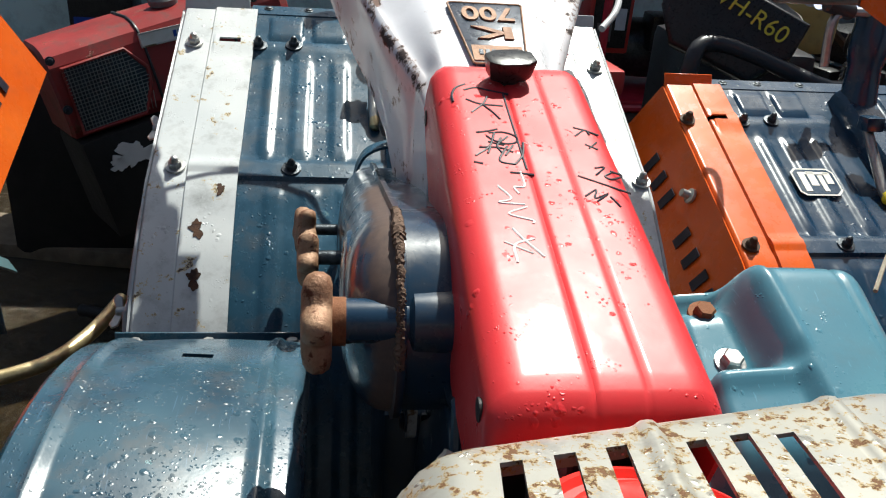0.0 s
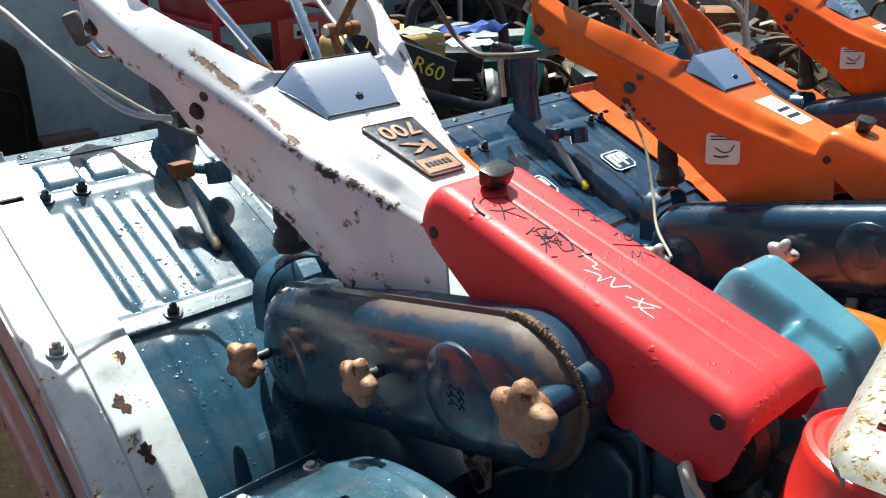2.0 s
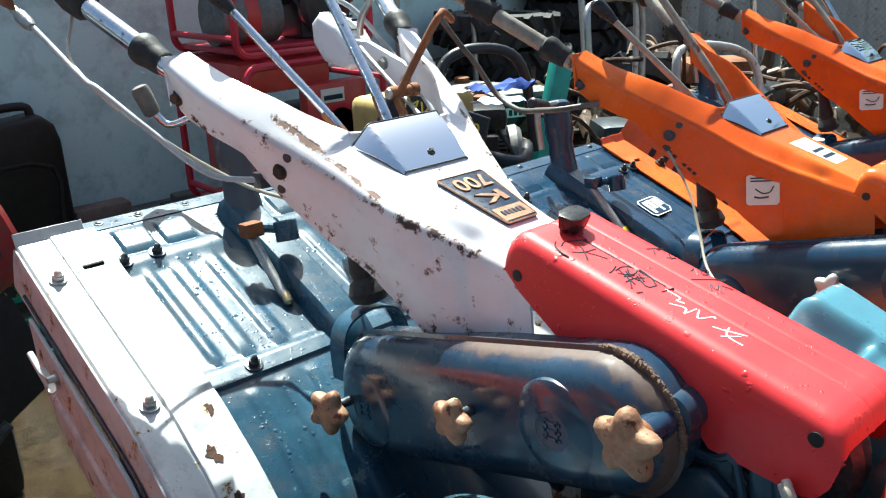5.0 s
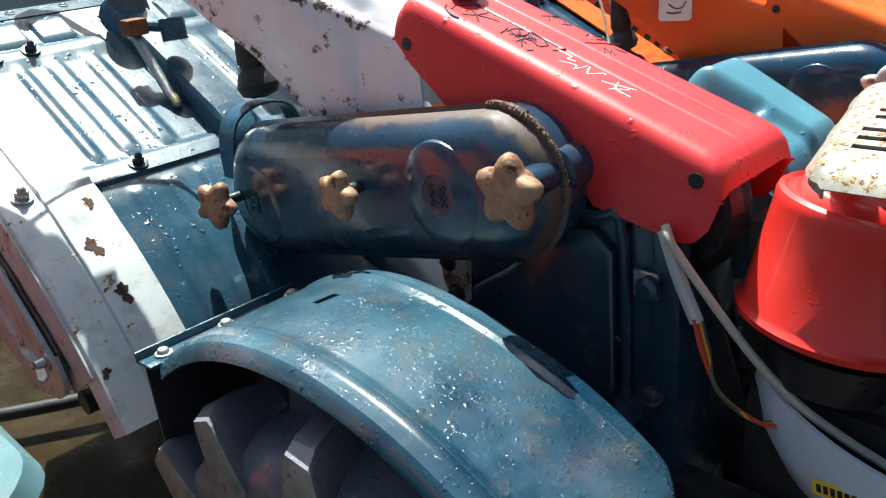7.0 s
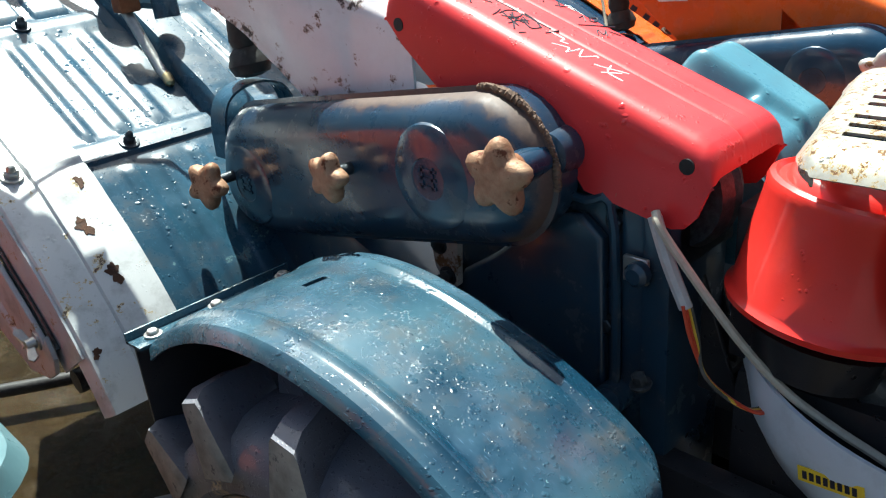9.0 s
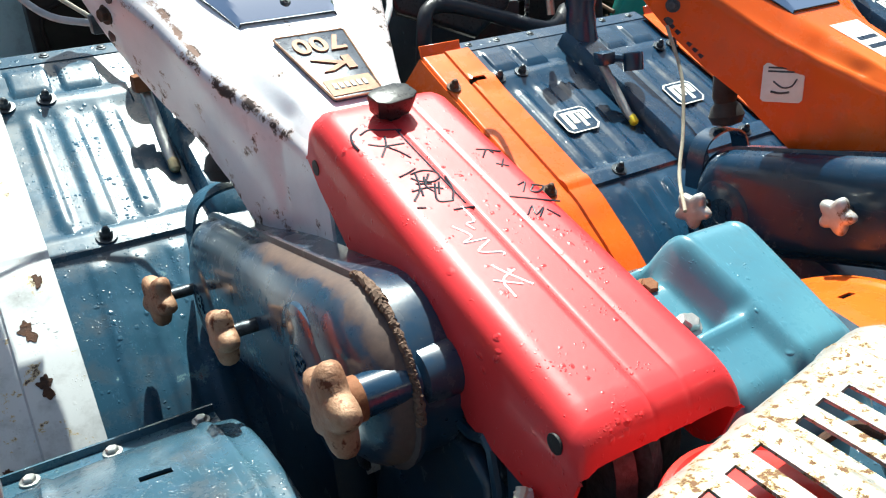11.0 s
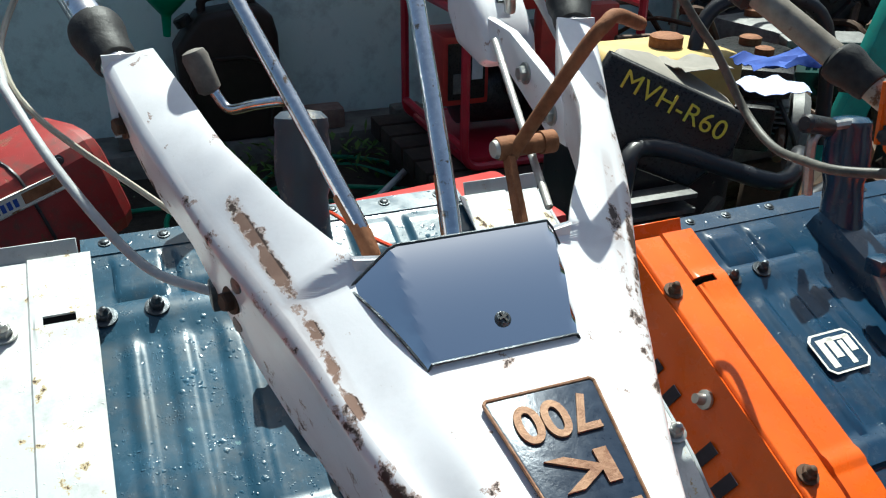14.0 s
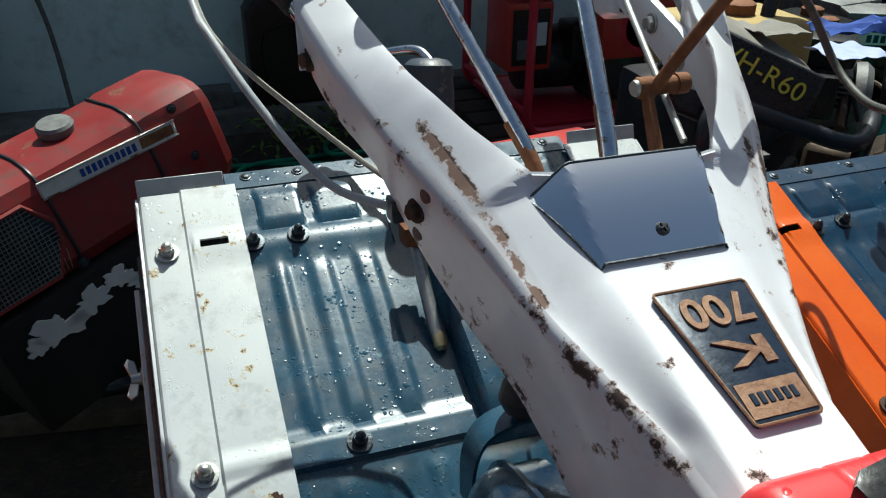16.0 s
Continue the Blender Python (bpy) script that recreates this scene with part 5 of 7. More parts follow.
# ---- the white tiller's own engine, tank, cables and marks ----
def engine_front(T):
    # slotted guard
    sl = ((-.012, .026), (.009, .026), (.030, .027), (.063, .028), (.082, .031), (.101, .035))
    ny = 60
    cs = [(c_ + .12 * v0, v0) for c_, v0 in sl]
    xs = sorted([u + s_ * .0044 for u, _ in cs for s_ in (-1, 1)])
    k = -.052
    while k < .2145:
        if all(abs(k - u) > .0012 for u in xs):
            xs.append(k)
        k += .0024
    xs.sort()
    vs = [.25 * k / ny for k in range(ny + 1)]
    g = []
    for u in xs:
        row = []
        for v in vs:
            x = u - .12 * v
            y = -.092 + .20 * (min(u, .165) + .021) - v - 30 * max(0, u - .165) ** 2 - 14 * max(0, -.02 - u) ** 2
            e = min(u + .052, .214 - u)
            z = .746 - max(.015 * max(0, 1 - e / .024) ** 1.7, .013 * max(0, 1 - v / .016) ** 2.2) + .012 * math.sin(math.pi * min(1, max(0, v / .25))) - .02 * v / .25
            z += bump_at(u, .050, .002, .0025, .004) + bump_at(u, .138, .002, .0025, .004)
            row.append(Vector((x, y, z)))
        g.append(row)
    def hole(i, j):
        u, v = (xs[i] + xs[i + 1]) / 2, (vs[j] + vs[j + 1]) / 2
        if (u - .172) ** 2 + (v - .085) ** 2 < .016 ** 2:
            return True
        return any(v0 < v < v0 + .072 and abs(u - c_) < .0040 for c_, v0 in cs)
    bm = sheet(g, .002, hole)
    bmesh.ops.recalc_face_normals(bm, faces=bm.faces)
    G = part("muffler_guard", bm, GUARD, T, "pale slotted muffler guard, blistered with rust")
    sk = [[p[0] + Vector((0, 0, -d)) for d in (0, .003, .006)] for p in g]
    bm = sheet(sk, .002)
    bmesh.ops.recalc_face_normals(bm, faces=bm.faces)
    part("guard_lip", bm, GUARD, G)
    part("pipe_stub", lathe([(0, .013), (.05, .013), (.05, .011), (.01, .011)], (.150, -.13, .71), (0, 0, 1), 16), RUST, G)
    part("muffler", lathe([(0, .02), (.005, .055), (.17, .055), (.18, .02)], (-.02, -.21, .665), (1, 0, 0), 24), RUST, T, "rusty muffler under the guard")
    # air cleaner
    A = part("air_cleaner", lathe([(.0, .077), (.002, .0805), (.007, .0815), (.010, .0785), (.013, .0765), (.094, .0690), (.099, .0695), (.103, .0680), (.105, .0640), (.102, .0610), (.102, .0560), (.108, .0535), (.112, .0480), (.113, .012)], (.054, -.097, .586), (.10, -.12, 1), 56), RED_CAN, T, "bright red air cleaner can")
    part("base", lathe([(-.04, .05), (-.004, .055), (.0, .068)], (.054, -.097, .576), (.1, -.12, 1), 28), BLACK_PAINT, A, "oily black base")
    # fan shroud
    ring = []
    for z, r in ((.405, .080), (.418, .098), (.45, .112), (.48, .116), (.500, .115)):
        ring.append([Vector((.105 + r * 1.0 * math.cos(a), -.150 + r * 1.1 * math.sin(a), z + .035 * math.sin(a) - .01 * math.cos(a))) for a in [radians(90 + 6.5 * k) for k in range(30)]])
    bm = sheet(ring, .004)
    bmesh.ops.recalc_face_normals(bm, faces=bm.faces)
    S = part("fan_shroud", bm, GREY_BLUE, T, "pale grey-blue fan shroud with chipped rim")
    a = radians(174)
    q = Vector((.105 + .1135 * math.cos(a), -.150 + .1135 * 1.1 * math.sin(a), .463 + .035 * math.sin(a) - .01 * math.cos(a)))
    mm = basis(q + Vector((math.cos(a), math.sin(a), 0)) * .004, (-math.sin(a), math.cos(a), .16), (.0, .0, 1))
    part("warning_sticker", box(-.026, .026, -.0065, .0065, -.0005, .0006, 0, 1, mm), STICKER_YELLOW, S, "yellow warning sticker")
    for k in range(8):
        part("sticker_bar", box(-.022 + k * .0056, -.0185 + k * .0056, -.0035, .0035, .0006, .0012, 0, 1, mm), INK, S)
    part("engine_block", box(.03, .20, -.33, -.03, .34, .52, .02), BLACK_PAINT, T, "oily black engine block")
    part("cylinder_head", box(.10, .22, -.30, -.06, .50, .62, .015), BOLT_DARK, T)
    for k in range(6):
        part("fin", box(.095, .225, -.305, -.055, .515 + k * .017, .519 + k * .017, .001, 1), BOLT_DARK, T)
    part("intake", tube([(.06, -.12, .54), (.08, -.16, .50), (.13, -.17, .49)], .022, 12), BOLT_DARK, T)
    cb = part("carburettor", box(.035, .085, -.215, -.165, .535, .585, .008), CARB, T, "dirty pale cast carburettor")
    part("bowl", lathe([(0, .014), (.004, .019), (.026, .019), (.030, .014)], (.06, -.19, .505), (0, 0, 1), 18), BRASSY, cb, "brass float bowl")
    part("throttle_arm", prism([(-.205, .56), (-.175, .575), (-.17, .60), (-.18, .602), (-.188, .583), (-.21, .572)], .028, .032, 'x', .001, 1), BRASSY, cb)
    part("screw", lathe([(0, .006), (.012, .006), (.014, .004)], (.034, -.19, .56), (-1, 0, .2), 12), COPPER, cb)
    part("breather_hose", tube([(.06, -.165, .56), (.045, -.14, .552), (.04, -.12, .545), (.06, -.10, .54)], .007, 10, 5), RUBBER, T)
    part("fuel_bowl", lathe([(0, .012), (.01, .018), (.03, .018), (.036, .010)], (.03, -.245, .53), (0, 0, 1), 16), COPPER, T)
    part("fuel_tank_bracket", box(.045, .12, -.06, -.02, .52, .66, .004), BLACK_PAINT, T)
    # cables and wires
    part("throttle_cable", tube([(-.012, .02, .665), (-.018, .008, .65), (-.004, -.047, .574), (.006, -.087, .532), (.014, -.125, .508), (.02, -.165, .490), (.02, -.25, .46)], .0038, 8, 6), CABLE_BEIGE, T, "beige throttle cable")
    part("wire_sheath", tube([(-.010, .022, .66), (-.014, .006, .625), (-.012, -.010, .588)], .006, 8, 6), CABLE, T)
    for k, mt in enumerate((WIRE_RED, WIRE_RED, WIRE_YELLOW, CABLE_DARK)):
        o = (k - 1.5) * .0035
        part("wire", tube([(-.012 + o, -.010, .592), (-.010 + o, -.018, .56), (-.007 - o, -.030, .525 + o), (.004, -.062 + o, .502), (.03, -.075, .50)], .0016, 6, 6), mt, T)
    part("banjo_bolt", hexbolt((-.012, .030, .498), (-.3, .1, 1), .007, .012, .010), BOLT_DARK, T)
    part("square_plate", box(-.006, -.001, .030, .054, .592, .616, .001, 1), STEEL, T)
    part("plate_bolt", lathe([(0, .011), (.008, .011), (.012, .007)], (-.006, .0365, .604), (-1, 0, 0), 14), GEAR_BLUE, T)


def tank(T, mat):
    """A rounded pressed tank whose near edge is scooped out round two bolts."""
    def step(v):
        v = min(1, max(0, v))
        return v * v * (3 - 2 * v)
    nx, ny = 80, 80
    x0, x1, y0, y1 = .128, .285, -.030, .150
    base = lambda y: .748 + .55 * (y - .099)
    def top(x, y):
        z = base(y) + .004 * math.sin(math.pi * min(1, max(0, (x - x0) / (x1 - x0))))
        z -= .03 * (1 - step((x - x0) / .02)) ** 2 + .075 * step((x - .240) / .05) ** 1.5
        z -= .10 * step((y - .080) / .075) ** 1.4 + .04 * (1 - step((y - y0) / .03)) ** 1.5
        xe = .186 + .12 * (.10 - y)
        in_y = step((y - .034) / .013) * step((.116 - y) / .012)
        z -= .030 * in_y * step((xe - x) / .022)
        left = step((xe + .004 - x) / .015)
        z -= .010 * left * (1 - in_y)
        z += .004 * left * (math.exp(-((y - .031) / .005) ** 2) + math.exp(-((y - .112) / .005) ** 2))
        z += .002 * math.exp(-((x - xe - .003) / .003) ** 2) * in_y
        z -= .0016 * math.exp(-((x - .238 - .1 * (.09 - y)) / .0016) ** 2)
        return z
    g = [[Vector((x0 + (x1 - x0) * i / nx, y0 + (y1 - y0) * j / ny, 0)) for j in range(ny + 1)] for i in range(nx + 1)]
    for r in g:
        for p in r:
            p.z = top(p.x, p.y)
    bm = sheet(g, .003)
    K = part("fuel_tank", bm, mat, T, "light teal pressed fuel tank, scooped out round its bolts", angle=60)
    part("tank_belly", box(x0 + .01, x1 - .012, y0 + .02, y1 - .03, .55, .655, .02), mat, K)
    part("seam", tube([(x0 + .004, y0 + .006, top(x0 + .004, y0 + .006)), (.21, y0 - .002, top(.21, y0)), (x1 - .02, y0, top(x1 - .02, y0))], .004, 8, 5), RUST_DARK, K, "rust-blistered front seam")
    for x, y, mt in ((.157, .096, RUST), (.161, .059, STEEL)):
        part("bolt", hexbolt((x, y, top(x, y) - .001), (0, -.48, .88), .0068, .008, .0098), mt, K)


def marks(T):
    """Marker strokes on the belt cover; each line is a smooth thin bead of ink."""
    z = lambda y: .7235 + .361 * (y + .004) + .0004
    ink = ([(.023, .278), (.015, .272), (.011, .262), (.011, .252)], [(.021, .269), (.030, .273), (.039, .270), (.055, .265)], [(.038, .261), (.033, .250), (.023, .238)],
           [(.021, .256), (.031, .250), (.048, .248)], [(.032, .250), (.039, .239), (.043, .230)],
           [(.023, .212), (.031, .214), (.039, .217)], [(.032, .212), (.043, .213), (.051, .208), (.050, .201), (.042, .199), (.034, .203), (.030, .208)],
           [(.036, .212), (.030, .195), (.019, .184)], [(.045, .208), (.036, .197), (.038, .188)], [(.023, .194), (.037, .194), (.046, .189)])
    ink1 = ([(.031, .195), (.028, .187)], [(.043, .196), (.035, .179), (.045, .175)], [(.055, .201), (.052, .186), (.045, .175)], [(.030, .201), (.041, .197)],
            [(.040, .206), (.037, .201)], [(.047, .197), (.040, .185)], [(.017, .177), (.023, .175)], [(.040, .166), (.056, .164)])
    ink2 = ([(.095, .211), (.104, .219), (.106, .213)], [(.096, .222), (.105, .218), (.113, .213)], [(.100, .201), (.108, .195)], [(.109, .204), (.102, .196)],
            [(.100, .173), (.107, .174), (.099, .165)], [(.110, .170), (.117, .165), (.109, .161), (.105, .164), (.110, .168)], [(.086, .164), (.118, .146)],
            [(.086, .142), (.095, .149), (.092, .140), (.102, .145), (.093, .137)], [(.103, .142), (.107, .132)])
    chalk = ([(.047, .167), (.047, .151), (.040, .150), (.042, .143)], [(.029, .151), (.036, .138), (.027, .134), (.044, .132)], [(.045, .130), (.032, .123), (.046, .117), (.046, .114)],
             [(.032, .109), (.036, .101), (.047, .084)], [(.044, .100), (.031, .094), (.030, .079)], [(.025, .097), (.041, .087)])
    for name, group, mt, r in (("marker_writing", ink, INK, .0010), ("marker_writing", ink1, INK, .0010), ("marker_date", ink2, INK, .0008), ("painted_number", chalk, CHALK, .0009)):
        for st in group:
            part(name, tube([(x, y, z(y) - r * .55) for x, y in st], r, 6, 5), mt, T)
    # the long dark score beside the crease
    part("score", tube([(.051, .267, z(.267) - .0007), (.051, .24, z(.24) - .0007), (.052, .17, z(.17) - .0008)], .0010, 6, 3), INK, T)
    # rust-eaten spots on the side strip
    random.seed(5)
    for x, y, r in ((-.238, .612, .011), (-.236, .566, .011), (-.232, .500, .008), (-.236, .487, .007), (-.292, .52, .006), (-.214, .655, .007)):
        c, n = on_cover(x, y, .0088 if x > -.257 else .0050), prof_n(y)
        u = Vector((0, n.z, -n.y))
        ph = [random.uniform(0, 6.28) for _ in range(4)]
        N_ = 40
        ring = []
        for k in range(N_):
            a = 2 * math.pi * k / N_
            q = r * (.72 + .22 * math.sin(2 * a + ph[0]) + .16 * math.sin(3 * a + ph[1]) + .10 * math.sin(5 * a + ph[2]) + .10 * math.sin(9 * a + ph[3]))
            ring.append(c + Vector((1, 0, 0)) * math.cos(a) * q + u * math.sin(a) * q * 1.3)
        bm = bmesh.new()
        vs = [bm.verts.new(p) for p in ring] + [bm.verts.new(p - n * .004) for p in ring]
        bm.faces.new(vs[:N_])
        for k in range(N_):
            bm.faces.new((vs[k], vs[(k + 1) % N_], vs[N_ + (k + 1) % N_], vs[N_ + k]))
        bmesh.ops.recalc_face_normals(bm, faces=bm.faces)
        part("rust_spot", bm, RUST_DARK, T, "dark rust-eaten spot", flat=True)


DECAL = rough_mat("faded grey-blue print", (0.20, 0.24, 0.34, 1), (0.34, 0.38, 0.48, 1), 90.0, 0.5, 0.0, 0.1)


def controls(T):
    """Clutch casting, rusty hook lever and cables by the handle."""
    B = part("clutch_bracket", prism([(.69, .952), (.72, .955), (.80, .998), (.85, 1.020), (.85, 1.046), (.80, 1.038), (.72, 1.004), (.69, .984)], .206, .216, 'x', .003), WHITE, T, "white cast clutch bracket")
    hb = bmesh.new()
    add_prism(hb, [(.838, 1.004), (.862, .996), (.922, 1.012), (.948, 1.045), (.945, 1.078), (.920, 1.092), (.872, 1.066), (.842, 1.030)], .200, .258, 'x', .013, 4)
    H_ = part("housing", hb, WHITE, B)
    part("slot", prism([(.860, 1.0600), (.905, 1.0865), (.910, 1.0848), (.868, 1.0560)], .224, .238, 'x'), BOLT_DARK, H_)
    part("opening", box(.212, .240, .832, .842, 1.006, 1.024, .002), RUBBER, H_)
    for k in range(3):
        part("lettering_bar", box(.244, .254, .872 + k * .012, .880 + k * .012, 1.0655 + k * .0072, 1.0685 + k * .0072), BADGE, H_)
    cl = part("clutch_lever", tube([(.231, .850, 1.050), (.231, .836, 1.080), (.265, .790, 1.150)], .0056, 10), STEEL, B, "steel clutch lever with long black grip")
    part("lever_grip", lathe([(0, .008), (.003, .0115), (.03, .0125), (.062, .0140), (.072, .0125), (.075, .006)], (.263, .792, 1.146), (.43, -.20, .88), 16), RUBBER, cl)
    for y, z in ((.764, 1.004), (.714, .976)):
        part("bolt", hexbolt((.206, y, z), (-1, 0, 0), .0075, .008, .010), STEEL, B)
    part("push_rod", tube([(.192, .80, 1.03), (.174, .71, .976), (.158, .626, .925)], .0034, 10, 3), GALV, T)
    L = part("hook_lever", tube([(.141, .661, .957), (.156, .640, .995), (.178, .612, 1.046), (.190, .606, 1.062), (.205, .615, 1.066), (.245, .645, 1.055)], .0054, 12, 6), RUST, T, "rusty hooked lever")
    part("pin", lathe([(0, .0085), (.002, .0095), (.016, .0095), (.017, .008), (.040, .008), (.040, .0095), (.052, .0095)], (.130, .662, .966), (1, .07, -.0), 16), RUST, L)
    part("pin_end", lathe([(-.003, .0065), (.0, .0078)], (.130, .662, .966), (1, .07, 0), 14), GALV, L)
    part("flat_bar", prism([(.652, .962), (.668, .966), (.640, .900), (.622, .885), (.618, .895)], .136, .142, 'x', .001, 1), RUST, L)
    # cables to the left arm
    part("cable", tube([(-.246, .944, 1.128), (-.236, .90, 1.095), (-.222, .82, 1.035), (-.216, .79, 1.02), (-.185, .735, .965), (-.14, .69, .905), (-.09, .648, .889)], .0038, 10, 6), CABLE, T, "grey sheathed clutch cable")
    part("cable", tube([(-.185, .915, 1.12), (-.215, .875, 1.07), (-.220, .83, 1.04), (-.20, .80, 1.00), (-.13, .79, .93), (-.06, .76, .87), (-.01, .72, .84)], .0027, 8, 6), CABLE_BEIGE, T, "thin beige throttle cable")
    part("cable_ferrule", lathe([(-.01, .006), (.0, .009), (.018, .009), (.02, .006), (.034, .006)], (-.242, .922, 1.112), (-.1, .42, .33), 12), STEEL, T)
    part("lever_bracket", prism([(.93, 1.13), (.99, 1.145), (1.0, 1.19), (.97, 1.21), (.94, 1.19)], -.258, -.250, 'x', .001, 1), RUST, T, "rusty lever bracket")
    part("cable_anchor", box(-.100, -.084, .640, .660, .880, .900, .003), BOLT_DARK, T)
    part("cable", tube([(.232, .93, 1.12), (.262, .90, 1.09), (.285, .86, 1.03), (.300, .80, .95), (.290, .74, .885), (.275, .70, .86), (.25, .67, .84)], .0045, 10, 6), CABLE, T, "grey sheathed cable")
    for k, mt in enumerate((WIRE_RED, WIRE_YELLOW, CABLE_DARK)):
        part("wire", tube([(.03, 1.0, .83 + k * .003), (.058, .965, .835), (.074 + .004 * k, .885, .834 - k * .003), (.09, .80, .84), (.096, .72, .852), (.098, .66, .86)], .0022, 6, 6), mt, T)
    # decals on the right arm
    mm = basis((.2030, .640, .9765), (.78, .02, -.62), (-.10, .82, .56))
    bars = bmesh.new()
    for k in range(4):
        add_box(bars, -.006, .006, .012 + k * .010, .019 + k * .010, .0, .0008, m=mm)
    part("decal_bars", bars, DECAL, T)
    part("decal", box(-.010, .010, -.012, .004, 0, .0008, 0, 1, mm), PLASTIC_GREEN, T)


CARB = rough_mat("dirty pale casting", (0.20, 0.20, 0.19, 1), (0.46, 0.45, 0.43, 1), 60.0, 0.45, 0.4, 0.5, spots=(0.22, 0.12, 0.05, 1))
GUARD = paint("rust-speckled galvanised guard", (0.33, 0.33, 0.32, 1), chip=(0.09, 0.045, 0.022, 1), chips=0.74, under=(0.36, 0.26, 0.12, 1), rough=0.42, metal=0.35, coat=0.1, fade=(0.40, 0.37, 0.29, 1), grime=0.9, chip_scale=150.0, drops=0.6)
RED_CAN = paint("bright red enamel can", (0.60, 0.020, 0.014, 1), chips=0.16, rough=0.34, coat=0.5, drops=0.2, grime=0.10, dent=0.05)
CABLE_BEIGE = rough_mat("beige cable sheath", (0.36, 0.33, 0.26, 1), (0.50, 0.47, 0.40, 1), 90.0, 0.4, 0.0, 0.2)
RUST_DARK = rough_mat("black rust", (0.025, 0.012, 0.008, 1), (0.09, 0.04, 0.02, 1), 120.0, 0.8, 0.0, 0.8)
for fn in (engine_front, marks, controls):
    fn(main_tiller)
tank(main_tiller, TEAL_TANK)


# ---- things behind and round the tillers ----
def pipe_loop(bm, pts, r=.014, closed=True):
    add_tube(bm, pts, r, 8, 0, closed)


def round_rect(x0, x1, z0, z1, y, r=.05, n=5):
    pts = []
    for cx, cz, a0 in ((x1 - r, z1 - r, 0), (x0 + r, z1 - r, 90), (x0 + r, z0 + r, 180), (x1 - r, z0 + r, 270)):
        for k in range(n + 1):
            a = radians(a0 + 90 * k / n)
            pts.append((cx + r * math.cos(a), y, cz + r * math.sin(a)))
    return pts


def small_engine(T, o, block, tank_mat, shroud, s=1.0):
    """A small air-cooled engine: finned block, recoil cover, tank, muffler and air filter."""
    X, Y, Z = o
    B = lambda x0, x1, y0, y1, z0, z1, bv: box(X + x0 * s, X + x1 * s, Y + y0 * s, Y + y1 * s, Z + z0 * s, Z + z1 * s, bv * s)
    part("crankcase", B(-.11, .11, -.10, .10, 0, .16, .02), block, T)
    for k in range(6):
        part("fin", B(-.10, .02, -.09, .09, .165 + k * .016, .172 + k * .016, .002), block, T)
    rc = part("recoil_cover", lathe([(0, .125 * s), (.03 * s, .13 * s), (.05 * s, .115 * s), (.06 * s, .05 * s), (.062 * s, .005)], (X, Y - .10 * s, Z + .14 * s), (0, -1, 0), 24), shroud, T)
    part("vent_ring", lathe([(.0, .075 * s), (.004, .075 * s), (.004, .03 * s)], (X, Y - .152 * s, Z + .14 * s), (0, -1, 0), 24), BLACK_PAINT, rc)
    tk = part("fuel_tank", B(-.13, .13, -.09, .10, .27, .36, .03), tank_mat, T)
    part("filler_cap", lathe([(0, .028 * s), (.02 * s, .028 * s), (.024 * s, .02 * s)], (X + .05 * s, Y, Z + .358 * s), (0, 0, 1), 16), RUST, tk)
    part("air_filter", B(-.20, -.12, -.05, .07, .14, .27, .015), PLASTIC_BLACK, T)
    part("muffler", B(.115, .19, -.08, .09, .13, .26, .02), RUST, T)
    part("hose", tube([(X - .1 * s, Y - .05 * s, Z + .28 * s), (X - .16 * s, Y - .10 * s, Z + .2 * s), (X - .10 * s, Y - .14 * s, Z + .1 * s)], .006, 8), RUBBER, T)


def cage(T, x0, x1, y0, y1, z0, z1, r=.0135, mat=RED_PIPE):
    for y in (y0, y1):
        bm = bmesh.new()
        pipe_loop(bm, round_rect(x0, x1, z0, z1, y), r)
        part("side_loop", bm, mat, T)
    for x, z in ((x0, z0 + .06), (x1, z0 + .06), (x0, z1 - .09), (x1, z1 - .09), (x0 + .1, z1), (x1 - .1, z1)):
        part("tie_bar", tube([(x, y0, z), (x, y1, z)], r * .9, 8, 0), mat, T)


# two generators stacked in their red pipe frames, on timber
gp = thing("timber_pallet", "dark weathered timber pallet under the generators", "pallet", Matrix.Identity(4))
for k in range(3):
    part("bearer", box(.72 + k * .28, .80 + k * .28, 2.26, 2.94, -.05, .14, .008), WOOD_DARK, gp)
for k in range(6):
    part("board", box(.66, 1.42, 2.26 + k * .118, 2.36 + k * .118, .14, .205, .005), WOOD_DARK, gp)
gen = thing("generator", "old generator in a crimson pipe frame on a pallet", "generator", pose(1.05, 2.61, .205))
cage(gen, -.285, .275, -.27, .26, .014, .545)
small_engine(gen, (.12, -.06, .03), BLACK_PAINT, BLACK_PAINT, BLACK_PAINT, .95)
part("bed", box(-.27, .26, -.24, .23, .01, .03, .004), RED_PIPE, gen)
part("alternator", lathe([(0, .05), (.01, .10), (.20, .105), (.21, .06)], (-.20, .04, .15), (1, 0, 0), 28), BOLT_DARK, gen)
cb = part("control_box", box(-.30, -.15, -.13, .05, .16, .37, .012), RED_OLD, gen)
part("panel", box(-.285, -.165, -.136, -.129, .18, .35, .004), PLASTIC_BLACK, cb)
part("meter", box(-.21, -.175, -.140, -.135, .24, .31, .002), GREY_BLUE, cb)
part("socket", box(-.27, -.22, -.140, -.135, .20, .26, .002), GREY_DULL, cb)
rc = part("recoil_housing", box(-.04, .23, -.235, -.17, .20, .46, .03), RED_OLD, gen, "faded red recoil housing")
for k in range(4):
    part("vent_ring", lathe([(0, .030 + .016 * k), (.003, .030 + .016 * k), (.003, .024 + .016 * k)], (.10, -.235, .30), (0, -1, 0), 22), RED_PIPE, rc)
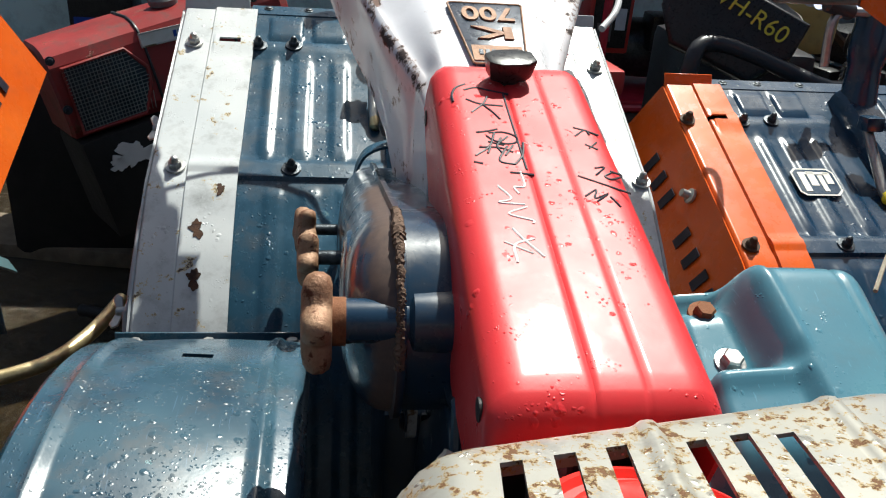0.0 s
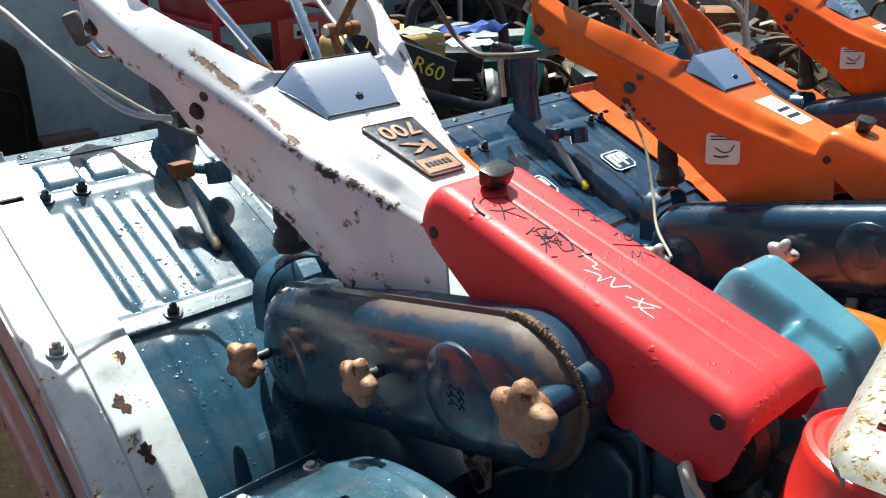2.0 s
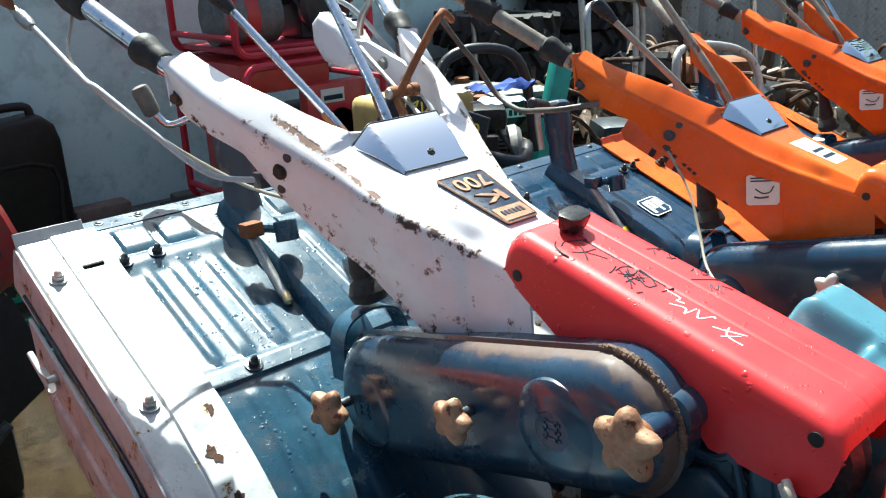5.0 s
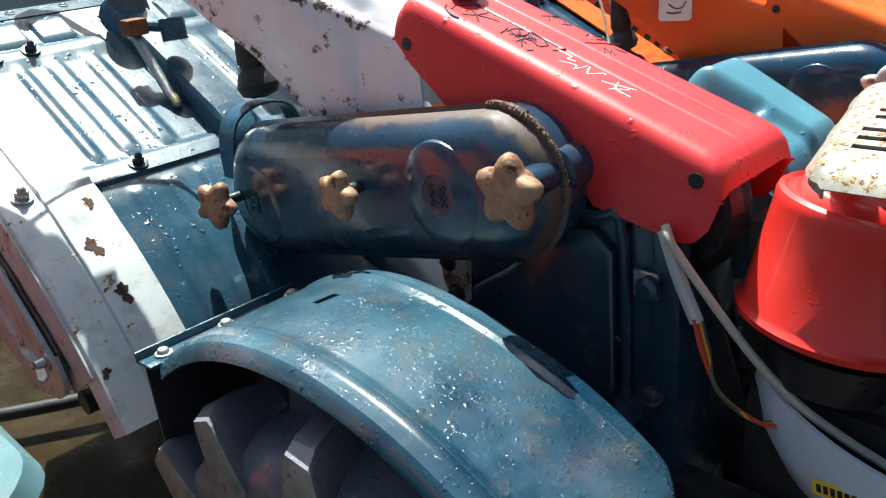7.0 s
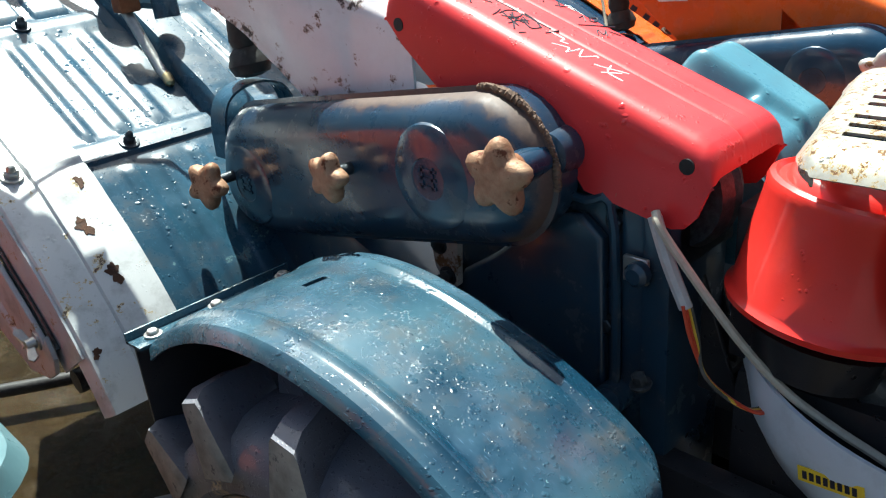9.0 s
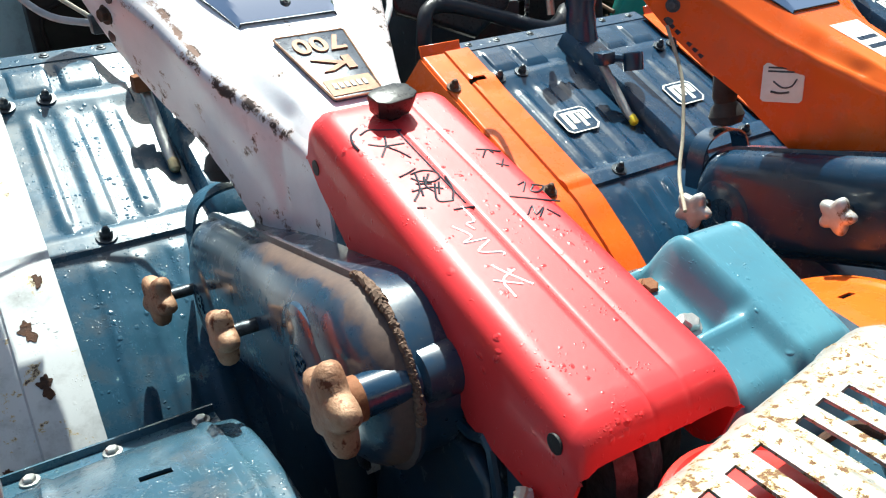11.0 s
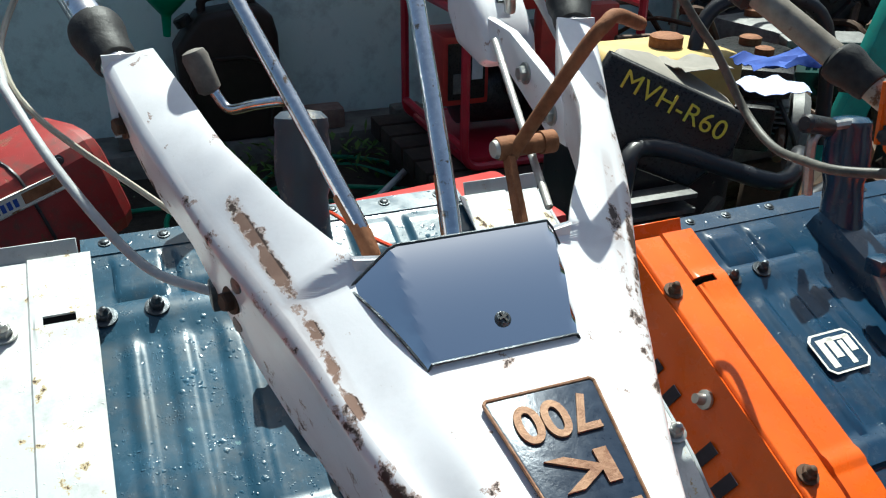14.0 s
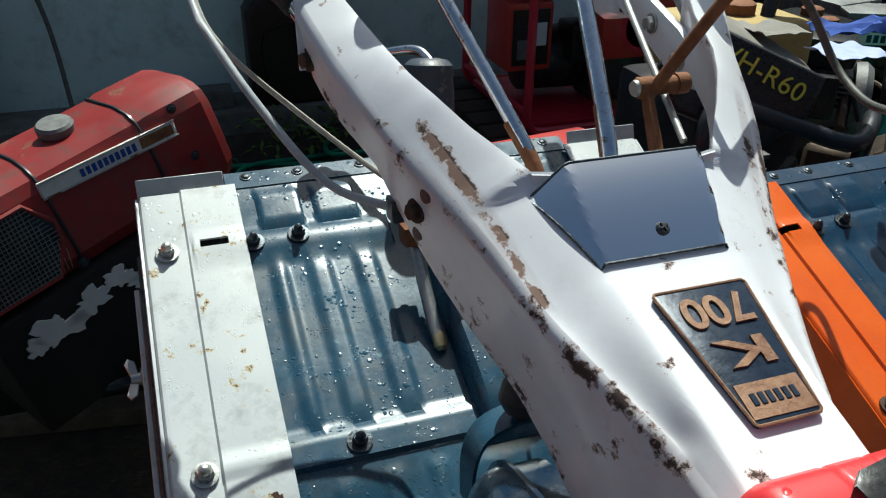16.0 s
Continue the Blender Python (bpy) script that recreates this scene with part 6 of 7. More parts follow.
part("label_plate", box(.02, .12, -.239, -.234, .385, .435, .002), STICKER, rc)
part("label_bar", box(.03, .11, -.241, -.238, .395, .412, .001), BADGE, rc)
part("red_tank", box(-.27, .10, -.20, .20, .44, .555, .035), RED_OLD, gen)
gen2 = thing("generator", "old generator stacked on another in a crimson pipe frame", "generator", pose(1.05, 2.63, .765))
cage(gen2, -.275, .275, -.23, .23, .014, .56)
part("bed", box(-.26, .26, -.20, .2, .02, .04, .004), RED_PIPE, gen2)
al = part("alternator", lathe([(0, .05), (.01, .095), (.06, .100), (.065, .103), (.115, .103), (.12, .100), (.24, .098), (.25, .06)], (-.26, -.03, .135), (1, 0, 0), 32), GREY_DULL, gen2, "grey ribbed alternator")
part("red_band", lathe([(0, .1045), (.05, .1045)], (-.165, -.03, .135), (1, 0, 0), 32), RED_OLD, al)
cb = part("control_box", box(-.26, -.05, -.02, .18, .215, .375, .01), RED_OLD, gen2)
part("label_plate", box(-.13, -.08, -.024, -.019, .25, .33, .002), STICKER, cb)
part("label_bar", box(-.125, -.085, -.026, -.023, .30, .32, .001), BADGE, cb)
small_engine(gen2, (.15, -.03, .04), BLACK_PAINT, BLACK_PAINT, BLACK_PAINT, .85)
part("carburettor", box(.02, .10, -.16, -.06, .22, .32, .015), BOLT_DARK, gen2)
for k in range(3):
    part("hose", tube([(.0 + k * .05, -.12, .20), (.02 + k * .06, -.18, .26), (.10 + k * .04, -.17, .33), (.14 + k * .03, -.10, .34)], .007, 8), RUBBER, gen2)
part("red_tank", box(-.12, .24, -.14, .16, .345, .50, .035), RED_OLD, gen2, "faded red fuel tank")

# plate compactor with its dark belt guard
pc = thing("plate_compactor", "black and yellow plate compactor with paper and rag on it", "plate compactor", Matrix.Identity(4))
L, Rr = Vector((.640, 1.352, .752)), Vector((.757, 1.266, .686))
ex = (Rr - L).normalized()
ey = Vector((.20, .25, .95))
pm = basis((L + Rr) / 2, ex, ey)
part("belt_guard", prism([(-.135, .035), (.115, .05), (.125, -.02), (.09, -.10), (-.08, -.125), (-.14, -.07)], -.07, -.004, 'z', .012, 3, pm), PLASTIC_BLACK, pc, "black belt guard")
part("top_panel", prism([(-.120, .022), (.105, .022), (.120, .07), (.10, .13), (.02, .165), (-.07, .15), (-.120, .08)], -.02, .018, 'z', .016, 4, basis((L + Rr) / 2 + Vector((0, 0, .012)), ex, Vector((.62, .76, -.02)))), DUSTY, pc, "dusty pale top panel")
part("model_number", text_mesh("MVH-R60", .046, .0012, pm @ Matrix.Translation((0, .004, .0005)), 1.04, .0), YELLOW_PRINT, pc, "yellow model number")
part("engine", box(.68, .95, 1.42, 1.72, .28, .62, .03), BLACK_PAINT, pc)
for k in range(7):
    part("fin", box(.67, .82, 1.36, 1.41, .34 + k * .03, .35 + k * .03, .002), GREY_DULL, pc)
part("fuel_tank", box(.78, 1.08, 1.58, 1.80, .58, .715, .035, 3), YELLOW_DUSTY, pc, "dusty yellow fuel tank")
part("filler_cap", lathe([(0, .035), (.022, .035), (.026, .028)], (.944, 1.687, .715), (0, 0, 1), 18), RUST, pc)
part("base_plate", box(.60, 1.02, 1.22, 1.78, .0, .10, .03), BLACK_PAINT, pc)
part("pulley", lathe([(0, .06), (.02, .06), (.024, .03)], (.84, 1.26, .40), (.3, -1, 0), 22), RUST, pc)
for pts in ([(.62, 1.30, .30), (.60, 1.28, .60), (.66, 1.30, .66), (.86, 1.22, .60), (.98, 1.30, .60), (1.0, 1.34, .36)],
            [(.96, 1.62, .60), (1.02, 1.66, .78), (1.14, 1.62, .82), (1.26, 1.58, .76), (1.30, 1.56, .50)],
            [(.84, 1.24, .30), (.82, 1.20, .46), (.88, 1.18, .56), (1.0, 1.22, .58)]):
    part("frame_pipe", tube(pts, .016, 10, 6), BLACK_PAINT, pc)
part("hose", tube([(.74, 1.30, .30), (.70, 1.26, .42), (.73, 1.24, .52), (.80, 1.28, .55)], .012, 8), RUBBER, pc)
random.seed(11)


def crumpled(name, c, sx, sy, mat, label, cat, h=.012):
    g = []
    for i in range(9):
        g.append([Vector((c[0] + sx * (i / 8 - .5), c[1] + sy * (j / 8 - .5), c[2] + h * noise.noise((i * .4 + c[0] * 9, j * .4, 3.1)))) for j in range(9)])
    ob = part(name, sheet(g, .0012), mat, None)
    return tagged(ob, label, cat)


crumpled("paper_sheet", (.80, 1.40, .762), .10, .09, DUSTY, "dusty crumpled paper on the compactor", "paper")
crumpled("rag", (1.02, 1.42, .745), .20, .07, CLOTH_BLUE, "crumpled blue rag on the compactor", "rag", .03)
crumpled("paper_sheet", (.90, 1.32, .735), .10, .10, PAPER_BLUE, "crumpled pale blue wrapping on the compactor", "paper", .012)

# red engine hood lying behind
hood = thing("engine_hood", "faded red engine with mesh grille and a peeling maker's strip", "engine", Matrix.Identity(4))
A0, B0 = Vector((-.68, 1.47, .45)), Vector((-.21, 1.74, .575))
hu = (B0 - A0).normalized()
hn = Vector((.48, -.86, .15)).normalized()
hm = basis((A0 + B0) / 2, hu, -hn)
ln = (B0 - A0).length / 2
bm = bmesh.new()
sec = [(-.098, -.085), (-.113, -.060), (-.115, .0), (-.113, .062), (-.104, .082), (-.085, .095), (-.05, .104), (.05, .109), (.09, .094), (.11, .04), (.11, -.085)]
rings = []
for u, k in ((-ln + .030, .92), (-ln + .036, .98), (-ln * .4, 1), (ln * .48, 1.0), (ln * .52, 1.03), (ln - .030, 1.02), (ln - .012, .95), (ln - .006, .86)):
    rings.append([hm @ Vector((u, v * k, w * k)) for v, w in sec])
part("hood", loft(rings), RED_HOOD, hood, "faded red hood", angle=22)
gr = [(-.228, -.072), (-.100, -.074), (-.072, -.020), (-.068, .012), (-.100, .058), (-.222, .056)]
part("grille", prism(gr, -.120, -.106, 'y', .002, 1, hm), BOLT_DARK, hood, "dark mesh grille")
part("grille_rim", tube([hm @ Vector((u, -.119, w)) for u, w in gr], .0045, 8, 0, True), RED_HOOD, hood)
mesh_w = bmesh.new()
for k in range(22):
    u = -.222 + k * .0068
    add_tube(mesh_w, [hm @ Vector((u, -.1215, -.070)), hm @ Vector((u + .006, -.1215, .054 if k < 17 else .054 - .018 * (k - 16)))], .0009, 4, 0)
for k in range(17):
    w = -.068 + k * .0073
    add_tube(mesh_w, [hm @ Vector((-.224, -.1222, w)), hm @ Vector((-.104 + .034 * max(0, 1 - abs(w + .006) / .07), -.1222, w))], .0009, 4, 0)
tagged(part("wire_mesh", mesh_w, STEEL, hood), kind="stuff")
sm = hm @ Matrix.Translation((.066, 0, .055)) @ Matrix.Rotation(radians(3.5), 4, 'Y')
st = part("maker_strip", box(-.130, .118, -.121, -.110, -.013, .013, .002, 1, sm), STICKER, hood, "peeling pale maker's strip")
part("strip_lip", box(-.131, .119, -.1225, -.1195, .0115, .0145, .0005, 1, sm), GALV, st)
part("strip_lip", box(-.131, .119, -.1225, -.1195, -.0145, -.0115, .0005, 1, sm), GALV, st)
part("bare_patch", box(.048, .112, -.1222, -.1195, -.009, .009, .001, 1, sm), RUST, st, "rust where the print has peeled off")
for k in range(10):
    part("maker_bar", box(-.062 + k * .0105, -.0555 + k * .0105, -.1225, -.1195, -.007, .006, 0, 1, sm), CLOTH_BLUE, st)
for uu in (.128, -.058):
    part("seam", tube([hm @ Vector((uu, v * 1.012, w * 1.012)) for v, w in sec[:8]], .0032, 6, 0), BLACK_PAINT, hood)
part("filler_cap", lathe([(0, .024), (.005, .030), (.017, .031), (.022, .027), (.023, .008)], hm @ Vector((.030, -.030, .104)), (-.10, -.16, 1), 26), GREY_DULL, hood)
for u, w in ((-.236, .076), (.192, .078), (.196, -.015), (-.06, -.075), (-.24, -.02)):
    part("bolt", hexbolt(hm @ Vector((u, -.116, w)), hn, .006, .005, .009), BOLT_DARK, hood)
# engine block, widened so its black stands in for shaded ground behind
part("block", box(-.86, -.24, 1.70, 2.06, -.04, .40, .04), GREASE, hood, "oily black engine block")
part("bracket", tube([(-.55, 1.44, .26), (-.40, 1.43, .22), (-.30, 1.44, .28)], .012, 8), BOLT_DARK, hood)

random.seed(9)
for u, w, r in ((-.150, -.142, .042), (-.085, -.135, .036), (-.025, -.125, .030), (-.190, -.150, .022), (.010, -.150, .024)):
    N_ = 36
    ph = [random.uniform(0, 6.28) for _ in range(4)]
    bm = bmesh.new()
    vs = []
    for k in range(N_):
        a = 2 * math.pi * k / N_
        q = r * (.75 + .2 * math.sin(2 * a + ph[0]) + .16 * math.sin(3 * a + ph[1]) + .12 * math.sin(6 * a + ph[2]) + .10 * math.sin(11 * a + ph[3]))
        vs.append((u + q * 1.25 * math.cos(a), w + q * .75 * math.sin(a)))
    add_prism(bm, vs, -.134, -.128, 'y', 0, 1, hm)
    part("peeling_paint", bm, PAPER, hood, "pale flaking paint on the black casting", flat=True)
part("casting", box(-.245, .17, -.130, .10, -.30, -.088, .015, 2, hm), GREASE, hood, "oily black engine casting")

# jerrycan and funnel on the ledge
jc = thing("jerrycan", "dark brown plastic jerrycan against the wall", "jerrycan", pose(.215, 3.16, .12))
part("body", prism([(-.17, 0), (.17, 0), (.172, .36), (.158, .42), (.12, .455), (.10, .46), (-.085, .44), (-.15, .36), (-.172, .33)], -.075, .075, 'y', .022, 3), PLASTIC_BROWN, jc)
part("handle", tube([(-.07, 0, .44), (-.05, 0, .485), (.08, 0, .49), (.10, 0, .45)], .016, 10, 4), PLASTIC_BROWN, jc)
part("rib", tube([(-.12, -.08, .05), (-.12, -.08, .27), (.12, -.08, .27), (.12, -.08, .05)], .008, 6, 3), PLASTIC_BROWN, jc)
part("cap", lathe([(0, .03), (.025, .03), (.03, .024)], (-.125, 0, .40), (-.5, 0, 1), 18), PLASTIC_BLACK, jc)
fu = part("funnel", lathe([(0, .012), (.07, .016), (.075, .022), (.13, .07), (.155, .074), (.155, .070), (.13, .064), (.08, .018), (.0, .009)], (.025, 3.10, .50), (.08, -.12, 1), 24), PLASTIC_GREEN, None)
tagged(fu, "bright green plastic funnel hung by the jerrycan", "funnel")

# stones and timber by the wall
for x, y, sx, sy, sz, mt, lb in ((.50, 3.15, .22, .10, .075, BRICK, "old purple-brown brick on the ledge"), (-.10, 3.15, .16, .09, .07, CONCRETE, "grey stone on the ledge"),
                                 (.86, 3.14, .12, .09, .05, CONCRETE, "grey stone on the ledge")):
    tagged(part("brick", box(x - sx / 2, x + sx / 2, y - sy / 2, y + sy / 2, .12, .12 + sz, .014), mt, None), lb, "brick")
tagged(part("plank", box(-.62, .22, -.01, .17, -.04, .002, .006, 2, Matrix.Translation((-.60, 1.68, 0)) @ Matrix.Rotation(radians(-9), 4, 'Z')), WOOD, None), "wet timber plank lying on the muddy ground", "plank")

# coiled garden hose
bm = bmesh.new()
pts = []
for k in range(90):
    a = k * .42
    r = .17 + .05 * math.sin(k * .37) + .02 * math.sin(k * 1.7)
    pts.append((.30 + r * 1.7 * math.cos(a) + .05 * math.sin(k * .11), 2.45 + r * 1.2 * math.sin(a), -.015 + .02 * (k % 15) / 5 + .01 * math.sin(k)))
add_tube(bm, pts, .0075, 6, 2)
tagged(part("garden_hose", bm, HOSE, None), "tangled green garden hose on the ground", "hose")
bm = tube([(.75, 2.84, .0), (.54, 3.0, .02), (.26, 2.88, .0), (-.03, 2.80, .02), (-.07, 2.66, .0), (.04, 2.60, .02), (.24, 2.70, .03), (.46, 2.66, .0), (.68, 2.76, .03), (.72, 2.95, .02), (.50, 3.04, .04), (.30, 2.98, .02), (.26, 2.80, .03), (.48, 2.78, .03), (.80, 2.70, .0)], .0085, 8)
tagged(part("garden_hose", bm, HOSE, None), "loose green garden hose looped by the wall", "hose")
bm = tube([(.0, 2.5, -.02), (-.3, 2.55, .0), (-.5, 2.7, .0), (-.2, 2.85, .01), (.4, 2.75, .0), (.9, 2.55, .0)], .0075, 6)
tagged(part("garden_hose", bm, HOSE, None), "length of green garden hose on the ground", "hose")
tagged(part("pipe", tube([(.48, 2.52, .02), (.85, 2.86, .10)], .012, 8, 0), PAPER, None), "thin white plastic pipe on the ground", "pipe")
tagged(part("hanging_cable", tube([(-.95, 3.28, 1.2), (-.72, 3.27, .78), (-.60, 3.22, .50), (-.55, 3.08, .20), (-.54, 2.98, .0)], .008, 8), CABLE_DARK, None), "grimy cable hanging on the wall", "cable")
bx = thing("battery_case", "black plastic case standing by the wall", "case", pose(-.95, 3.16, .12))
part("body", box(-.12, .12, -.08, .08, 0, .42, .015), PLASTIC_BLACK, bx)
part("number", text_mesh("32", .06, .001, Matrix.Translation((.05, -.083, .30)) @ Matrix.Rotation(radians(90), 4, 'X')), CHALK, bx)
part("stripe", box(-.10, .10, -.084, -.079, .08, .16, .002), CLOTH_BLUE, bx)

# stacks of tractor tyres
def farm_tyre(m, label):
    t = thing("tyre", label, "tyre", m, "stacked tyres")
    part("carcass", lathe([(-.075, .17), (-.08, .22), (-.07, .27), (-.02, .285), (.02, .285), (.07, .27), (.08, .22), (.075, .17), (.03, .165), (-.03, .165)], (0, 0, 0), (0, 0, 1), 40), TYRE_OLD, t)
    bm = bmesh.new()
    add_prism(bm, [(-.05, -.018), (.05, -.014), (.05, .014), (-.05, .018)], -.014, .03, 'z', .004, 1, None, .1)
    lo = part("lug", bm, TYRE_OLD, t)
    me = lo.data
    bpy.data.objects.remove(lo)
    for k in range(28):
        a = 2 * math.pi * k / 28
        s_ = 1 if k % 2 else -1
        l = new("lug", me)
        l.parent = t
        l.matrix_basis = Matrix.Rotation(a, 4, 'Z') @ Matrix.Translation((.288, 0, s_ * .035)) @ Matrix.Rotation(radians(90), 4, 'Y') @ Matrix.Rotation(s_ * radians(35), 4, 'Z')
    return t


ty = farm_tyre(pose(2.52, 2.88, .05), "weathered black lugged tyre in a stack")
random.seed(3)
for k in range(1, 5):
    copy_thing(ty, pose(2.52 + random.uniform(-.05, .05), 2.88 + random.uniform(-.03, .05), .05 + .165 * k, random.uniform(-3, 3), random.uniform(-3, 3), random.uniform(0, 90)))
for k in range(7):
    copy_thing(ty, pose(3.30 + random.uniform(-.06, .06), 3.10 + random.uniform(-.05, .05), .05 + .168 * k, random.uniform(-3, 3), random.uniform(-3, 3), random.uniform(0, 90)))
for x, y, rx, rz in ((2.62, 2.28, 82, 20), (3.1, 2.45, 70, -30), (2.15, 2.95, 80, 60)):
    copy_thing(ty, pose(x, y, .26, rx, 0, rz))

# scrap engines and frames between the tillers and the wall
random.seed(21)
for i, (x, y, z, rz, bm_, tk_, sh_, s_) in enumerate(((1.62, 2.25, .10, 20, BLACK_PAINT, PLASTIC_BLACK, BOLT_DARK, 1.2), (2.05, 1.75, .06, -35, GREY_DULL, BOLT_DARK, GREY_DULL, 1.1), (1.45, 1.95, .26, 50, GREY_DULL, PLASTIC_BLACK, GREY_DULL, .9),
                                                     (2.55, 1.85, .05, 70, GREY_DULL, RUST, BLACK_PAINT, 1.2), (2.95, 1.75, .04, 10, RUST, BOLT_DARK, RUST, 1.2), (1.98, 2.55, .10, 100, BLACK_PAINT, GREY_DULL, BOLT_DARK, 1.2),
                                                     (3.35, 2.2, .05, 140, BOLT_DARK, RUST, GREY_DULL, 1.3), (1.32, 2.45, .0, 200, BLACK_PAINT, BOLT_DARK, BLACK_PAINT, 1.1), (.52, 2.05, -.02, 0, BLACK_PAINT, BOLT_DARK, BLACK_PAINT, .7))):
    e = thing("scrap_engine", ("oily black", "dull grey", "dusty grey", "rust-streaked grey", "rusty brown", "greasy black", "dark rusty", "soot-black", "small greasy black")[i] + " small engine lying among scrap", "engine", pose(x, y, z, 0, 0, rz), "scrap engines")
    small_engine(e, (0, 0, 0), bm_, tk_, sh_, s_)
sf = thing("steel_frame", "sea-green steel machine frame leaning among scrap", "frame", Matrix.Identity(4))
part("upright", box(-.045, .045, -.02, .02, 0, .62, .004, 2, Matrix.Translation((1.60, 1.86, .14)) @ Matrix.Rotation(radians(17), 4, 'Y')), GREEN, sf)
part("upright", box(-.045, .045, -.02, .02, 0, .62, .004, 2, Matrix.Translation((1.86, 2.06, .10)) @ Matrix.Rotation(radians(15), 4, 'Y')), GREEN, sf)
part("cross_plate", box(1.30, 1.62, 1.60, 1.64, .04, .30, .006), GREEN, sf)
part("box_frame", box(.78, .98, 1.06, 1.16, .20, .34, .006), GREEN, sf)
bt = thing("battery", "grimy car battery with a white label strip", "battery", pose(2.02, 2.32, .34, 0, 0, -25))
part("case", box(-.14, .14, -.08, .08, 0, .16, .008), PLASTIC_BLACK, bt)
part("lid", box(-.142, .142, -.082, .082, .155, .18, .006), GREY_DULL, bt)
lb = part("label_strip", box(-.10, .10, -.0845, -.0805, .08, .12, .001), PAPER, bt)
bars = bmesh.new()
for k in range(6):
    add_box(bars, -.07 + k * .022, -.055 + k * .022, -.086, -.084, .088, .112)
part("label_bars", bars, BADGE, lb)
for k, (pts, mt, lbx) in enumerate((([(2.2, 2.0, .1), (2.15, 2.05, .75), (2.25, 2.1, .86), (2.55, 2.15, .86), (2.66, 2.15, .76), (2.6, 2.1, .1)], STEEL, "grey bent pipe handle standing among scrap"),
                                    ([(2.45, 2.25, .1), (2.42, 2.3, .8), (2.5, 2.35, .9), (2.85, 2.4, .9), (2.95, 2.4, .8), (2.9, 2.35, .2)], GALV, "grey pipe loop standing among scrap"),
                                    ([(1.75, 2.75, .2), (1.78, 2.8, 1.02), (1.88, 2.8, 1.10), (2.12, 2.8, 1.08), (2.22, 2.8, .98), (2.2, 2.75, .2)], STEEL, "grey bent pipe handle by the wall"),
                                    ([(2.0, 1.45, .3), (1.95, 1.5, .66), (2.05, 1.52, .74), (2.35, 1.5, .70), (2.42, 1.45, .60), (2.40, 1.40, .35)], GALV, "pale bent pipe loop among scrap"),
                                    ([(3.0, 1.75, .3), (2.95, 1.8, .98), (3.05, 1.85, 1.08), (3.35, 1.85, 1.06), (3.5, 1.8, .9), (3.55, 1.6, .6)], CHROME, "bright bent steel handle loop"))):
    tagged(part("bent_pipe", tube(pts, .0145, 10, 5), mt, None), lbx, "pipe")
bm = bmesh.new()
for k in range(150):
    x, y = random.uniform(1.3, 3.9), random.uniform(1.45, 2.9)
    a, l = random.uniform(0, 6.28), random.uniform(.12, .5)
    z0, dz = random.uniform(.02, .5), random.uniform(-.15, .25)
    add_tube(bm, [(x, y, z0), (x + l * .5 * math.cos(a), y + l * .5 * math.sin(a), z0 + dz * .7 + .03), (x + l * math.cos(a), y + l * math.sin(a), max(.0, z0 + dz))], random.uniform(.006, .016), 7, 4)
tagged(part("scrap_rods", bm, RUST_OLD, None), "heap of rusty rods and pipes", "scrap", kind="stuff")
bm = bmesh.new()
for k in range(260):
    x, y = random.uniform(1.2, 4.2), random.uniform(1.5, 2.95)
    s_ = random.uniform(.03, .11)
    m = Matrix.Translation((x, y, random.uniform(-.02, .42))) @ Euler((random.uniform(0, 6), random.uniform(0, 6), random.uniform(0, 6))).to_matrix().to_4x4()
    add_box(bm, -s_, s_, -s_ * random.uniform(.3, 1), s_ * random.uniform(.3, 1), -s_ * .3, s_ * .3, s_ * .12, 1, m)
tagged(part("scrap_pieces", bm, SCRAP, None), "heap of oily scrap castings and sheet pieces", "scrap", kind="stuff")

# a bent bar and other small things by the left tiller
tagged(part("bent_bar", tube([(-.62, .60, .335), (-.52, .64, .34), (-.44, .68, .345), (-.40, .74, .35), (-.375, .83, .355)], .010, 12, 8), BRASSY, None), "yellowed bent steel bar beside the orange tiller", "bar")
tagged(part("rubber_strap", tube([(-.62, 1.40, .0), (-.40, 1.30, .01), (-.245, 1.218, .01), (-.16, 1.172, .012), (-.04, 1.11, .02), (.05, 1.06, .05)], .013, 10), RUBBER, None), "black rubber strap on the wet ground", "strap")
pl = part("red_tray", box(.26, .60, 1.10, 1.30, .58, .63, .012, 2, Matrix.Translation((0, 0, 0)) @ Matrix.Rotation(radians(8), 4, 'Z')), RED_OLD, None)
tagged(pl, "faded red sheet-metal tray behind the tine cover", "tray")
tagged(part("tray_stand", box(.36, .42, 1.18, 1.24, -.04, .585, .005), BLACK_PAINT, None), "black post under the red tray", "post")
dr = part("drum", lathe([(0, .09), (.01, .10), (.30, .10), (.31, .09)], (.50, 1.52, .10), (.1, 0, 1), 24), GREY_DULL, None)
tagged(dr, "dull grey round canister behind the tiller", "canister")
tagged(part("canister_stand", box(.42, .60, 1.44, 1.62, -.04, .11, .01), BLACK_PAINT, None), "black block under the canister", "block")

# plants on the ledge
random.seed(8)
bm = bmesh.new()
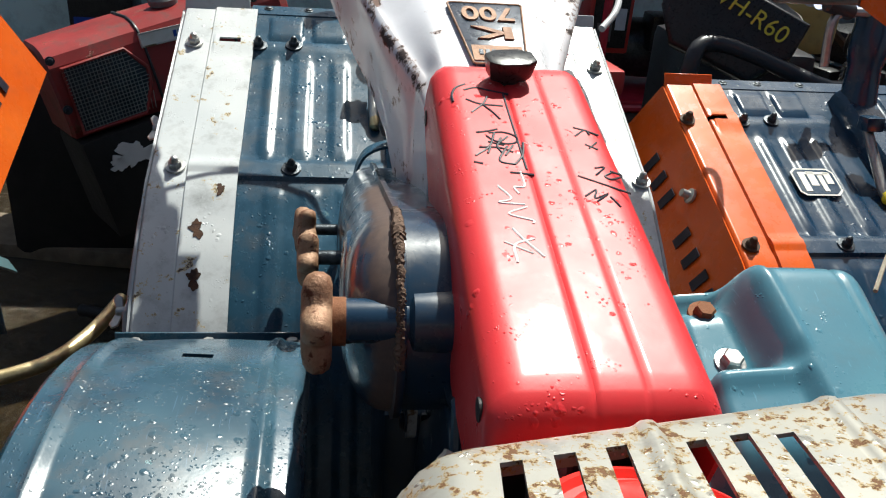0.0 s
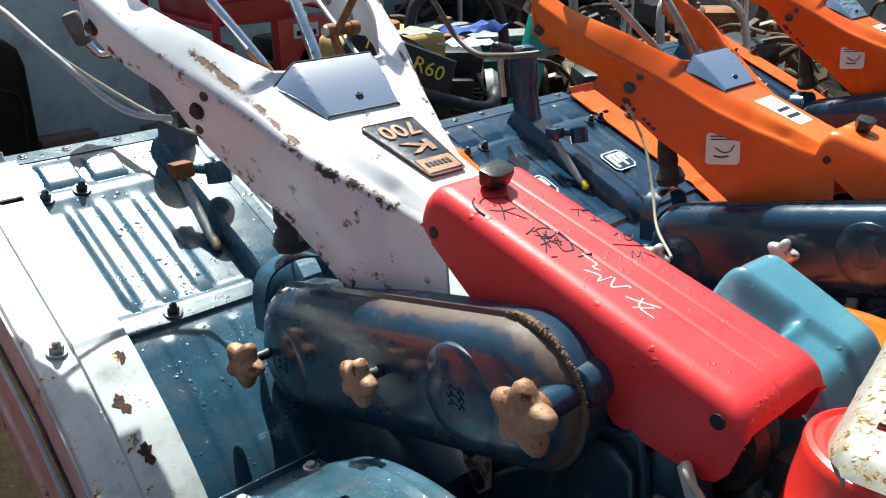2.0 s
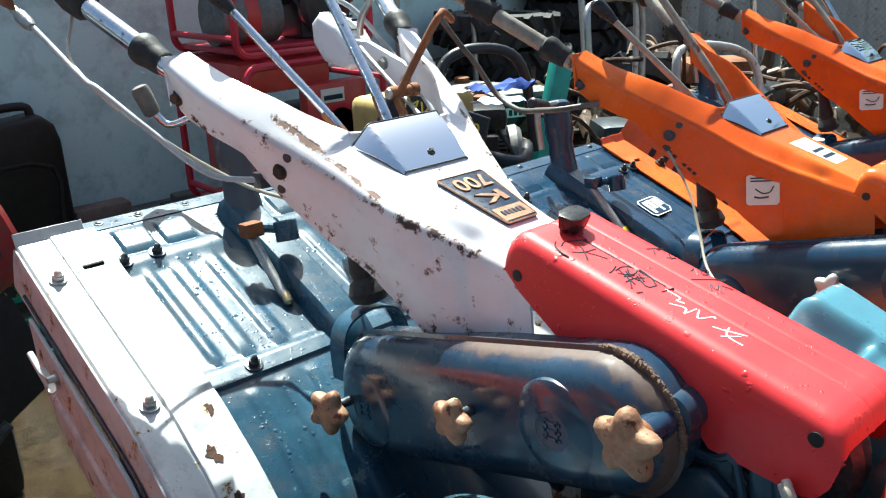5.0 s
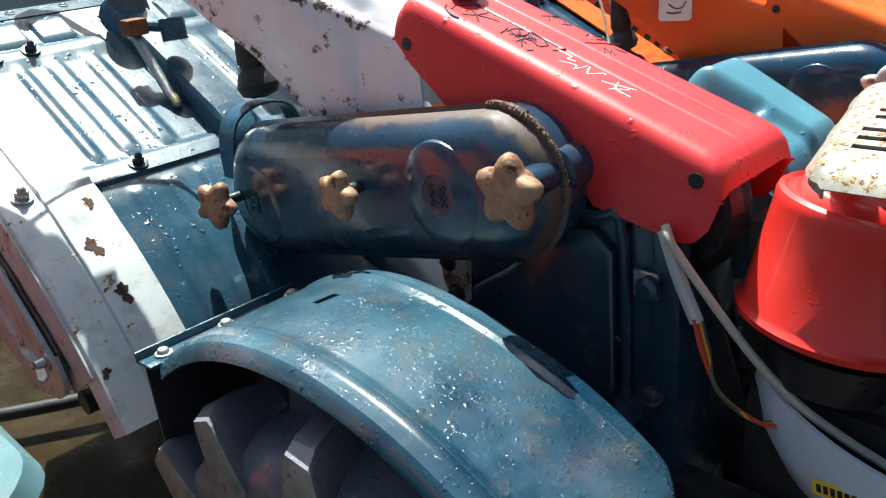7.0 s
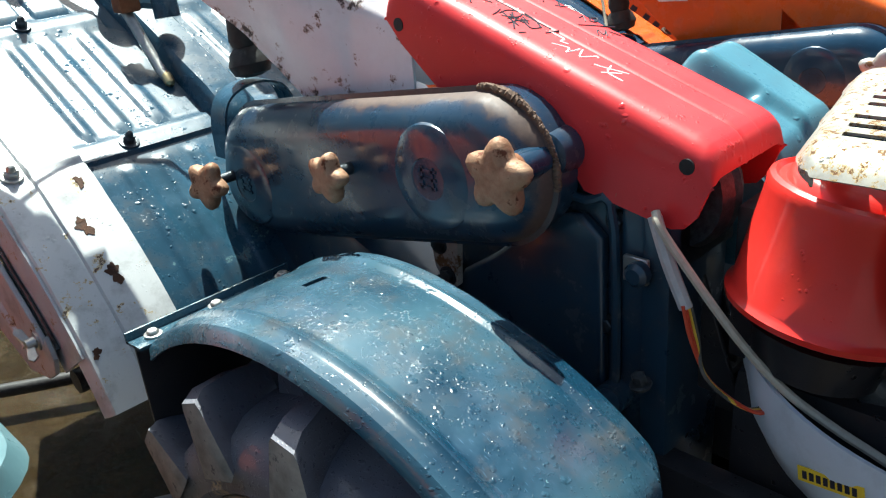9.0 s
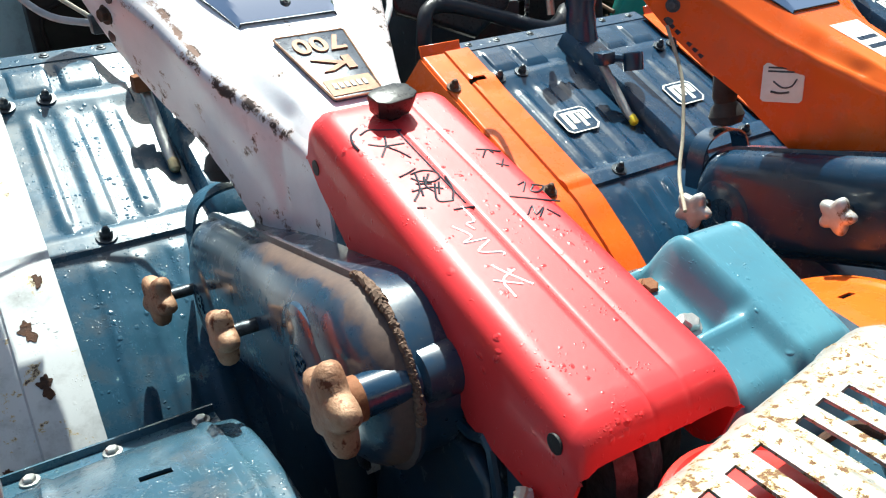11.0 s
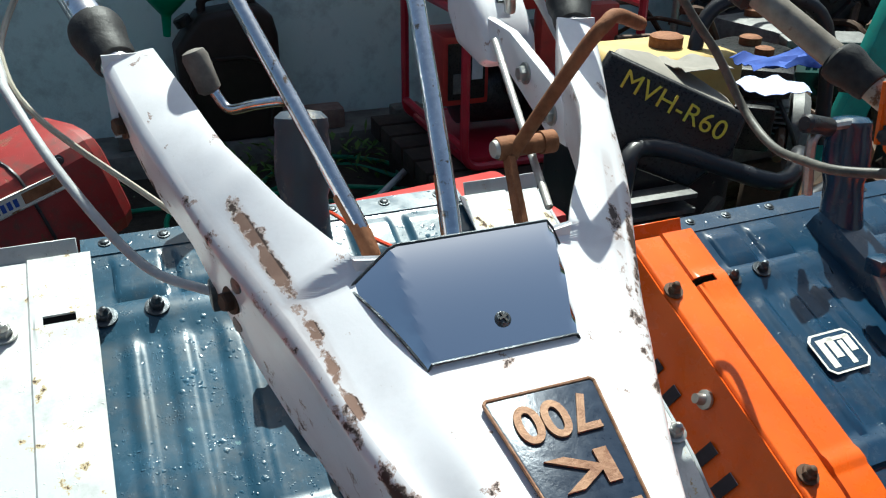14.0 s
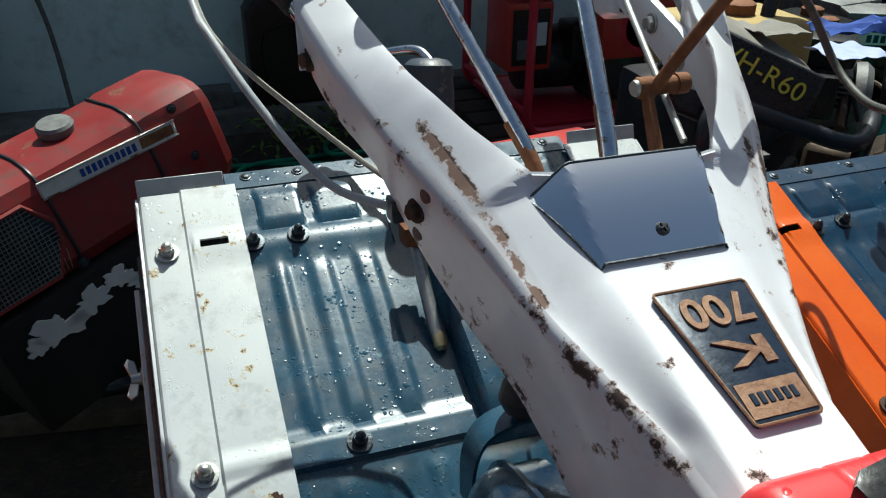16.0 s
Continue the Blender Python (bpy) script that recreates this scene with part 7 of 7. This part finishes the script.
for k in range(420):
    x, y = random.choice((random.gauss(.55, .18), random.gauss(.2, .15), random.gauss(.95, .2))), random.uniform(2.86, 3.06)
    z = random.uniform(-.02, .12)
    l, w, a, t_ = random.uniform(.03, .08), random.uniform(.004, .012), random.uniform(0, 6.28), random.uniform(.3, 1.2)
    d = Vector((math.cos(a) * math.cos(t_), math.sin(a) * math.cos(t_), math.sin(t_))) * l
    s_ = Vector((-math.sin(a), math.cos(a), 0)) * w
    p = Vector((x, y, z))
    v = [bm.verts.new(q) for q in (p, p + d * .5 + s_, p + d + Vector((0, 0, -l * .2)), p + d * .5 - s_)]
    bm.faces.new(v)
tagged(part("weeds", bm, LEAF, None, flat=True), "low green weeds along the ledge", "weeds", kind="stuff")
soil = bmesh.new()
bmesh.ops.create_grid(soil, x_segments=60, y_segments=10, size=.5)
for v in soil.verts:
    v.co = Vector((-1.5 + (v.co.x + .5) * 4.6, 2.70 + (v.co.y + .5) * .38, 0))
    v.co.z = -.035 + .07 * (v.co.y - 2.70) / .38 + .035 * noise.noise((v.co.x * 4, v.co.y * 4, 1))
tagged(part("soil_bank", soil, SOIL, None), "dark damp soil bank below the ledge", "soil", kind="structure")

# fence, hedge and trees beyond the yard
fe = thing("fence", "grey wire-net fence with tin sheets and timber posts", "fence", Matrix.Identity(4))
for k in range(7):
    u = k / 6
    p = Vector((3.35 + u * 3.2, 4.3 - u * 3.4, 0))
    part("post", tube([(p.x, p.y, -.05), (p.x + .01, p.y, 1.6 if k % 2 else 1.75)], .06 if k == 2 else .035, 10, 0), BARK, fe)
for k in range(6):
    u0, u1 = k / 6 + .01, (k + 1) / 6 - .005
    if k in (0,):
        continue
    g = []
    for i in range(25):
        u = u0 + (u1 - u0) * i / 24
        p = Vector((3.35 + u * 3.2 + .05, 4.3 - u * 3.4 + .05, 0))
        w = .008 * math.sin(i * 1.6)
        g.append([Vector((p.x + w, p.y + w, z)) for z in (-.03, .45, 1.02 + .05 * math.sin(k * 2.1))])
    bm = sheet(g, .002)
    part("tin_sheet", bm, TIN, fe)
bm = bmesh.new()
a, b = Vector((3.35, 4.3, 0)), Vector((6.55, .9, 0))
n_ = 120
for k in range(n_):
    for sgn in (1, -1):
        u = k / n_
        u2 = u + sgn * .28
        z1 = 1.5
        if u2 < 0:
            z1 = 1.5 * u / .28
            u2 = 0
        if u2 > 1:
            z1 = 1.5 * (1 - u) / .28
            u2 = 1
        p, q = a.lerp(b, u), a.lerp(b, u2)
        add_tube(bm, [p + Vector((-.02, -.02, 0)), q + Vector((-.02, -.02, z1))], .0022, 3, 0)
tagged(part("wire_net", bm, STEEL, fe), kind="stuff")


def tree(x, y, h, r, n, seed, label):
    random.seed(seed)
    t = thing("tree", label, "tree", pose(x, y, 0), "trees beyond the fence")
    part("trunk", tube([(0, 0, -.1), (.05, .02, h * .3), (-.03, .05, h * .62), (.06, .0, h * .9)], [.11, .085, .06, .02], 10, 5), BARK, t)
    limbs = bmesh.new()
    ends = []
    for k in range(9):
        a, z = random.uniform(0, 6.28), h * random.uniform(.3, .8)
        e = Vector((math.cos(a) * r * random.uniform(.5, .95), math.sin(a) * r * random.uniform(.5, .95), z + r * random.uniform(.1, .6)))
        add_tube(limbs, [(0, 0, z), e * .5 + Vector((0, 0, z * .55)), e], [.035, .022, .008], 6, 4)
        ends.append(e)
    part("limb", limbs, BARK, t)
    bm = bmesh.new()
    for k in range(n):
        c = random.choice(ends) + Vector((random.gauss(0, r * .28), random.gauss(0, r * .28), random.gauss(0, r * .24)))
        l, w = random.uniform(.06, .13), random.uniform(.02, .04)
        d = Vector((random.gauss(0, 1), random.gauss(0, 1), random.gauss(-.2, .6))).normalized()
        s_ = d.orthogonal().normalized()
        s_.rotate(Matrix.Rotation(random.uniform(0, 6.28), 3, d))
        v = [bm.verts.new(q) for q in (c, c + d * l * .5 + s_ * w, c + d * l, c + d * l * .5 - s_ * w)]
        bm.faces.new(v)
    tagged(part("crown", bm, LEAF, t, flat=True), kind="stuff")
    return t


for k, (x, y, h, r) in enumerate(((5.0, 5.0, 2.6, 1.1), (6.4, 4.0, 2.2, 1.0), (7.2, 2.6, 2.8, 1.2), (8.2, 1.2, 3.0, 1.3), (5.6, 7.0, 3.6, 1.5), (8.0, 5.4, 4.0, 1.7), (9.8, 3.2, 4.2, 1.8), (10.5, .4, 4.0, 1.8))):
    tree(x, y, h, r, 2600, 40 + k, "leafy green tree beyond the fence")
random.seed(77)
bm = bmesh.new()
for k in range(5000):
    u = random.random()
    c = Vector((4.4 + u * 4.5 + random.gauss(0, .4), 5.6 - u * 5.5 + random.gauss(0, .4), abs(random.gauss(.4, .35))))
    l, w = random.uniform(.06, .16), random.uniform(.01, .03)
    d = Vector((random.gauss(0, .6), random.gauss(0, .6), random.uniform(.2, 1))).normalized()
    s_ = d.orthogonal().normalized()
    v = [bm.verts.new(q) for q in (c, c + d * l * .5 + s_ * w, c + d * l, c + d * l * .5 - s_ * w)]
    bm.faces.new(v)
tagged(part("hedge", bm, LEAF, None, flat=True), "rough green undergrowth behind the fence", "undergrowth", kind="stuff")
